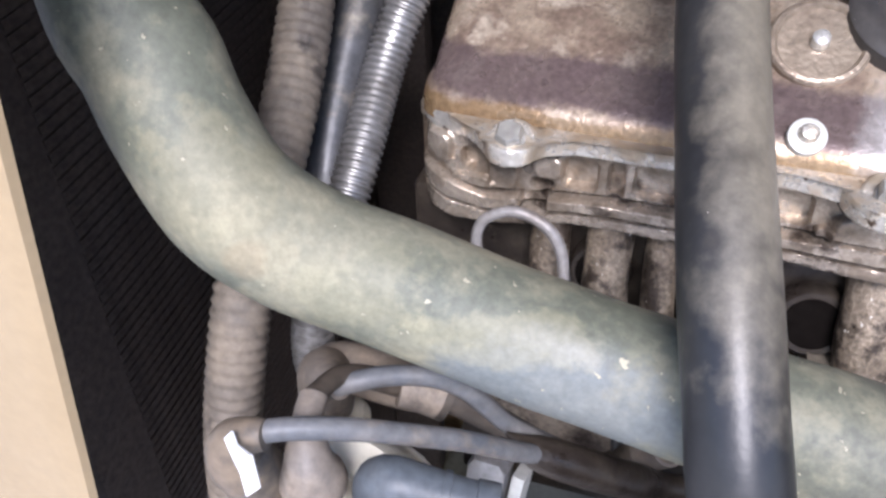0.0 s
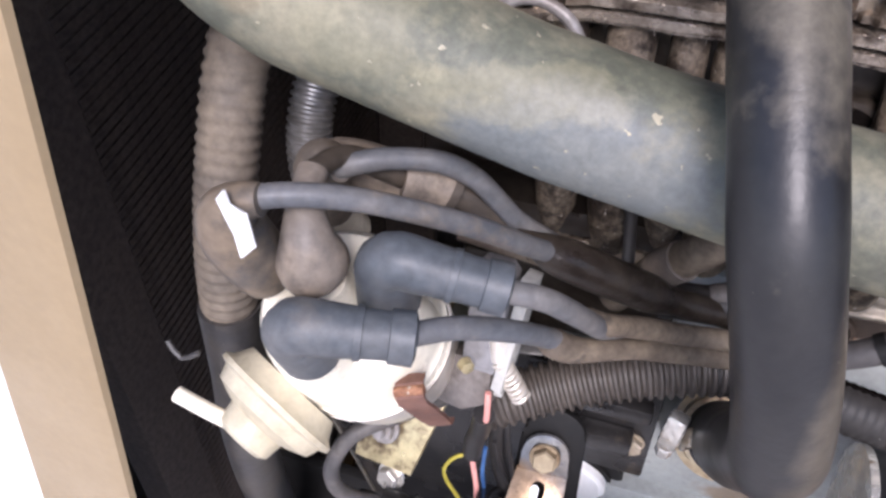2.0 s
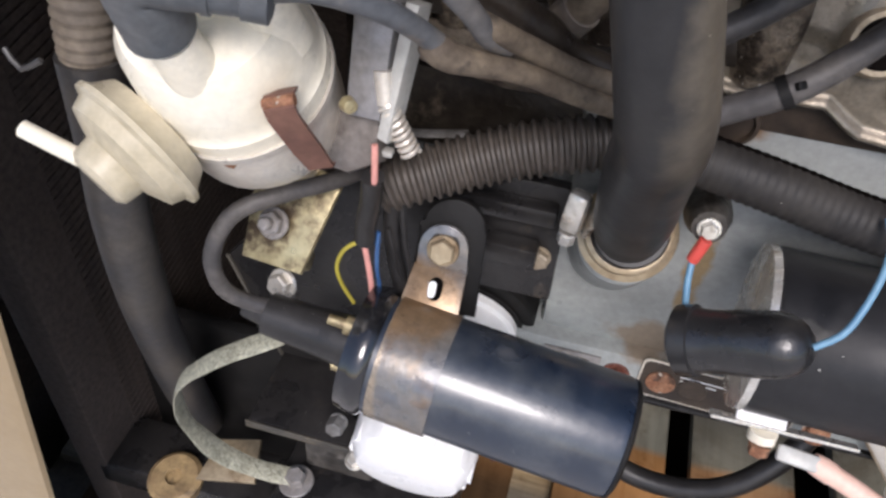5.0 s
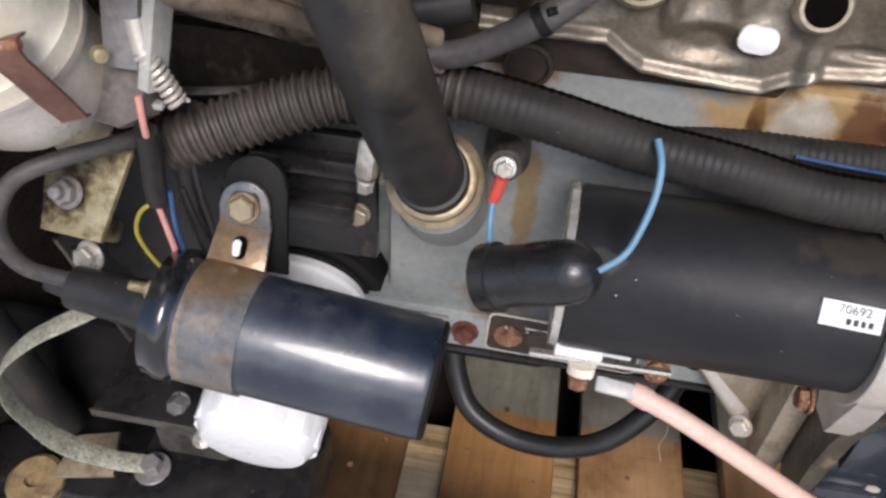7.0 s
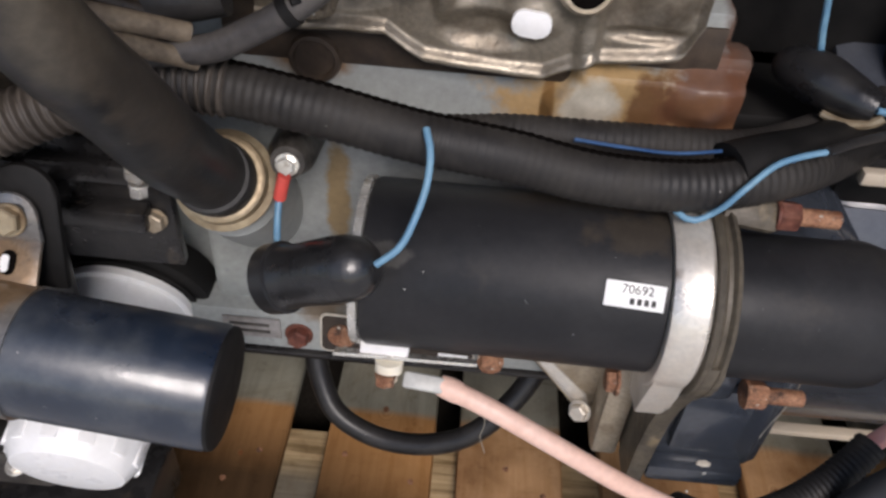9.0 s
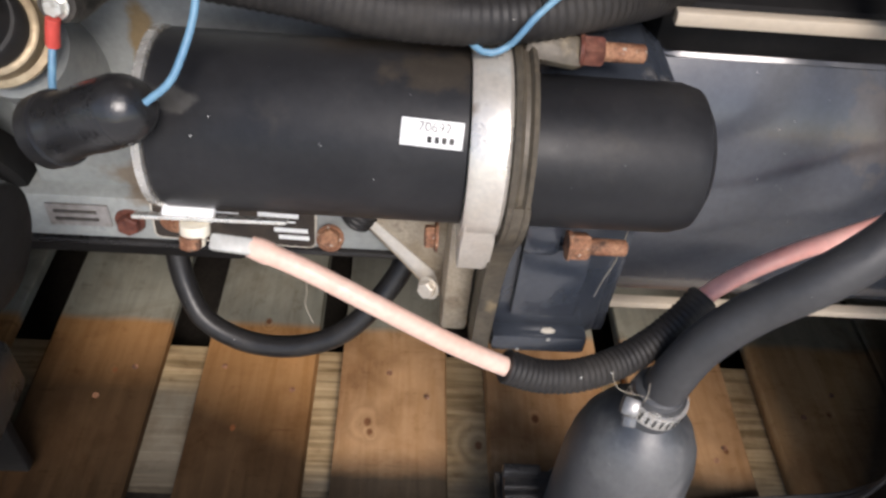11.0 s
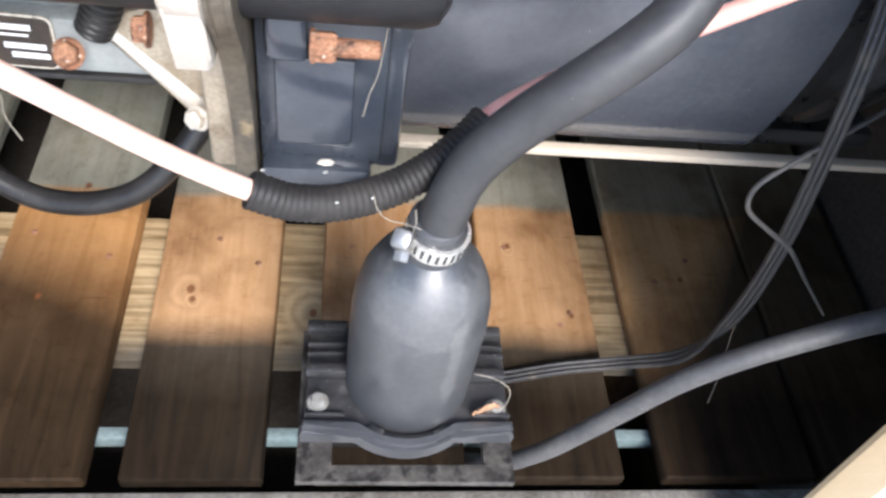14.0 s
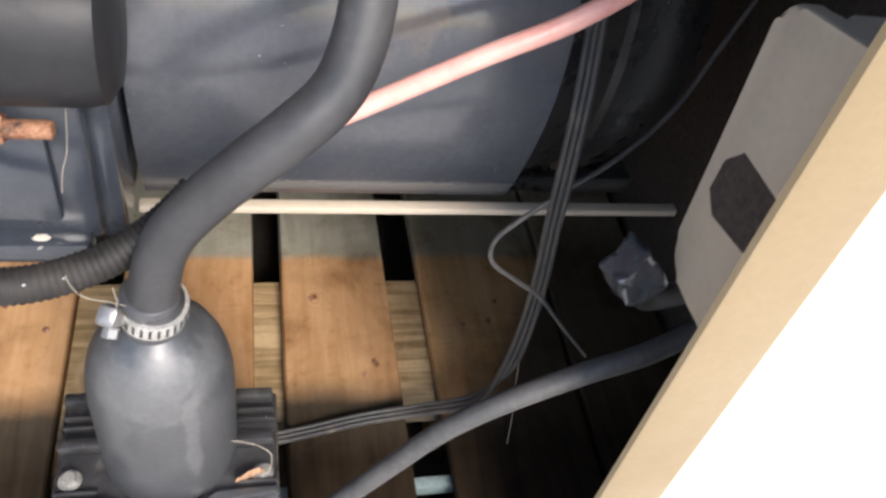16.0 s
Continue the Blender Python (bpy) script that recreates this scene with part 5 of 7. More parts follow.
tagged(finish("cable_tie", box_mesh((0.0035, 0.0045, 0.0024), basis((0.1855, 0.2425, 0.563), (0.5, -0.6, 0.6)), 0.0006, bm=lathe_mesh([(-0.0022, 0.0062), (-0.0022, 0.0073), (0.0022, 0.0073), (0.0022, 0.0062)], basis((0.1815, 0.247, 0.5564), (0.8, 0.1, 0.55)), 20)), "shadowblack"), "black cable tie round a grey ignition lead", "cable tie")

# ---- wiring conduits ----
def conduit(pts, r, label, pitch, depth, slit_dir):
    """A corrugated split tube with a toothed slit along it."""
    t = thing("wiring_conduit", pts[0], label, "conduit")
    tube("corrugated_tube", pts, r, "conduit", t, ribs=(pitch, depth), seg=22)
    path, run = spline(pts, pitch)
    bm, d = bmesh.new(), Vector(slit_dir).normalized()
    for k, q in enumerate(path[2:-2]):
        tg = Vector(path[k + 3] - path[k + 1]).normalized()
        o = (d - tg * d.dot(tg)).normalized()
        side = tg.cross(o)
        box_mesh((pitch * 0.55, 0.0034, 0.0016), Matrix.Translation(Vector(q) + o * (r + depth * 0.55)) @ Matrix((tg, side, o)).transposed().to_4x4(), 0, bm=bm)
    tagged(finish("slit", bm, "hole", t, "dark toothed slit", smooth=False), kind="stuff")
    tube("slit_line", [tuple(Vector(q) + (d - Vector(tg) * d.dot(Vector(tg))).normalized() * (r - 0.0002)) for q, tg in ((path[k], (Vector(path[k + 1] - path[k - 1]).normalized())) for k in range(2, len(path) - 2, 4))], 0.0014, "hole", t, seg=8)
    return t


hose("convoluted_hose", [(0.016, 0.216, 0.486), (0.028, 0.22, 0.491), (0.046, 0.229, 0.496), (0.068, 0.237, 0.503), (0.09, 0.243, 0.509), (0.12, 0.252, 0.513), (0.137, 0.254, 0.5135), (0.15, 0.254, 0.5125)], 0.0118, "browncoil", "dusty brown convoluted hose with deep ribs", "hose", ribs=(0.005, 0.0021), seg=22)
conduit([(0.12, 0.252, 0.513), (0.145, 0.254, 0.513), (0.189, 0.252, 0.507), (0.235, 0.252, 0.497), (0.28, 0.253, 0.49), (0.322, 0.25, 0.484), (0.37, 0.254, 0.482), (0.42, 0.272, 0.483), (0.47, 0.32, 0.47), (0.53, 0.38, 0.46)], 0.0122, "split ribbed black wiring conduit, dusty", 0.0043, 0.00042, (0, 0.25, 0.97))
hose("cable_sleeve", [(0.215, 0.258, 0.497, 0.006), (0.255, 0.2645, 0.493, 0.0085), (0.285, 0.274, 0.4895, 0.009), (0.339, 0.2785, 0.4865, 0.0098), (0.404, 0.291, 0.4815, 0.01), (0.465, 0.336, 0.476, 0.0095), (0.52, 0.39, 0.468, 0.009)], 0.0092, "conduit", "second black ribbed conduit behind the first", "conduit", seg=18, ribs=(0.0042, 0.0005))
tagged(tube("tape_wrap", [(0.385, 0.2625, 0.4835), (0.405, 0.2715, 0.4845), (0.43, 0.287, 0.4815), (0.455, 0.309, 0.476), (0.48, 0.334, 0.471)], 0.0158, "shadowblack", seg=20, wobble=0.08), "black tape wrapped round the conduit ends", "tape")

# ---- ignition coil ----
coil = thing("ignition_coil", (0.09, 0.205, 0.375), "glossy navy ignition coil in a tarnished strap", "ignition coil")
ca, cb = Vector((0.0165, 0.179, 0.411)), Vector((0.1545, 0.175, 0.396))
cax = (cb - ca).normalized()
Lc = (cb - ca).length
lathe("can", [(0.012, 0.0297), (0.013, 0.0306), (Lc - 0.004, 0.0306), (Lc - 0.001, 0.0295), (Lc, 0.027), (Lc + 0.0006, 0.012)], ca, cax, "coil", coil, seg=64)
lathe("rim", [(0.0, 0.028), (0.0, 0.0322), (0.004, 0.033), (0.0055, 0.0336), (0.0095, 0.0336), (0.0115, 0.033), (0.0135, 0.031)], ca, cax, "glossblack", coil, "glossy black moulded rim", seg=56)
lathe("end_cap", [(Lc - 0.0012, 0.0302), (Lc + 0.0005, 0.0298), (Lc + 0.0018, 0.0275), (Lc + 0.002, 0.01)], ca, cax, "shadowblack", coil, "dull black end cap", seg=48)
lathe("strap", [(0.016, 0.0308), (0.016, 0.032), (0.047, 0.032), (0.047, 0.0308)], ca, cax, "strap", coil, "tarnished steel strap", seg=48)
lathe("tower", [(-0.03, 0.0085), (-0.02, 0.009), (-0.018, 0.0125), (0.0, 0.0145), (0.001, 0.0145)], ca, cax, "rubber", coil, seg=24)
lathe("terminal_boot", [(-0.062, 0.0058), (-0.05, 0.0075), (-0.049, 0.0112), (-0.018, 0.0125), (-0.017, 0.0105)], ca, cax, "rubber", coil, "black rubber lead boot", seg=24)
for z in (0.018, -0.018):
    lathe("terminal", [(-0.013, 0.0028), (-0.004, 0.0028), (-0.004, 0.005), (0, 0.005)], ca + Vector((0, -0.004, z)), cax, "yellowzinc", coil, seg=12)
m_low = basis((0.0485, 0.2, 0.4335), (0.05, -0.62, 0.78), (1, 0, 0))
slab("bracket_foot", [(-0.016, -0.012), (0.016, -0.012), (0.0145, 0.0175), (-0.0125, 0.0175)], 0.0022, m_low, "strap", coil, "rust-browned slotted bracket foot", bevel=0.0006)
slab("slot", arc(0.001, 0.0085, 0.0036, 0, 180, 6) + arc(0.001, 0.0035, 0.0036, 180, 360, 6), 0.0006, m_low @ Matrix.Translation((0, 0, 0.002)), "hole", coil, bevel=0)
slab("slot_glint", arc(-0.0006, 0.0075, 0.0021, 20, 180, 6) + arc(-0.0004, 0.003, 0.0019, 180, 380, 6), 0.0003, m_low @ Matrix.Translation((0, 0, 0.0025)), "labelwhite", coil, "white filter can seen through the slot", bevel=0)
m_tab = basis((0.0495, 0.2145, 0.446), (0.06, -0.93, 0.36), (1, 0, 0))
slab("bracket", [(-0.0128, -0.0025), (0.0138, -0.0025), (0.0125, 0.008)] + arc(0, 0.0095, 0.0125, 0, 180, 12) + [(-0.0125, 0.008)], 0.0026, m_tab, "strap", coil, "steel bracket tab", bevel=0.0006)
bolt("bolt", m_tab @ Vector((0, 0.009, 0.0026)), (0.06, -0.9, 0.42), 0.0118, "clampbrass", coil, "dull zinc bolt", washer=1.4, height=0.5)
hose("coil_lead", [(-0.022, 0.183, 0.418), (-0.036, 0.178, 0.424), (-0.05, 0.172, 0.437), (-0.0515, 0.17, 0.462), (-0.042, 0.178, 0.483), (-0.024, 0.192, 0.489), (-0.008, 0.208, 0.488), (0.005, 0.225, 0.487), (0.02, 0.245, 0.49)], 0.0043, "oldlead", "grey coil lead looping up to the distributor", "ignition lead", seg=12)

# ---- black brackets under the distributor ----
plate = thing("coil_bracket_plate", (0.06, 0.29, 0.37), "black painted steel bracket plate bolted to the block", "bracket")
box("plate", (0.02, 0.268, 0.382), (0.104, 0.276, 0.468), "black", plate, bevel=0.002)
box("rib", (0.045, 0.255, 0.416), (0.093, 0.2678, 0.43), "black", plate, bevel=0.002)
box("rib", (0.035, 0.258, 0.446), (0.1, 0.2678, 0.458), "black", plate, bevel=0.002)
bolt("bolt", (0.094, 0.267, 0.418), (0, -1, 0.1), 0.0105, "alu", plate, washer=1.3)
slab("tab", [(-0.018, -0.04), (0.019, -0.04), (0.0175, 0.004)] + arc(0.001, 0.006, 0.0165, 0, 180, 12) + [(-0.0165, 0.004)], 0.004, basis((0.051, 0.2262, 0.454), (0.06, -0.93, 0.36), (1, 0, 0)), "shadowblack", plate, "rounded black tab", bevel=0.0015)
lathe("spacer", [(-0.05, 0.0075), (0, 0.0075)], (0.05, 0.216, 0.458), (0.06, -0.9, 0.42), "black", plate)
side_plate = thing("engine_mount_bracket", (-0.045, 0.25, 0.24), "black welded engine mount bracket with ground bolt", "bracket")
slab("gusset", [(-0.104, 0.362), (-0.0745, 0.272), (0.03, 0.272), (0.04, 0.45), (-0.012, 0.455), (-0.05, 0.43)], 0.005, Matrix(((1, 0, 0, 0), (0, 0, -1, 0.268), (0, 1, 0, 0), (0, 0, 0, 1))), "black", side_plate, bevel=0.0015)
slab("gusset_edge", [(-0.1055, 0.3625), (-0.0758, 0.272), (-0.0735, 0.272), (-0.1028, 0.3625)], 0.0022, Matrix(((1, 0, 0, 0), (0, 0, -1, 0.2628), (0, 1, 0, 0), (0, 0, 0, 1))), "seam", side_plate, "thin lighter grey edge", bevel=0.0005)
# Added black sheet that fills the dark area below the bracket.
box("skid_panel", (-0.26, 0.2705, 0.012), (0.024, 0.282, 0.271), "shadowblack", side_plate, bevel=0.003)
box("shelf_edge", (-0.076, 0.2035, 0.2625), (0.012, 0.2048, 0.2695), "seam", side_plate, "thin lighter grey shelf edge", bevel=0.0004)
box("spacer_block", (-0.036, 0.206, 0.2285), (0.014, 0.2195, 0.2612), "foot", side_plate, bevel=0.004)
slab("shim", [(-0.02, -0.018), (0.024, -0.012), (0.018, 0.02), (-0.012, 0.014)], 0.004, basis((-0.1, 0.21, 0.196), (0, -0.3, 1), (1, 0, 0.2)), "clampbrass", side_plate, "dusty cream shim plate", bevel=0.001)
bolt("stud_nut", (-0.008, 0.205, 0.297), (0, -0.95, 0.3), 0.0105, "flexmetal", side_plate, washer=1.2, height=0.9)
box("shelf", (-0.075, 0.205, 0.262), (0.03, 0.268, 0.27), "black", side_plate, bevel=0.002)
box("foot", (-0.055, 0.16, 0.165), (0.07, 0.262, 0.215), "black", side_plate, bevel=0.005)
box("post", (-0.03, 0.22, 0.2155), (0.02, 0.262, 0.2615), "dusty", side_plate, bevel=0.003)
bolt("bolt", (0.006, 0.196, 0.2705), (0, -0.1, 1), 0.0095, "steel", side_plate)
bolt("ground_bolt", (-0.041, 0.199, 0.216), (0, -0.1, 1), 0.0125, "dullgrey", side_plate, "dark greasy ground bolt", washer=2.0, height=0.75)
lathe("rubber_mount", [(-0.008, 0.021), (0.0, 0.0215), (0.003, 0.018), (0.003, 0.007), (-0.001, 0.0065)], (-0.149, 0.203, 0.16), (0, -0.15, 1), "fibre", side_plate, "brown fibre mount washer")
box("frame_arm", (-0.22, 0.2, 0.125), (-0.05, 0.25, 0.155), "black", side_plate, bevel=0.004)
hose("ground_strap", [(-0.012, 0.196, 0.402), (-0.032, 0.18, 0.397), (-0.066, 0.17, 0.376), (-0.095, 0.172, 0.338), (-0.102, 0.18, 0.288), (-0.09, 0.188, 0.248), (-0.066, 0.194, 0.228), (-0.041, 0.199, 0.2215)], 0.0011, "braid", "flat tinned braid ground strap", "ground strap", squash=6.5, seg=14, wobble=0.25)
tie = thing("zinc_bracket", (-0.03, 0.215, 0.42), "yellow zinc bracket bolted under the distributor", "bracket")
slab("plate", [(-0.018, -0.02), (0.016, -0.022), (0.03, 0.03), (0.0, 0.034), (-0.018, 0.014)], 0.003, basis((-0.033, 0.207, 0.455), (-0.1, -0.8, 0.6), (1, 0, 0)), "yellowzinc", tie)
bolt("nut", (-0.035, 0.203, 0.459), (-0.1, -0.8, 0.6), 0.0112, "dullgrey", tie, washer=1.5)
lathe("stud", [(0, 0.0036), (0.011, 0.0034), (0.0122, 0.0024)], (-0.035, 0.203, 0.459), (-0.1, -0.8, 0.6), "dullgrey", tie, seg=14)
rbox("tab", (0.03, 0.012, 0.018), basis((-0.036, 0.211, 0.431), (0, -0.5, 0.85), (1, 0, 0)), "yellowzinc", tie, bevel=0.003)
bolt("bolt", (-0.032, 0.2, 0.42), (-0.2, -0.8, 0.3), 0.0115, "steel", tie)
for pts, mt, lb in (([(0.023, 0.19, 0.53), (0.0235, 0.188, 0.515), (0.022, 0.191, 0.503)], "pinkwire", "short pink wire in a black sleeve"),
                    ([(0.014, 0.198, 0.4665), (0.005, 0.197, 0.459), (0.0, 0.197, 0.446), (0.0015, 0.198, 0.433), (0.008, 0.198, 0.42)], "yellow", "thin yellow wire to the coil terminal"),
                    ([(0.014, 0.198, 0.467), (0.0165, 0.197, 0.452), (0.018, 0.197, 0.438), (0.018, 0.198, 0.424)], "pinkwire", "thin pink wire to the coil terminal"),
                    ([(0.021, 0.2, 0.472), (0.0205, 0.1985, 0.452), (0.0215, 0.199, 0.438), (0.0225, 0.2, 0.424)], "deepblue", "thin blue wire to the coil terminal"),
                    ([(0.024, 0.206, 0.47), (0.028, 0.206, 0.45), (0.034, 0.208, 0.43)], "rubber", "thin black wire to the coil terminal")):
    tagged(tube("wire", pts, 0.0011 if mt != "pinkwire" else 0.0015, mt, seg=8, step=0.003), lb, "wire", "coil wires")
tagged(tube("wire_sleeve", [(0.0215, 0.191, 0.512), (0.019, 0.195, 0.494), (0.0155, 0.198, 0.478), (0.0145, 0.199, 0.4655)], 0.0052, "rubber", seg=12), "black sleeve over the coil wires", "wiring")

tagged(tube("wire_sleeve", [(0.026, 0.212, 0.494), (0.0235, 0.212, 0.474), (0.0255, 0.211, 0.45), (0.031, 0.209, 0.427), (0.036, 0.206, 0.415)], 0.0042, "rubber", seg=12), "black sleeve over the coil wires", "wiring")
tagged(tube("wire", [(0.0275, 0.214, 0.49), (0.03, 0.211, 0.465), (0.034, 0.209, 0.443), (0.038, 0.207, 0.425)], 0.0018, "rubber", seg=8), "thin black wire to the coil terminal", "wire", "coil wires")
tagged(tube("steel_strip", [(0.006, 0.245, 0.4975), (0.03, 0.246, 0.5005), (0.05, 0.249, 0.503)], 0.0012, "flexmetal", squash=3.0, seg=8), "thin bright steel strip behind the convoluted hose", "strip")

# ---- oil filter ----
filt = thing("oil_filter", (0.05, 0.25, 0.28), "white spin-on oil filter behind the ignition coil", "oil filter")
fax = Vector((0.0, -0.97, -0.24)).normalized()
fo = Vector((0.042, 0.3, 0.308))
lathe("can", [(0, 0.038), (0.003, 0.0405), (0.09, 0.0405), (0.105, 0.039), (0.114, 0.033), (0.116, 0.02)], fo, fax, "white", filt, seg=40)
lathe("seal_ring", [(-0.004, 0.042), (-0.003, 0.0445), (0.002, 0.0445), (0.003, 0.042)], fo, fax, "white", filt, "white rolled rim", seg=48)
lathe("gasket_ring", [(-0.0068, 0.044), (-0.006, 0.0475), (-0.0042, 0.0475), (-0.004, 0.043)], fo, fax, "shadowblack", filt, "black rubber gasket", seg=48)
mm = basis(fo, fax)
for k in range(12):
    rbox("flat", (0.0022, 0.009, 0.02), mm @ Matrix.Rotation(2 * math.pi * k / 12, 4, "Z") @ Matrix.Translation((0.0389, 0, 0.097)), "white", filt, bevel=0.0008)
lathe("mount_base", [(-0.03, 0.055), (-0.0085, 0.055), (-0.007, 0.052)], fo, fax, "shadowblack", block, seg=36)

# ---- starter motor ----
st = thing("starter_motor", (0.3, 0.26, 0.36), "charcoal painted starter motor with bare aluminium collar", "starter motor")
sy, sz = 0.252, 0.4165
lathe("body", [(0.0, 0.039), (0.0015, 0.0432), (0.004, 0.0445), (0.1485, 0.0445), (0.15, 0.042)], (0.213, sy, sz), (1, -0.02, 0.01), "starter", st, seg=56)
lathe("end_plate", [(-0.004, 0.032), (-0.003, 0.0448), (0.001, 0.0452), (0.0015, 0.043)], (0.2125, sy, sz), (1, -0.02, 0.01), "steel", st, seg=48)
lathe("collar", [(0, 0.036), (0.0, 0.0492), (0.003, 0.051), (0.017, 0.051), (0.019, 0.0492), (0.019, 0.03)], (0.3615, sy - 0.003, sz), (1, 0.0, 0.0), "brightalu", st, "bare aluminium collar", seg=56)
slab("collar_lug", [(0.202, 0.398), (0.2065, 0.383), (0.211, 0.366), (0.2135, 0.358), (0.232, 0.3555), (0.242, 0.372), (0.232, 0.4)], 0.0165, Matrix(((0, 0, 1, 0.3628), (1, 0, 0, 0), (0, 1, 0, 0), (0, 0, 0, 1))), "brightalu", st, "square cast lug of the collar", bevel=0.003)
lathe("flange", [(0, 0.03), (0.0, 0.0525), (0.0025, 0.054), (0.0045, 0.0515), (0.0065, 0.0515), (0.008, 0.054), (0.0105, 0.0525), (0.0105, 0.03)], (0.381, sy - 0.003, sz), (1, 0.0, 0.0), "dirtyflange", st, seg=56)
lathe("nose", [(0, 0.0395), (0.081, 0.0392), (0.0895, 0.0368), (0.0942, 0.0295), (0.0952, 0.01)], (0.3905, sy - 0.001, sz - 0.0065), (1, 0.0, 0.0), "starter", st, seg=48)
lab_n = Vector((0, -0.79, 0.6)).normalized()
m_lab = basis(Vector((0.344, sy - 0.0025, sz + 0.0013)) + lab_n * 0.0444, lab_n, (1, 0, 0)) @ Matrix.Rotation(radians(-3), 4, "Z")
lab = slab("label", [(-0.0143, -0.0062), (0.0143, -0.0062), (0.0143, 0.0062), (-0.0143, 0.0062)], 0.0014, m_lab, "labelwhite", st, "white sticker with black figures", bevel=0.0002)


def lettering(body, m, size, mat, parent):
    cu = bpy.data.curves.new("lettering", "FONT")
    cu.body, cu.size, cu.align_x, cu.align_y, cu.extrude = body, size, "CENTER", "CENTER", 0.00008
    tmp = bpy.data.objects.new("tmp_text", cu)
    me = bpy.data.meshes.new_from_object(tmp)
    bpy.data.objects.remove(tmp)
    me.transform(m)
    me.materials.append(M[mat])
    ob = new("lettering", me)
    ob.parent = parent
    return ob


lettering("70692", m_lab @ Matrix.Translation((0.001, 0.0027, 0.0015)), 0.0062, "ink", lab)
for k in range(4):
    slab("mark", [(-0.0011, -0.0015), (0.0011, -0.0015), (0.0011, 0.0015), (-0.0011, 0.0015)], 0.0002, m_lab @ Matrix.Translation((-0.001 + 0.0034 * k, -0.0027, 0.0013)), "ink", lab, bevel=0)
bolt("bolt", (0.352, 0.222, 0.372), (-1, 0, 0), 0.011, "rust", st, "rusty bolt")
for o, worn in (((0.422, 0.2265, 0.366), "rust"), ((0.412, 0.258, 0.466), "darkrust")):
    bolt("nut", o, (1, 0, 0), 0.0135, worn, st, "rusty nut and stud", washer=1.25, height=0.8)
    lathe("stud", [(0, 0.0048), (0.026, 0.0046), (0.027, 0.003)], Vector(o) + Vector((0.006, 0, 0)), (1, 0, 0), "rust", st, seg=14)
rbox("clamp_ear", (0.03, 0.016, 0.011), basis((0.4, 0.257, 0.4665), (0.1, -0.75, 0.65), (1, 0, -0.15)), "dirtyflange", st, "dirty cast ear under the upper nut", bevel=0.004)
# terminal and cable lug
lathe("terminal", [(0, 0.0075), (0.006, 0.0075), (0.007, 0.005), (0.012, 0.0048)], (0.229, 0.2145, 0.3805), (0, -0.3, -0.95), "cream", st, "cream insulated terminal", seg=16)
rbox("terminal_block", (0.026, 0.008, 0.0055), basis((0.226, 0.2175, 0.3845), (0, -0.5, 0.86), (1, 0, -0.12)), "white", st, "bright white terminal block", bevel=0.0015)
bolt("terminal_nut", (0.228, 0.2075, 0.377), (0, -0.45, -0.9), 0.0095, "rust", st, washer=1.2)
slab("terminal_bracket", [(-0.02, -0.003), (0.055, -0.003), (0.055, 0.004), (-0.02, 0.006)], 0.002, basis((0.22, 0.216, 0.384), (0, -0.5, -0.86), (1, 0, 0)), "steel", st)
# rubber boot over the sender with blue wire
boot = thing("sender_boot", (0.2, 0.235, 0.42), "creased black rubber boot over the sender wire", "rubber boot")
b0, b1 = Vector((0.169, 0.2145, 0.432)), Vector((0.2235, 0.2005, 0.4625))
tube("sleeve", [(*b0.lerp(b1, u), r) for u, r in ((0, 0.0115), (0.05, 0.015), (0.16, 0.0162), (0.3, 0.0155), (0.5, 0.0152), (0.68, 0.0148), (0.85, 0.0138), (0.95, 0.0105), (1.0, 0.006))], 0.015, "bootrubber", boot, wobble=0.12, seg=32, step=0.002)
lathe("end_ring", [(-0.0025, 0.013), (-0.0025, 0.0158), (0.0025, 0.0156), (0.0035, 0.013)], b0.lerp(b1, 0.74), b1 - b0, "bootrubber", boot, seg=28)
lathe("cuff", [(-0.004, 0.0145), (-0.0045, 0.0172), (0.004, 0.0176), (0.005, 0.0145)], b0.lerp(b1, 0.12), b1 - b0, "bootrubber", boot, seg=28)
hose("blue_wire", [(0.2405, 0.24, 0.51), (0.2435, 0.231, 0.503), (0.243, 0.222, 0.492), (0.239, 0.212, 0.48), (0.2335, 0.2045, 0.47), (0.2235, 0.2, 0.4625)], 0.0017, "blue", "pale blue wire bowed from conduit to rubber boot", "wire", seg=10)
hose("blue_wire", [(0.359, 0.246, 0.474), (0.364, 0.241, 0.4725), (0.37, 0.24, 0.4725), (0.377, 0.243, 0.475), (0.381, 0.241, 0.482), (0.388, 0.243, 0.4915), (0.401, 0.252, 0.499), (0.414, 0.257, 0.502), (0.427, 0.26, 0.504)], 0.0016, "blue", "blue wire laid over the starter and conduit", "wire", seg=10)
hose("wire_sleeve", [(0.424, 0.259, 0.504), (0.443, 0.274, 0.501), (0.458, 0.286, 0.497), (0.474, 0.303, 0.489)], 0.0026, "rubber", "thin black sleeve over the blue wire", "wire", seg=10)
hose("blue_wire", [(0.31, 0.266, 0.494), (0.335, 0.2655, 0.4923), (0.362, 0.266, 0.4915), (0.4, 0.274, 0.4935)], 0.0009, "deepblue", "blue wire tucked between the conduits", "wire", seg=8)
hose("blue_wire", [(0.17, 0.2475, 0.461), (0.17, 0.238, 0.45), (0.172, 0.225, 0.44)], 0.0018, "blue", "short blue wire from red terminal to rubber boot", "wire", seg=10)
send = thing("ground_terminal", (0.174, 0.26, 0.476), "steel bolt with a red crimp terminal on the block", "terminal")
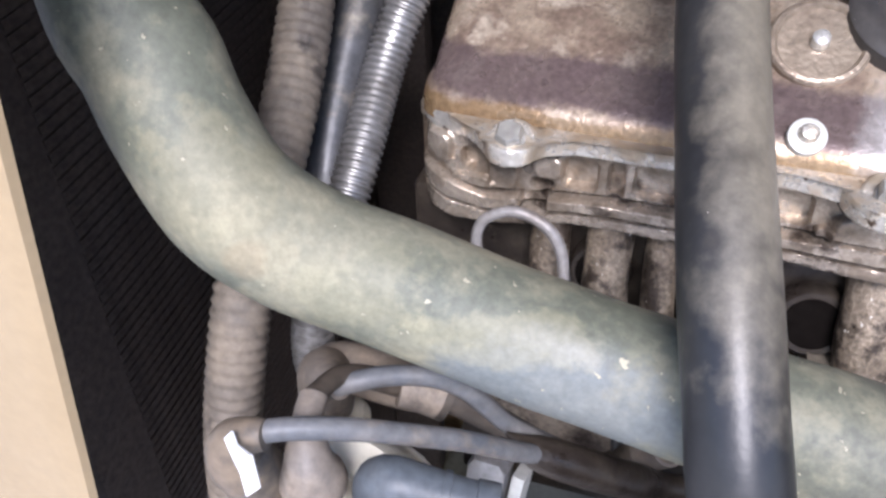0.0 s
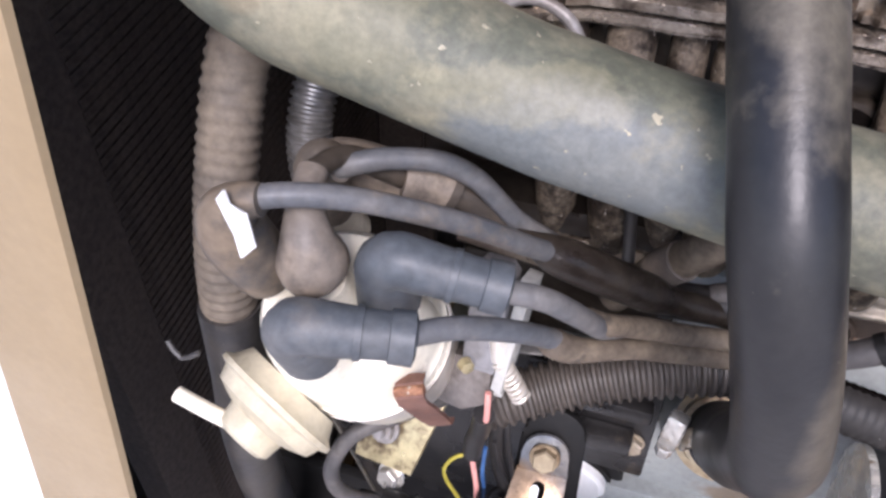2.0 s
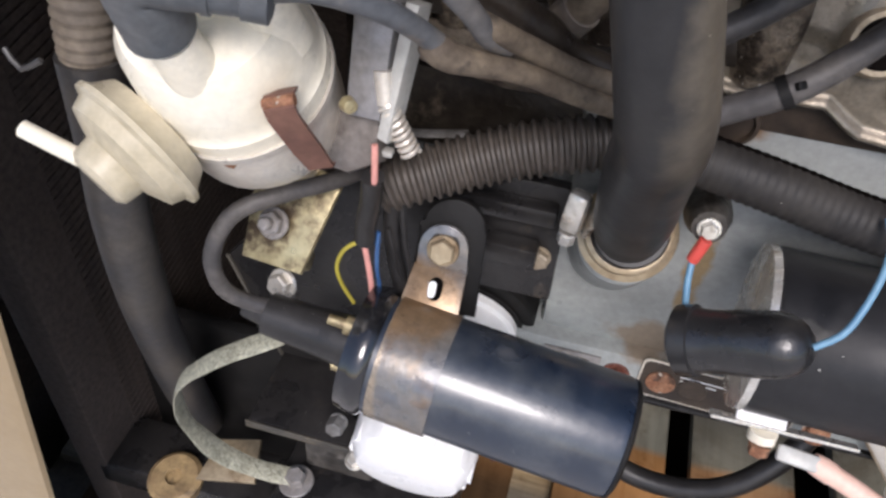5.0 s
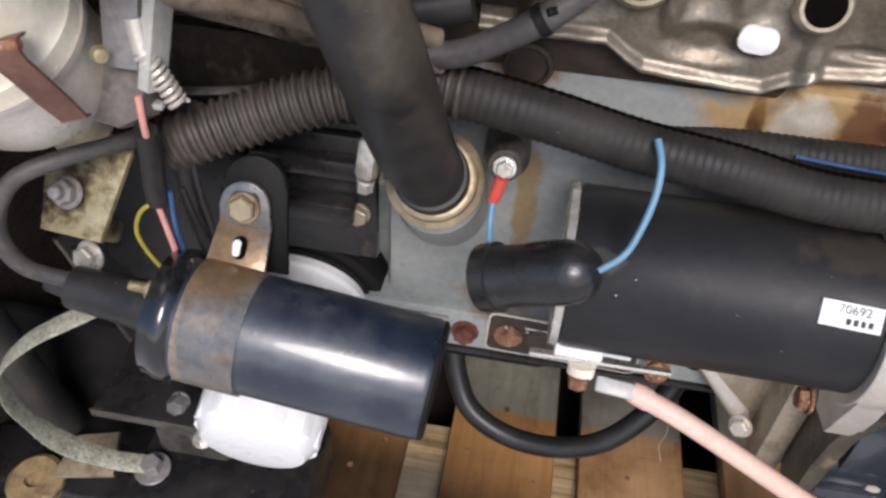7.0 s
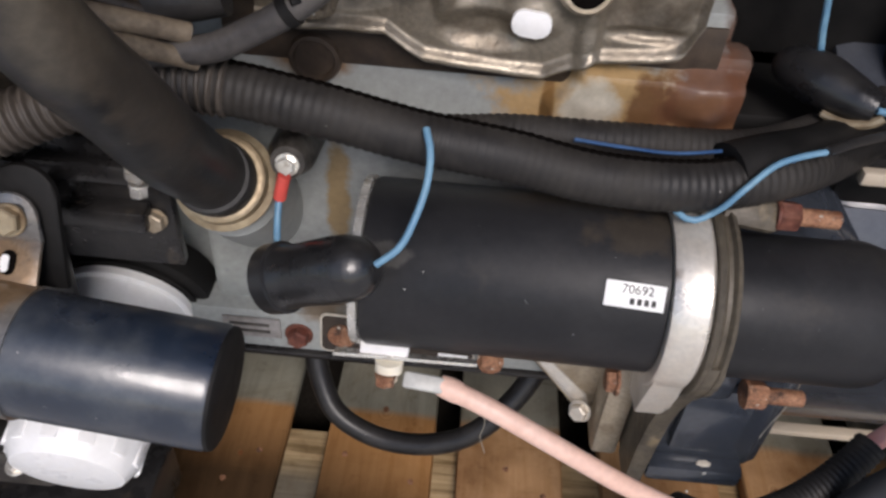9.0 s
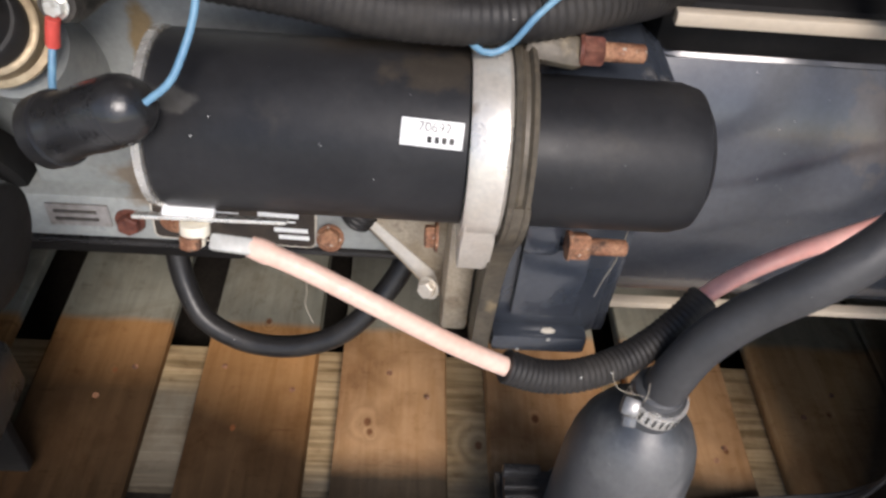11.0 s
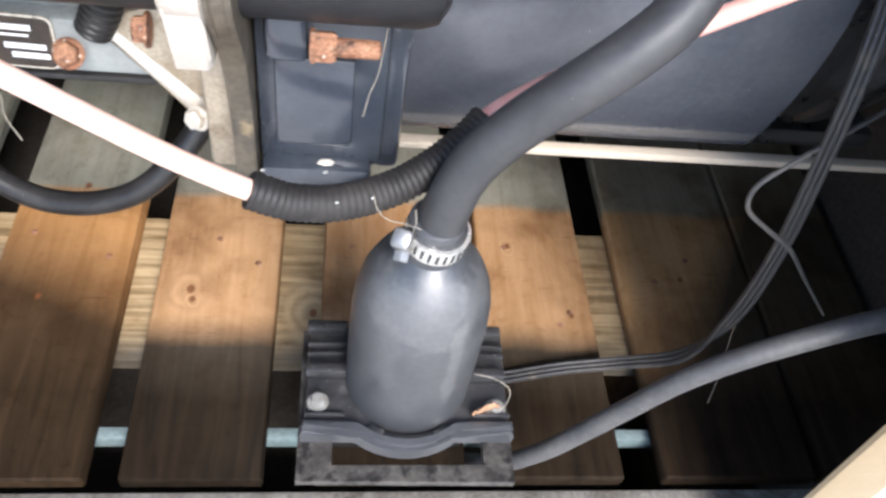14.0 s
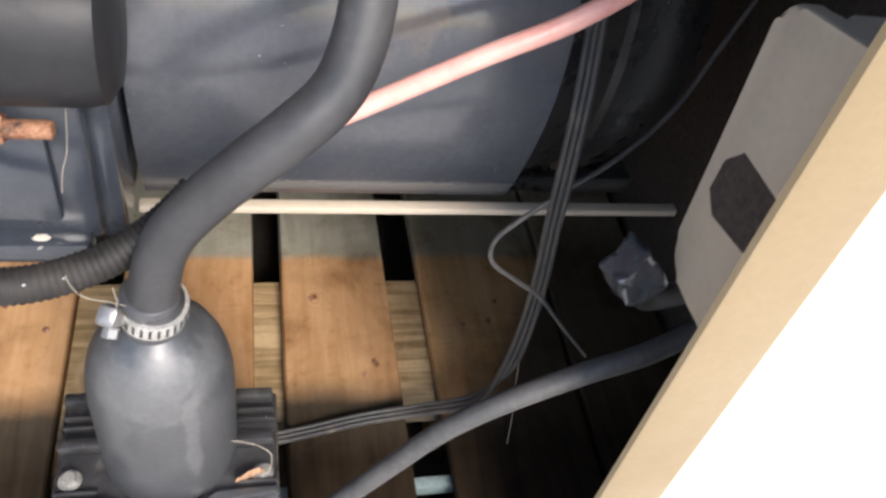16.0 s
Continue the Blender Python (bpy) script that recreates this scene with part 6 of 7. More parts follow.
lathe("boss", [(-0.05, 0.0125), (-0.012, 0.012), (-0.004, 0.0095), (0, 0.0085)], (0.1735, 0.253, 0.4745), (0.02, -0.9, 0.2), "foot", send, seg=20)
bolt("bolt", (0.1735, 0.2525, 0.474), (0.02, -0.9, 0.3), 0.008, "steel", send)
tube("crimp", [(0.173, 0.247, 0.471), (0.1715, 0.246, 0.465), (0.17, 0.246, 0.458)], 0.0033, "red", send, "red crimp sleeve", seg=12)

# ---- heavy starter cable ----
cable = thing("starter_cable", (0.3, 0.19, 0.35), "faded pink battery cable with crimped lug", "battery cable")
rbox("lug", (0.022, 0.009, 0.005), basis((0.248, 0.207, 0.374), (0, -0.6, 0.8), (1, 0, -0.15)), "clipgrey", cable, "pale crimped lug", bevel=0.002)
tube("ferrule", [(0.2565, 0.2085, 0.3715, 0.0056), (0.261, 0.2078, 0.3703, 0.0062), (0.267, 0.2065, 0.3685, 0.0062)], 0.006, "pink", cable, seg=14)
tube("sheath", [(0.262, 0.2075, 0.37), (0.285, 0.202, 0.363), (0.32, 0.194, 0.348), (0.36, 0.188, 0.327), (0.396, 0.188, 0.306), (0.41, 0.19, 0.3)], 0.0056, "pink", cable, seg=16)
hose("cable_conduit", [(0.394, 0.188, 0.307), (0.415, 0.189, 0.298), (0.439, 0.193, 0.295), (0.465, 0.204, 0.295), (0.487, 0.216, 0.301), (0.505, 0.228, 0.311), (0.515, 0.236, 0.319)], 0.0093, "conduit", "ribbed black conduit over the battery cable", "conduit", ribs=(0.0036, 0.0006), seg=18)
hose("battery_cable", [(0.5, 0.225, 0.309), (0.515, 0.236, 0.319), (0.535, 0.245, 0.329), (0.565, 0.252, 0.344), (0.597, 0.252, 0.364), (0.658, 0.256, 0.398), (0.708, 0.262, 0.422), (0.76, 0.275, 0.455), (0.82, 0.3, 0.5)], 0.0056, "redcable", "red battery cable climbing past the alternator", "battery cable", seg=14)

# ---- pedestal / bell housing / alternator ----
ped = thing("starter_support", (0.36, 0.29, 0.2), "cast aluminium starter support arm", "bracket")
xz = lambda y: Matrix(((1, 0, 0, 0), (0, 0, -1, y), (0, 1, 0, 0), (0, 0, 0, 1)))
slab("web", [(0.306, 0.316), (0.314, 0.33), (0.35, 0.339), (0.381, 0.339), (0.381, 0.246), (0.363, 0.246), (0.35, 0.261)], 0.008, xz(0.296), "alu", ped, bevel=0.003)
slab("arm", [(0.305, 0.322), (0.3095, 0.327), (0.357, 0.275), (0.362, 0.258), (0.353, 0.259)], 0.011, xz(0.2975), "brightalu", ped, bevel=0.003)
box("post", (0.362, 0.262, 0.244), (0.3805, 0.3, 0.345), "alu", ped, bevel=0.004)
bolt("bolt", (0.354, 0.2825, 0.264), (-0.5, -0.8, 0.3), 0.011, "brightalu", ped)
tagged(tube("cable_stub", [(0.322, 0.297, 0.37), (0.317, 0.29, 0.35), (0.311, 0.287, 0.333), (0.304, 0.286, 0.319, 0.0092)], 0.0098, "rubber", ribs=(0.004, 0.001), seg=16), "ribbed black cable stub behind the starter", "cable")
bell = thing("bell_housing", (0.42, 0.35, 0.2), "navy painted bell housing with grimy seam", "bell housing")
box("front_seam", (0.3815, 0.238, 0.25), (0.392, 0.5, 0.44), "dirtyflange", bell, bevel=0.003)
box("shell", (0.3925, 0.25, 0.262), (0.462, 0.56, 0.445), "navy", bell, bevel=0.005)
slab("seam_sweep", [(0.249 + 0.0535 * math.cos(radians(a)), 0.4165 + 0.0535 * math.sin(radians(a))) for a in range(178, 224, 6)] + [(0.2165, 0.368), (0.2245, 0.35), (0.231, 0.326), (0.235, 0.295), (0.2365, 0.251), (0.262, 0.251), (0.262, 0.4165)], 0.0112, Matrix(((0, 0, 1, 0.3811), (1, 0, 0, 0), (0, 1, 0, 0), (0, 0, 0, 1))), "dirtyflange", bell, "brown dirty flange sweeping down", bevel=0.002)
box("face_plate", (0.403, 0.243, 0.285), (0.444, 0.2495, 0.345), "navy", bell, bevel=0.002)
box("foot_lip", (0.3935, 0.2385, 0.254), (0.456, 0.256, 0.27), "navy", bell, bevel=0.004)
slab("foot_washer", [(-0.0048, -0.0008), (-0.0012, -0.0022), (0.0035, -0.0018), (0.005, 0.0004), (0.0022, 0.0024), (-0.0028, 0.002)], 0.001, basis((0.43, 0.2445, 0.27), (0, -0.1, 1), (1, 0, 0)), "platerim", bell, "pale chipped washer", bevel=0.0003)
box("rear_seam", (0.458, 0.262, 0.25), (0.473, 0.56, 0.44), "navy", bell, bevel=0.004)
box("nut_pad", (0.4, 0.232, 0.35), (0.421, 0.2495, 0.386), "navy", bell, bevel=0.004)
alt = thing("alternator", (0.65, 0.45, 0.2), "large blue-grey painted alternator drum on a steel rail", "alternator")
lathe("drum", [(0, 0.13), (0.002, 0.152), (0.012, 0.155), (0.244, 0.155), (0.252, 0.152), (0.254, 0.12)], (0.4735, 0.448, 0.345), (1, 0, 0), "drumpaint", alt, seg=72)
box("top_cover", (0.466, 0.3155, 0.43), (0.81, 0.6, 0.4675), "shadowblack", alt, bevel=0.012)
slab("skirt", [(0.448 - math.sqrt(0.1556 ** 2 - (z - 0.345) ** 2), z) for z in (0.43, 0.418, 0.406, 0.394, 0.382, 0.37, 0.358, 0.345)] + [(0.2931, 0.33), (0.2952, 0.312), (0.2985, 0.294), (0.303, 0.276), (0.3085, 0.258), (0.3145, 0.243), (0.3195, 0.233), (0.34, 0.233), (0.34, 0.43)], 0.25, Matrix(((0, 0, 1, 0.476), (1, 0, 0, 0), (0, 1, 0, 0), (0, 0, 0, 1))), "drumpaint", alt, bevel=0)
lathe("end_bell", [(0.0, 0.12), (0.0005, 0.151), (0.014, 0.152), (0.018, 0.147), (0.034, 0.147), (0.038, 0.151), (0.05, 0.151), (0.075, 0.144), (0.1, 0.128), (0.112, 0.1)], (0.728, 0.448, 0.345), (1, 0, 0), "black", alt, "dark ribbed end bell", seg=72)
box("rail", (0.472, 0.3085, 0.2225), (0.868, 0.317, 0.2285), "panel", alt, "pale steel edge rail", bevel=0.001)
box("upper_rail", (0.469, 0.297, 0.4605), (0.84, 0.304, 0.4685), "panel", alt, bevel=0.001)
box("base_frame", (0.474, 0.3405, 0.214), (0.84, 0.6, 0.2315), "black", alt, bevel=0.004)

# Black boxes added for the shade above the alternator, not a known cover.
shroud = thing("dark_backing", (0.55, 0.5, 0.476), "black boxes added for the shade above the alternator", "cover")
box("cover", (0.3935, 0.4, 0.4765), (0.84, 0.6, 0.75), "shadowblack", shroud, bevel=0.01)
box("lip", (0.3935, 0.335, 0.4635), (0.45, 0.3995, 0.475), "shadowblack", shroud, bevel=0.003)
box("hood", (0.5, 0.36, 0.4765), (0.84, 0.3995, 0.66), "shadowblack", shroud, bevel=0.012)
gland = thing("rubber_gland", (0.46, 0.36, 0.48), "black rubber gland with a torn end and blue wire", "rubber boot")
tube("sleeve", [(0.426, 0.349, 0.5055, 0.007), (0.4285, 0.345, 0.504, 0.0115), (0.434, 0.339, 0.503, 0.0138), (0.442, 0.331, 0.502, 0.0142), (0.451, 0.321, 0.501, 0.013), (0.459, 0.312, 0.501, 0.0105), (0.465, 0.306, 0.501, 0.0075)], 0.013, "bootrubber", gland, wobble=0.14, seg=26, step=0.002)
tube("torn_lip", [(0.441, 0.313, 0.4925), (0.451, 0.306, 0.492), (0.461, 0.302, 0.495), (0.4665, 0.301, 0.4995)], 0.0024, "clampbrass", gland, seg=8, wobble=0.5)
tube("wire", [(0.464, 0.3055, 0.501), (0.472, 0.305, 0.5), (0.4775, 0.304, 0.4955), (0.479, 0.3035, 0.491), (0.474, 0.303, 0.489)], 0.0019, "blue", gland, "pale blue wire", seg=8)
tube("wire", [(0.4385, 0.336, 0.5155), (0.441, 0.348, 0.521), (0.445, 0.366, 0.532), (0.447, 0.385, 0.55)], 0.0019, "blue", gland, "pale blue wire", seg=8)

# ---- black regulator dome ----
dome = thing("regulator_dome", (0.49, 0.19, 0.0), "black dome housing on a cast foot, hose clamped to its top", "fuel regulator")
dx, dy = 0.491, 0.196
prof = [(0.085, 0.0432), (0.12, 0.0432), (0.16, 0.0432), (0.195, 0.0428), (0.212, 0.0415), (0.226, 0.0385), (0.238, 0.0335), (0.247, 0.027), (0.253, 0.0205), (0.257, 0.0168), (0.282, 0.0155), (0.284, 0.012)]
lathe("dome", prof, (dx, dy, 0.0), (0.0, 0.0, 1), "dome", dome, seg=48)
slab("flange", [(0.42, 0.158), (0.56, 0.156), (0.562, 0.234), (0.422, 0.236)], 0.0105, Matrix.Translation((0, 0, 0.1)), "flangeplastic", dome, bevel=0.003)
slab("lip", [(0.4185, 0.1505)] + arc(dx - 0.002, dy, 0.0572, 232.7, 307.3, 18) + [(0.5625, 0.1505), (0.5625, 0.158)] + arc(dx - 0.002, dy, 0.0516, 312.6, 227.4, 18) + [(0.4185, 0.158)], 0.0125, Matrix.Translation((0, 0, 0.1)), "dome", dome, "dark moulded lip", bevel=0.0025)
slab("ledge", [(0.4195, 0.1535)] + arc(dx - 0.002, dy, 0.0548, 230.9, 309.1, 18) + [(0.5615, 0.1535), (0.5615, 0.159)] + arc(dx - 0.002, dy, 0.0505, 312.9, 227.1, 18) + [(0.4195, 0.159)], 0.0165, Matrix.Translation((0, 0, 0.1002)), "dome", dome, bevel=0.002)
lathe("collar_ring", [(0.1, 0.044), (0.109, 0.044), (0.1095, 0.046), (0.1095, 0.0505), (0.108, 0.0515), (0.1, 0.0515)], (dx - 0.001, dy, 0.0), (0, 0, 1), "flangeplastic", dome, seg=48)
for x0, x1 in ((0.421, 0.4475), (0.534, 0.5605)):
    for y in (0.1625, 0.209, 0.2165):
        box("ridge", (x0, y, 0.1106), (x1, y + 0.0028, 0.1158), "flangeplastic", dome, bevel=0.001)
for lo, hi in (((0.42, 0.192, 0.1116), (0.449, 0.2, 0.121)), ((0.533, 0.19, 0.1116), (0.559, 0.198, 0.121)), ((0.42, 0.226, 0.1116), (0.449, 0.234, 0.122)), ((0.533, 0.224, 0.1116), (0.559, 0.232, 0.122))):
    box("rib", lo, hi, "flangeplastic", dome, bevel=0.002)
for k in (-27, 25):
    q = Vector((dx + 0.0505 * math.sin(radians(k)), dy - 0.0505 * math.cos(radians(k)), 0.111))
    rbox("lug", (0.011, 0.0085, 0.009), Matrix.Translation(q) @ Matrix.Rotation(radians(k), 4, "Z"), "flangeplastic", dome, bevel=0.0015)
bolt("bolt", (0.4295, 0.174, 0.1117), (0, -0.05, 1), 0.0085, "boltzinc", dome, "zinc flange bolt", washer=1.75, height=0.7)
bolt("bolt", (0.551, 0.17, 0.1117), (0, -0.05, 1), 0.0085, "boltzinc", dome, "zinc flange bolt", washer=1.75, height=0.7)
# foot plate with a window, on a pedestal
bm = bmesh.new()
outer = [bm.verts.new((x, y, 0.0925)) for x, y in ((0.417, 0.124), (0.5625, 0.1225), (0.5625, 0.238), (0.417, 0.238))]
inner = [bm.verts.new((x, y, 0.0925)) for x, y in ((0.44, 0.1345), (0.5426, 0.1345), (0.5426, 0.1535), (0.44, 0.1535))]
ring = [bm.faces.new((outer[k], outer[(k + 1) % 4], inner[(k + 1) % 4], inner[k])) for k in range(4)]
up = bmesh.ops.extrude_face_region(bm, geom=ring)["geom"]
bmesh.ops.translate(bm, vec=(0, 0, 0.007), verts=[v for v in up if isinstance(v, bmesh.types.BMVert)])
bmesh.ops.recalc_face_normals(bm, faces=bm.faces)
finish("foot_plate", bm, "foot", dome, "dirty cast plate with a window", smooth=False)
box("pedestal", (0.436, 0.19, 0.0005), (0.545, 0.235, 0.0878), "shadowblack", dome, bevel=0.004)
tagged(tube("fibre", [(0.531, 0.176, 0.15), (0.545, 0.174, 0.147), (0.556, 0.17, 0.14), (0.5555, 0.166, 0.126), (0.551, 0.165, 0.12)], 0.0003, "web", seg=6), "thin dry plant fibre on the bolt", "debris")
lf = box_mesh((0.019, 0.001, 0.011), basis((0.543, 0.1655, 0.1195), (0.3, -0.2, 0.9), (1, 0.2, 0.4)), 0.0003, seg=1)
bmesh.ops.subdivide_edges(lf, edges=lf.edges[:], cuts=4, use_grid_fill=True)
for v in lf.verts:
    v.co += noise.noise_vector(v.co * 150) * 0.0035 + noise.noise_vector(v.co * 420) * 0.001
tagged(finish("dry_leaf", lf, "leafbit"), "crumpled dry leaf scrap round the flange bolt", "debris")
cl = thing("hose_clamp", (0.491, 0.196, 0.27), "slotted steel worm clamp on the black hose", "hose clamp")
lathe("band", [(-0.0055, 0.0172), (-0.0055, 0.0182), (0.0055, 0.0182), (0.0055, 0.0172)], (dx + 0.001, dy, 0.2695), (0.12, -0.05, 1), "steel", cl, seg=40)
mb = basis((dx + 0.001, dy, 0.2695), (0.12, -0.05, 1))
for k in range(26):
    a = 2 * math.pi * k / 26
    rbox("slot", (0.0006, 0.0014, 0.007), mb @ Matrix.Rotation(a, 4, "Z") @ Matrix.Translation((0.0182, 0, 0)), "ink", cl, bevel=0)
rbox("housing", (0.012, 0.011, 0.015), basis((0.4725, 0.186, 0.276), (-0.2, -0.5, 0.6)), "flexmetal", cl, bevel=0.003)
bolt("screw", (0.4725, 0.182, 0.271), (-0.15, -0.75, -0.5), 0.0076, "flexmetal", cl, washer=1.15, height=0.7)
vent = thing("vent_hose", (0.4915, 0.196, 0.262), "thick matt black vent hose curving up from the dome", "hose")
tube("tube", [(0.4915, 0.196, 0.262, 0.0135), (0.494, 0.195, 0.29, 0.0132), (0.503, 0.195, 0.325), (0.522, 0.196, 0.353), (0.542, 0.193, 0.379), (0.562, 0.196, 0.398), (0.579, 0.203, 0.415), (0.588, 0.213, 0.437), (0.591, 0.227, 0.462), (0.592, 0.25, 0.49), (0.591, 0.29, 0.53), (0.588, 0.34, 0.57)], 0.0124, "venthose", vent, seg=26, wobble=0.02)
lathe("cuff", [(0.0, 0.0148), (0.002, 0.0158), (0.02, 0.0155), (0.0225, 0.0135)], (0.4915, 0.196, 0.258), (0.08, -0.03, 1), "venthose", vent, "thicker hose end")

# ---- right hand side ----
hose("fuel_hose", [(0.55, 0.215, -0.075), (0.556, 0.2, -0.045), (0.563, 0.183, -0.01), (0.577, 0.168, 0.026), (0.597, 0.161, 0.064), (0.615, 0.16, 0.095), (0.638, 0.16, 0.134), (0.658, 0.16, 0.168), (0.679, 0.16, 0.193), (0.705, 0.161, 0.213), (0.745, 0.163, 0.236), (0.785, 0.167, 0.251), (0.84, 0.185, 0.262)], 0.0071, "fuelhose", "grey rubber fuel hose rising from the pallet", seg=20)
for k in range(3):
    o = 0.0042 * (k - 1)
    tagged(tube("lead_wire", [(0.742 + o, 0.33, 0.44), (0.737 + o, 0.3, 0.4), (0.734 + o, 0.272, 0.35), (0.734 + o, 0.25, 0.275), (0.74 + o, 0.242, 0.2), (0.742 + o, 0.242, 0.12), (0.73, 0.25 + o, 0.055), (0.69, 0.262 + o, 0.02), (0.64, 0.262 + o, 0.009), (0.59, 0.255 + o, 0.0045), (0.56, 0.25 + o, 0.0045)], 0.0023, "dusty", seg=8), "black low-voltage wire hanging to the pallet", "wire", "hanging wires")
hose("loose_wire", [(0.93, 0.41, 0.52), (0.885, 0.36, 0.435), (0.844, 0.328, 0.357), (0.82, 0.308, 0.328), (0.779, 0.28, 0.311), (0.745, 0.262, 0.302), (0.714, 0.25, 0.286), (0.696, 0.245, 0.268), (0.696, 0.24, 0.252), (0.715, 0.235, 0.238), (0.734, 0.23, 0.226), (0.756, 0.222, 0.201, 0.0012), (0.782, 0.215, 0.172, 0.0007)], 0.0017, "oldlead", "thin dusty black wire hanging in a loop", "wire", seg=8)
hose("loop_hose", [(0.138, 0.43, 0.2), (0.14, 0.41, 0.16), (0.148, 0.392, 0.13), (0.165, 0.374, 0.106), (0.2, 0.362, 0.093), (0.241, 0.356, 0.095), (0.28, 0.357, 0.11), (0.31, 0.368, 0.135), (0.337, 0.39, 0.17), (0.35, 0.42, 0.21)], 0.0098, "rubber", "black rubber drain hose hanging in a loop under the engine", seg=18)
nameplate = thing("rating_plate", (0.225, 0.3, 0.28), "long black rating plate with a white border riveted to the block", "rating plate")


def rounded(w, h, r, n=5):
    return arc(w - r, h - r, r, 0, 90, n) + arc(r - w, h - r, r, 90, 180, n) + arc(r - w, r - h, r, 180, 270, n) + arc(w - r, r - h, r, 270, 360, n)


m_np = basis((0.2255, 0.299, 0.3005), (0, -1, 0.06), (1, 0, -0.03))
slab("plate", rounded(0.0525, 0.0172, 0.005), 0.0014, m_np, "platerim", nameplate, bevel=0.0003)
slab("field", rounded(0.0513, 0.016, 0.0042), 0.0005, m_np @ Matrix.Translation((0, 0, 0.0012)), "gasket", nameplate, "grimy black printed field", bevel=0)
for x, y, w, h in ((0.028, 0.0095, 0.026, 0.0036), (0.03, 0.0045, 0.018, 0.0014), (0.036, -0.0025, 0.022, 0.0035), (0.038, -0.0085, 0.02, 0.0035), (-0.012, 0.0085, 0.03, 0.001), (-0.014, 0.005, 0.024, 0.001)):
    slab("mark", [(x - w / 2, y - h / 2), (x + w / 2, y - h / 2), (x + w / 2, y + h / 2), (x - w / 2, y + h / 2)], 0.0004, m_np @ Matrix.Translation((0, 0, 0.0015)), "labelwhite", nameplate, bevel=0)
for u in (-0.0375, -0.0165):
    lathe("rusty_washer", [(0, 0.0098), (0.0012, 0.0098), (0.0018, 0.0085), (0.0014, 0.006)], m_np @ Vector((u, -0.001, 0.0016)), (0, -1, 0.06), "rust" if u < -0.03 else "gasket", nameplate, seg=24)
bolt("bolt", (0.288, 0.287, 0.302), (-0.05, -0.8, 0.6), 0.012, "rust", nameplate)

# control box end and wrapped lead on the right
side = thing("control_box", (0.8, 0.17, 0.3), "pale beige control box with a dark hexagonal knockout", "control box")
m_side = Matrix(((0, 0, -1, 0.787), (1, 0, 0, 0), (0, 1, 0, 0), (0, 0, 0, 1)))
outline = [(0.11, 0.316), (0.155, 0.316)] + arc(0.172, 0.336, 0.02, -90, 0, 6) + [(0.21, 0.46)] + arc(0.196, 0.462, 0.014, 0, 90, 5) + [(0.11, 0.5)]
slab("shell", outline, 0.012, m_side, "panel", side, bevel=0.004)
slab("knockout", [(0.18, 0.406), (0.189, 0.393), (0.188, 0.374), (0.176, 0.366), (0.141, 0.374), (0.144, 0.408)], 0.0006, m_side @ Matrix.Translation((0, 0, 0.0119)), "foam", side, "dark hexagonal knockout", bevel=0)
box("back", (0.7905, 0.112, 0.33), (0.86, 0.19, 0.48), "panel", side, bevel=0.004)
wrap = thing("wrapped_plug", (0.75, 0.185, 0.3), "lead end wrapped in shiny dark plastic", "plug")
wb = box_mesh((0.026, 0.022, 0.034), basis((0.7575, 0.185, 0.305), (0.62, -0.2, -0.75), (0.75, 0.3, 0.6)), 0.004, seg=2)
bmesh.ops.subdivide_edges(wb, edges=wb.edges[:], cuts=3, use_grid_fill=True)
for v in wb.verts:
    v.co += noise.noise_vector(v.co * 60) * 0.006 + noise.noise_vector(v.co * 190) * 0.0022
finish("wrap", wb, "wrapfilm", wrap)
hose("wrapped_lead", [(0.757, 0.18, 0.3), (0.775, 0.19, 0.28), (0.8, 0.21, 0.25), (0.86, 0.25, 0.2)], 0.009, "dusty", "black lead behind the wrapped plug", "wire", seg=14)

# ---- webs and plant fibres ----
def strand(name, pts, r, label):
    return tagged(tube(name, pts, r, "web", seg=5, step=0.003, wobble=0.3), label, "debris")


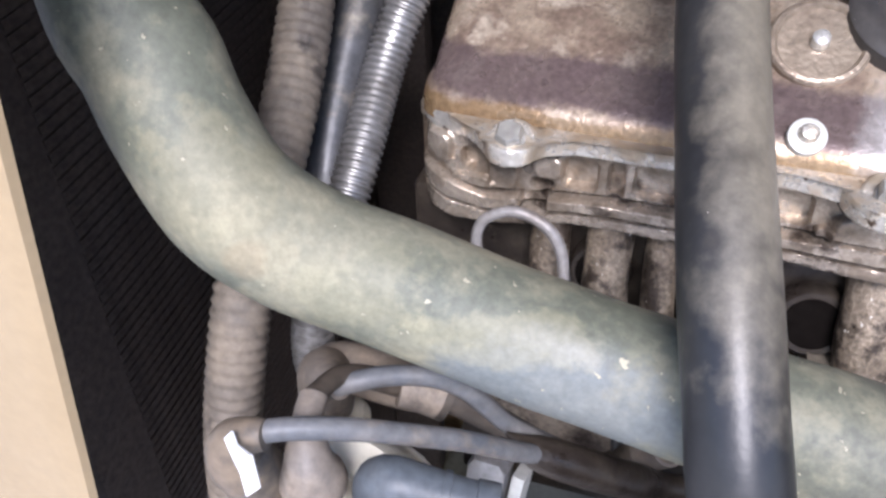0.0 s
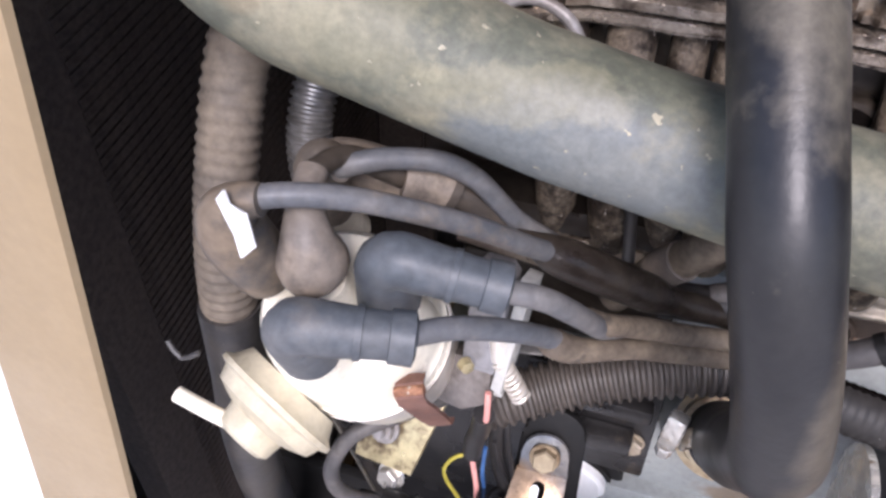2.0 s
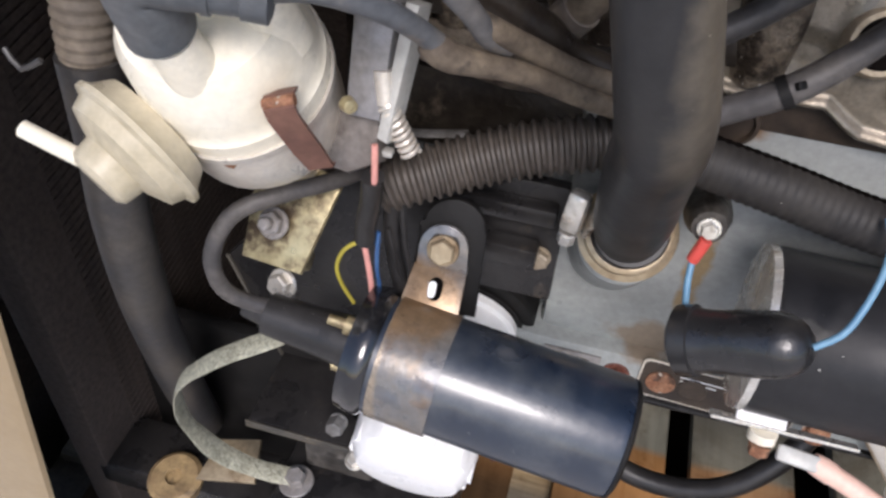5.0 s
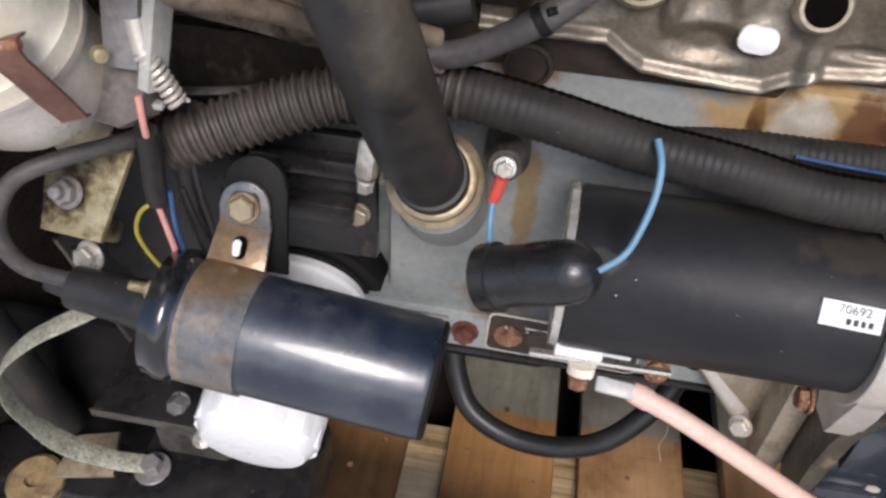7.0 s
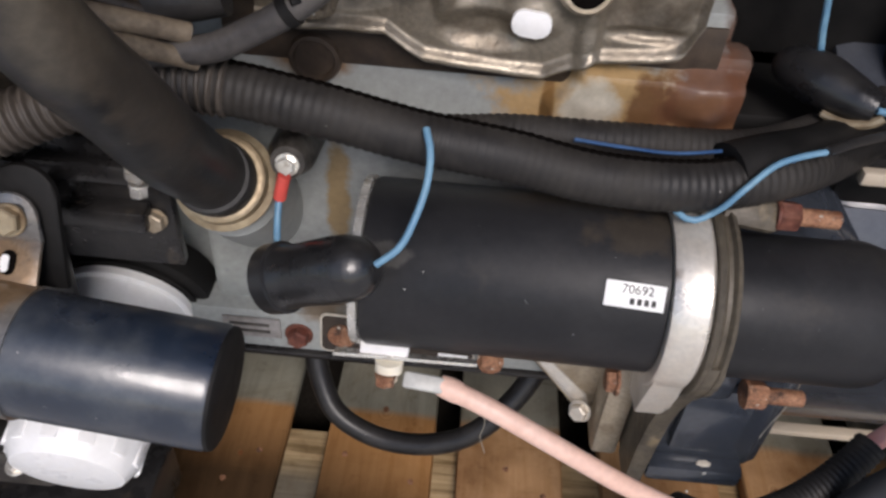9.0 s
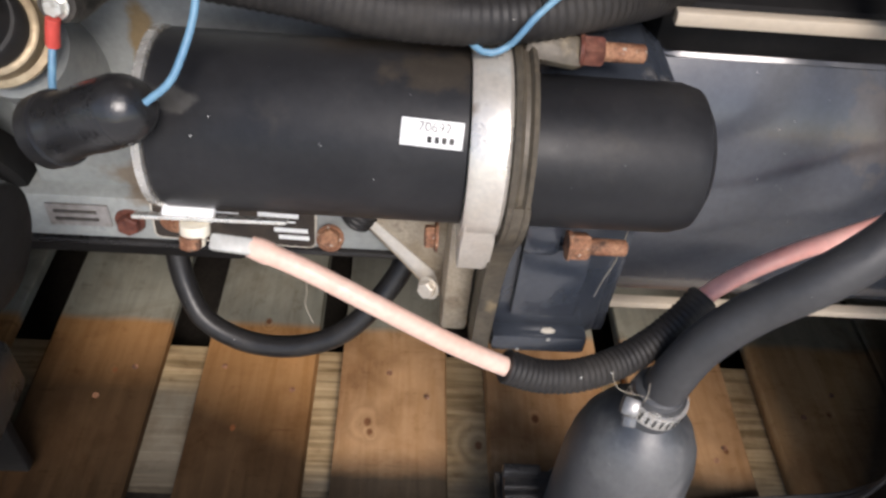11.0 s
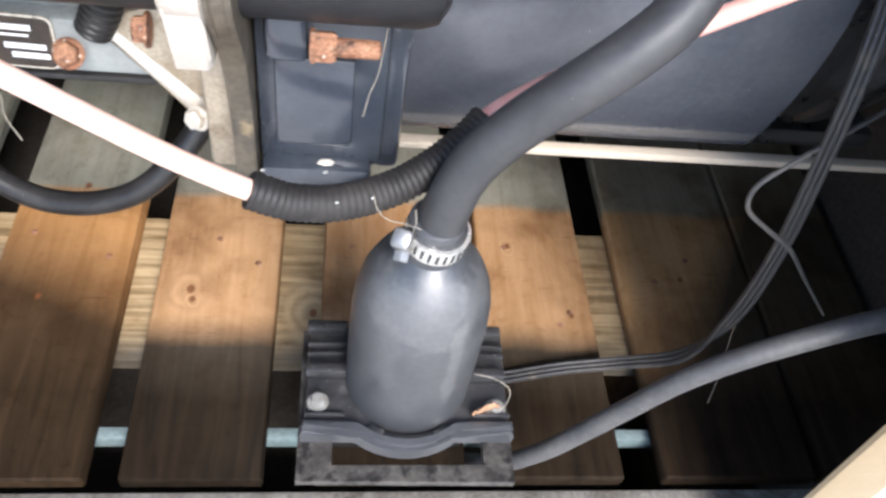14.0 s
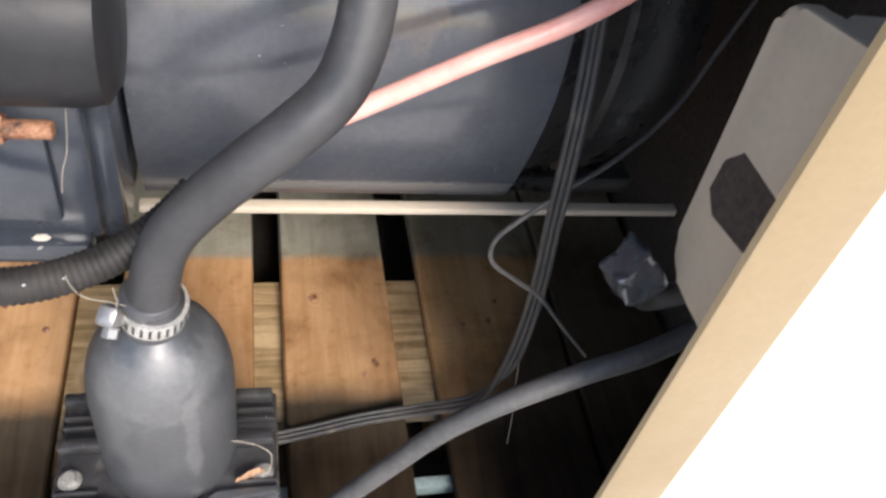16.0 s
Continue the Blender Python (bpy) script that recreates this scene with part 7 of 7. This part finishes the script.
strand("cobweb_strand", [(0.4585, 0.24, 0.372), (0.4555, 0.237, 0.345), (0.4515, 0.2355, 0.331), (0.449, 0.235, 0.316)], 0.00028, "pale cobweb strand across the bell housing")
strand("cobweb_strand", [(0.742, 0.25, 0.16), (0.752, 0.25, 0.125), (0.758, 0.248, 0.09), (0.762, 0.236, 0.05), (0.765, 0.228, 0.012)], 0.0003, "dusty cobweb strand hanging beside the wires")
strand("plant_fibre", [(0.455, 0.188, 0.307), (0.4575, 0.186, 0.299), (0.463, 0.185, 0.2925), (0.474, 0.184, 0.29), (0.481, 0.184, 0.2865)], 0.00028, "dry curled plant fibre caught on the conduit")
strand("plant_fibre", [(0.4765, 0.183, 0.303), (0.4775, 0.182, 0.294), (0.4765, 0.1815, 0.287)], 0.00028, "dry curled plant fibre caught on the hose clamp")
for q, s, n_ in (((0.437, 0.1845, 0.3045), 0.0014, (0.2, -0.8, 0.5)), ((0.4545, 0.187, 0.306), 0.0011, (0.1, -0.8, 0.6)), ((0.43, 0.2385, 0.2685), 0.0024, (0, -0.3, 1)), ((0.236, 0.2115, 0.4375), 0.0009, (0, -0.8, 0.6)), ((0.244, 0.216, 0.4455), 0.0007, (0, -0.75, 0.66)), ((0.4005, 0.196, 0.313), 0.0014, (0, -0.8, 0.6))):
    tagged(slab("paint_fleck", [(-s * 0.7, -s * 0.2), (s * 0.2, -s * 0.4), (s * 0.7, s * 0.1), (s * 0.1, s * 0.35), (-s * 0.5, s * 0.25)], 0.0004, basis(q, n_, (1, 0.4, 0)), "clipgrey", bevel=0), "tiny fleck of flaked white paint", "debris", "paint flecks")
sticker = thing("sticker", (0.127, 0.2985, 0.29), "grimy grey data sticker on the block edge", "sticker")
box("paper", (0.107, 0.2982, 0.2905), (0.146, 0.2997, 0.3085), "dullgrey", sticker, bevel=0.0003)
for z in (0.2955, 0.302):
    box("mark", (0.1115, 0.2976, z), (0.1385, 0.2983, z + 0.0022), "foot", sticker, bevel=0)
tagged(bolt("flange_bolt", (0.158, 0.3, 0.296), (0, -1, 0.1), 0.013, "darkrust"), "dark red rusted bolt at the block edge", "bolt")
strand("cobweb_strand", [(0.281, 0.213, 0.355), (0.2835, 0.21, 0.338), (0.282, 0.21, 0.326), (0.286, 0.209, 0.312)], 0.00025, "thin pale cobweb strand under the rating plate")
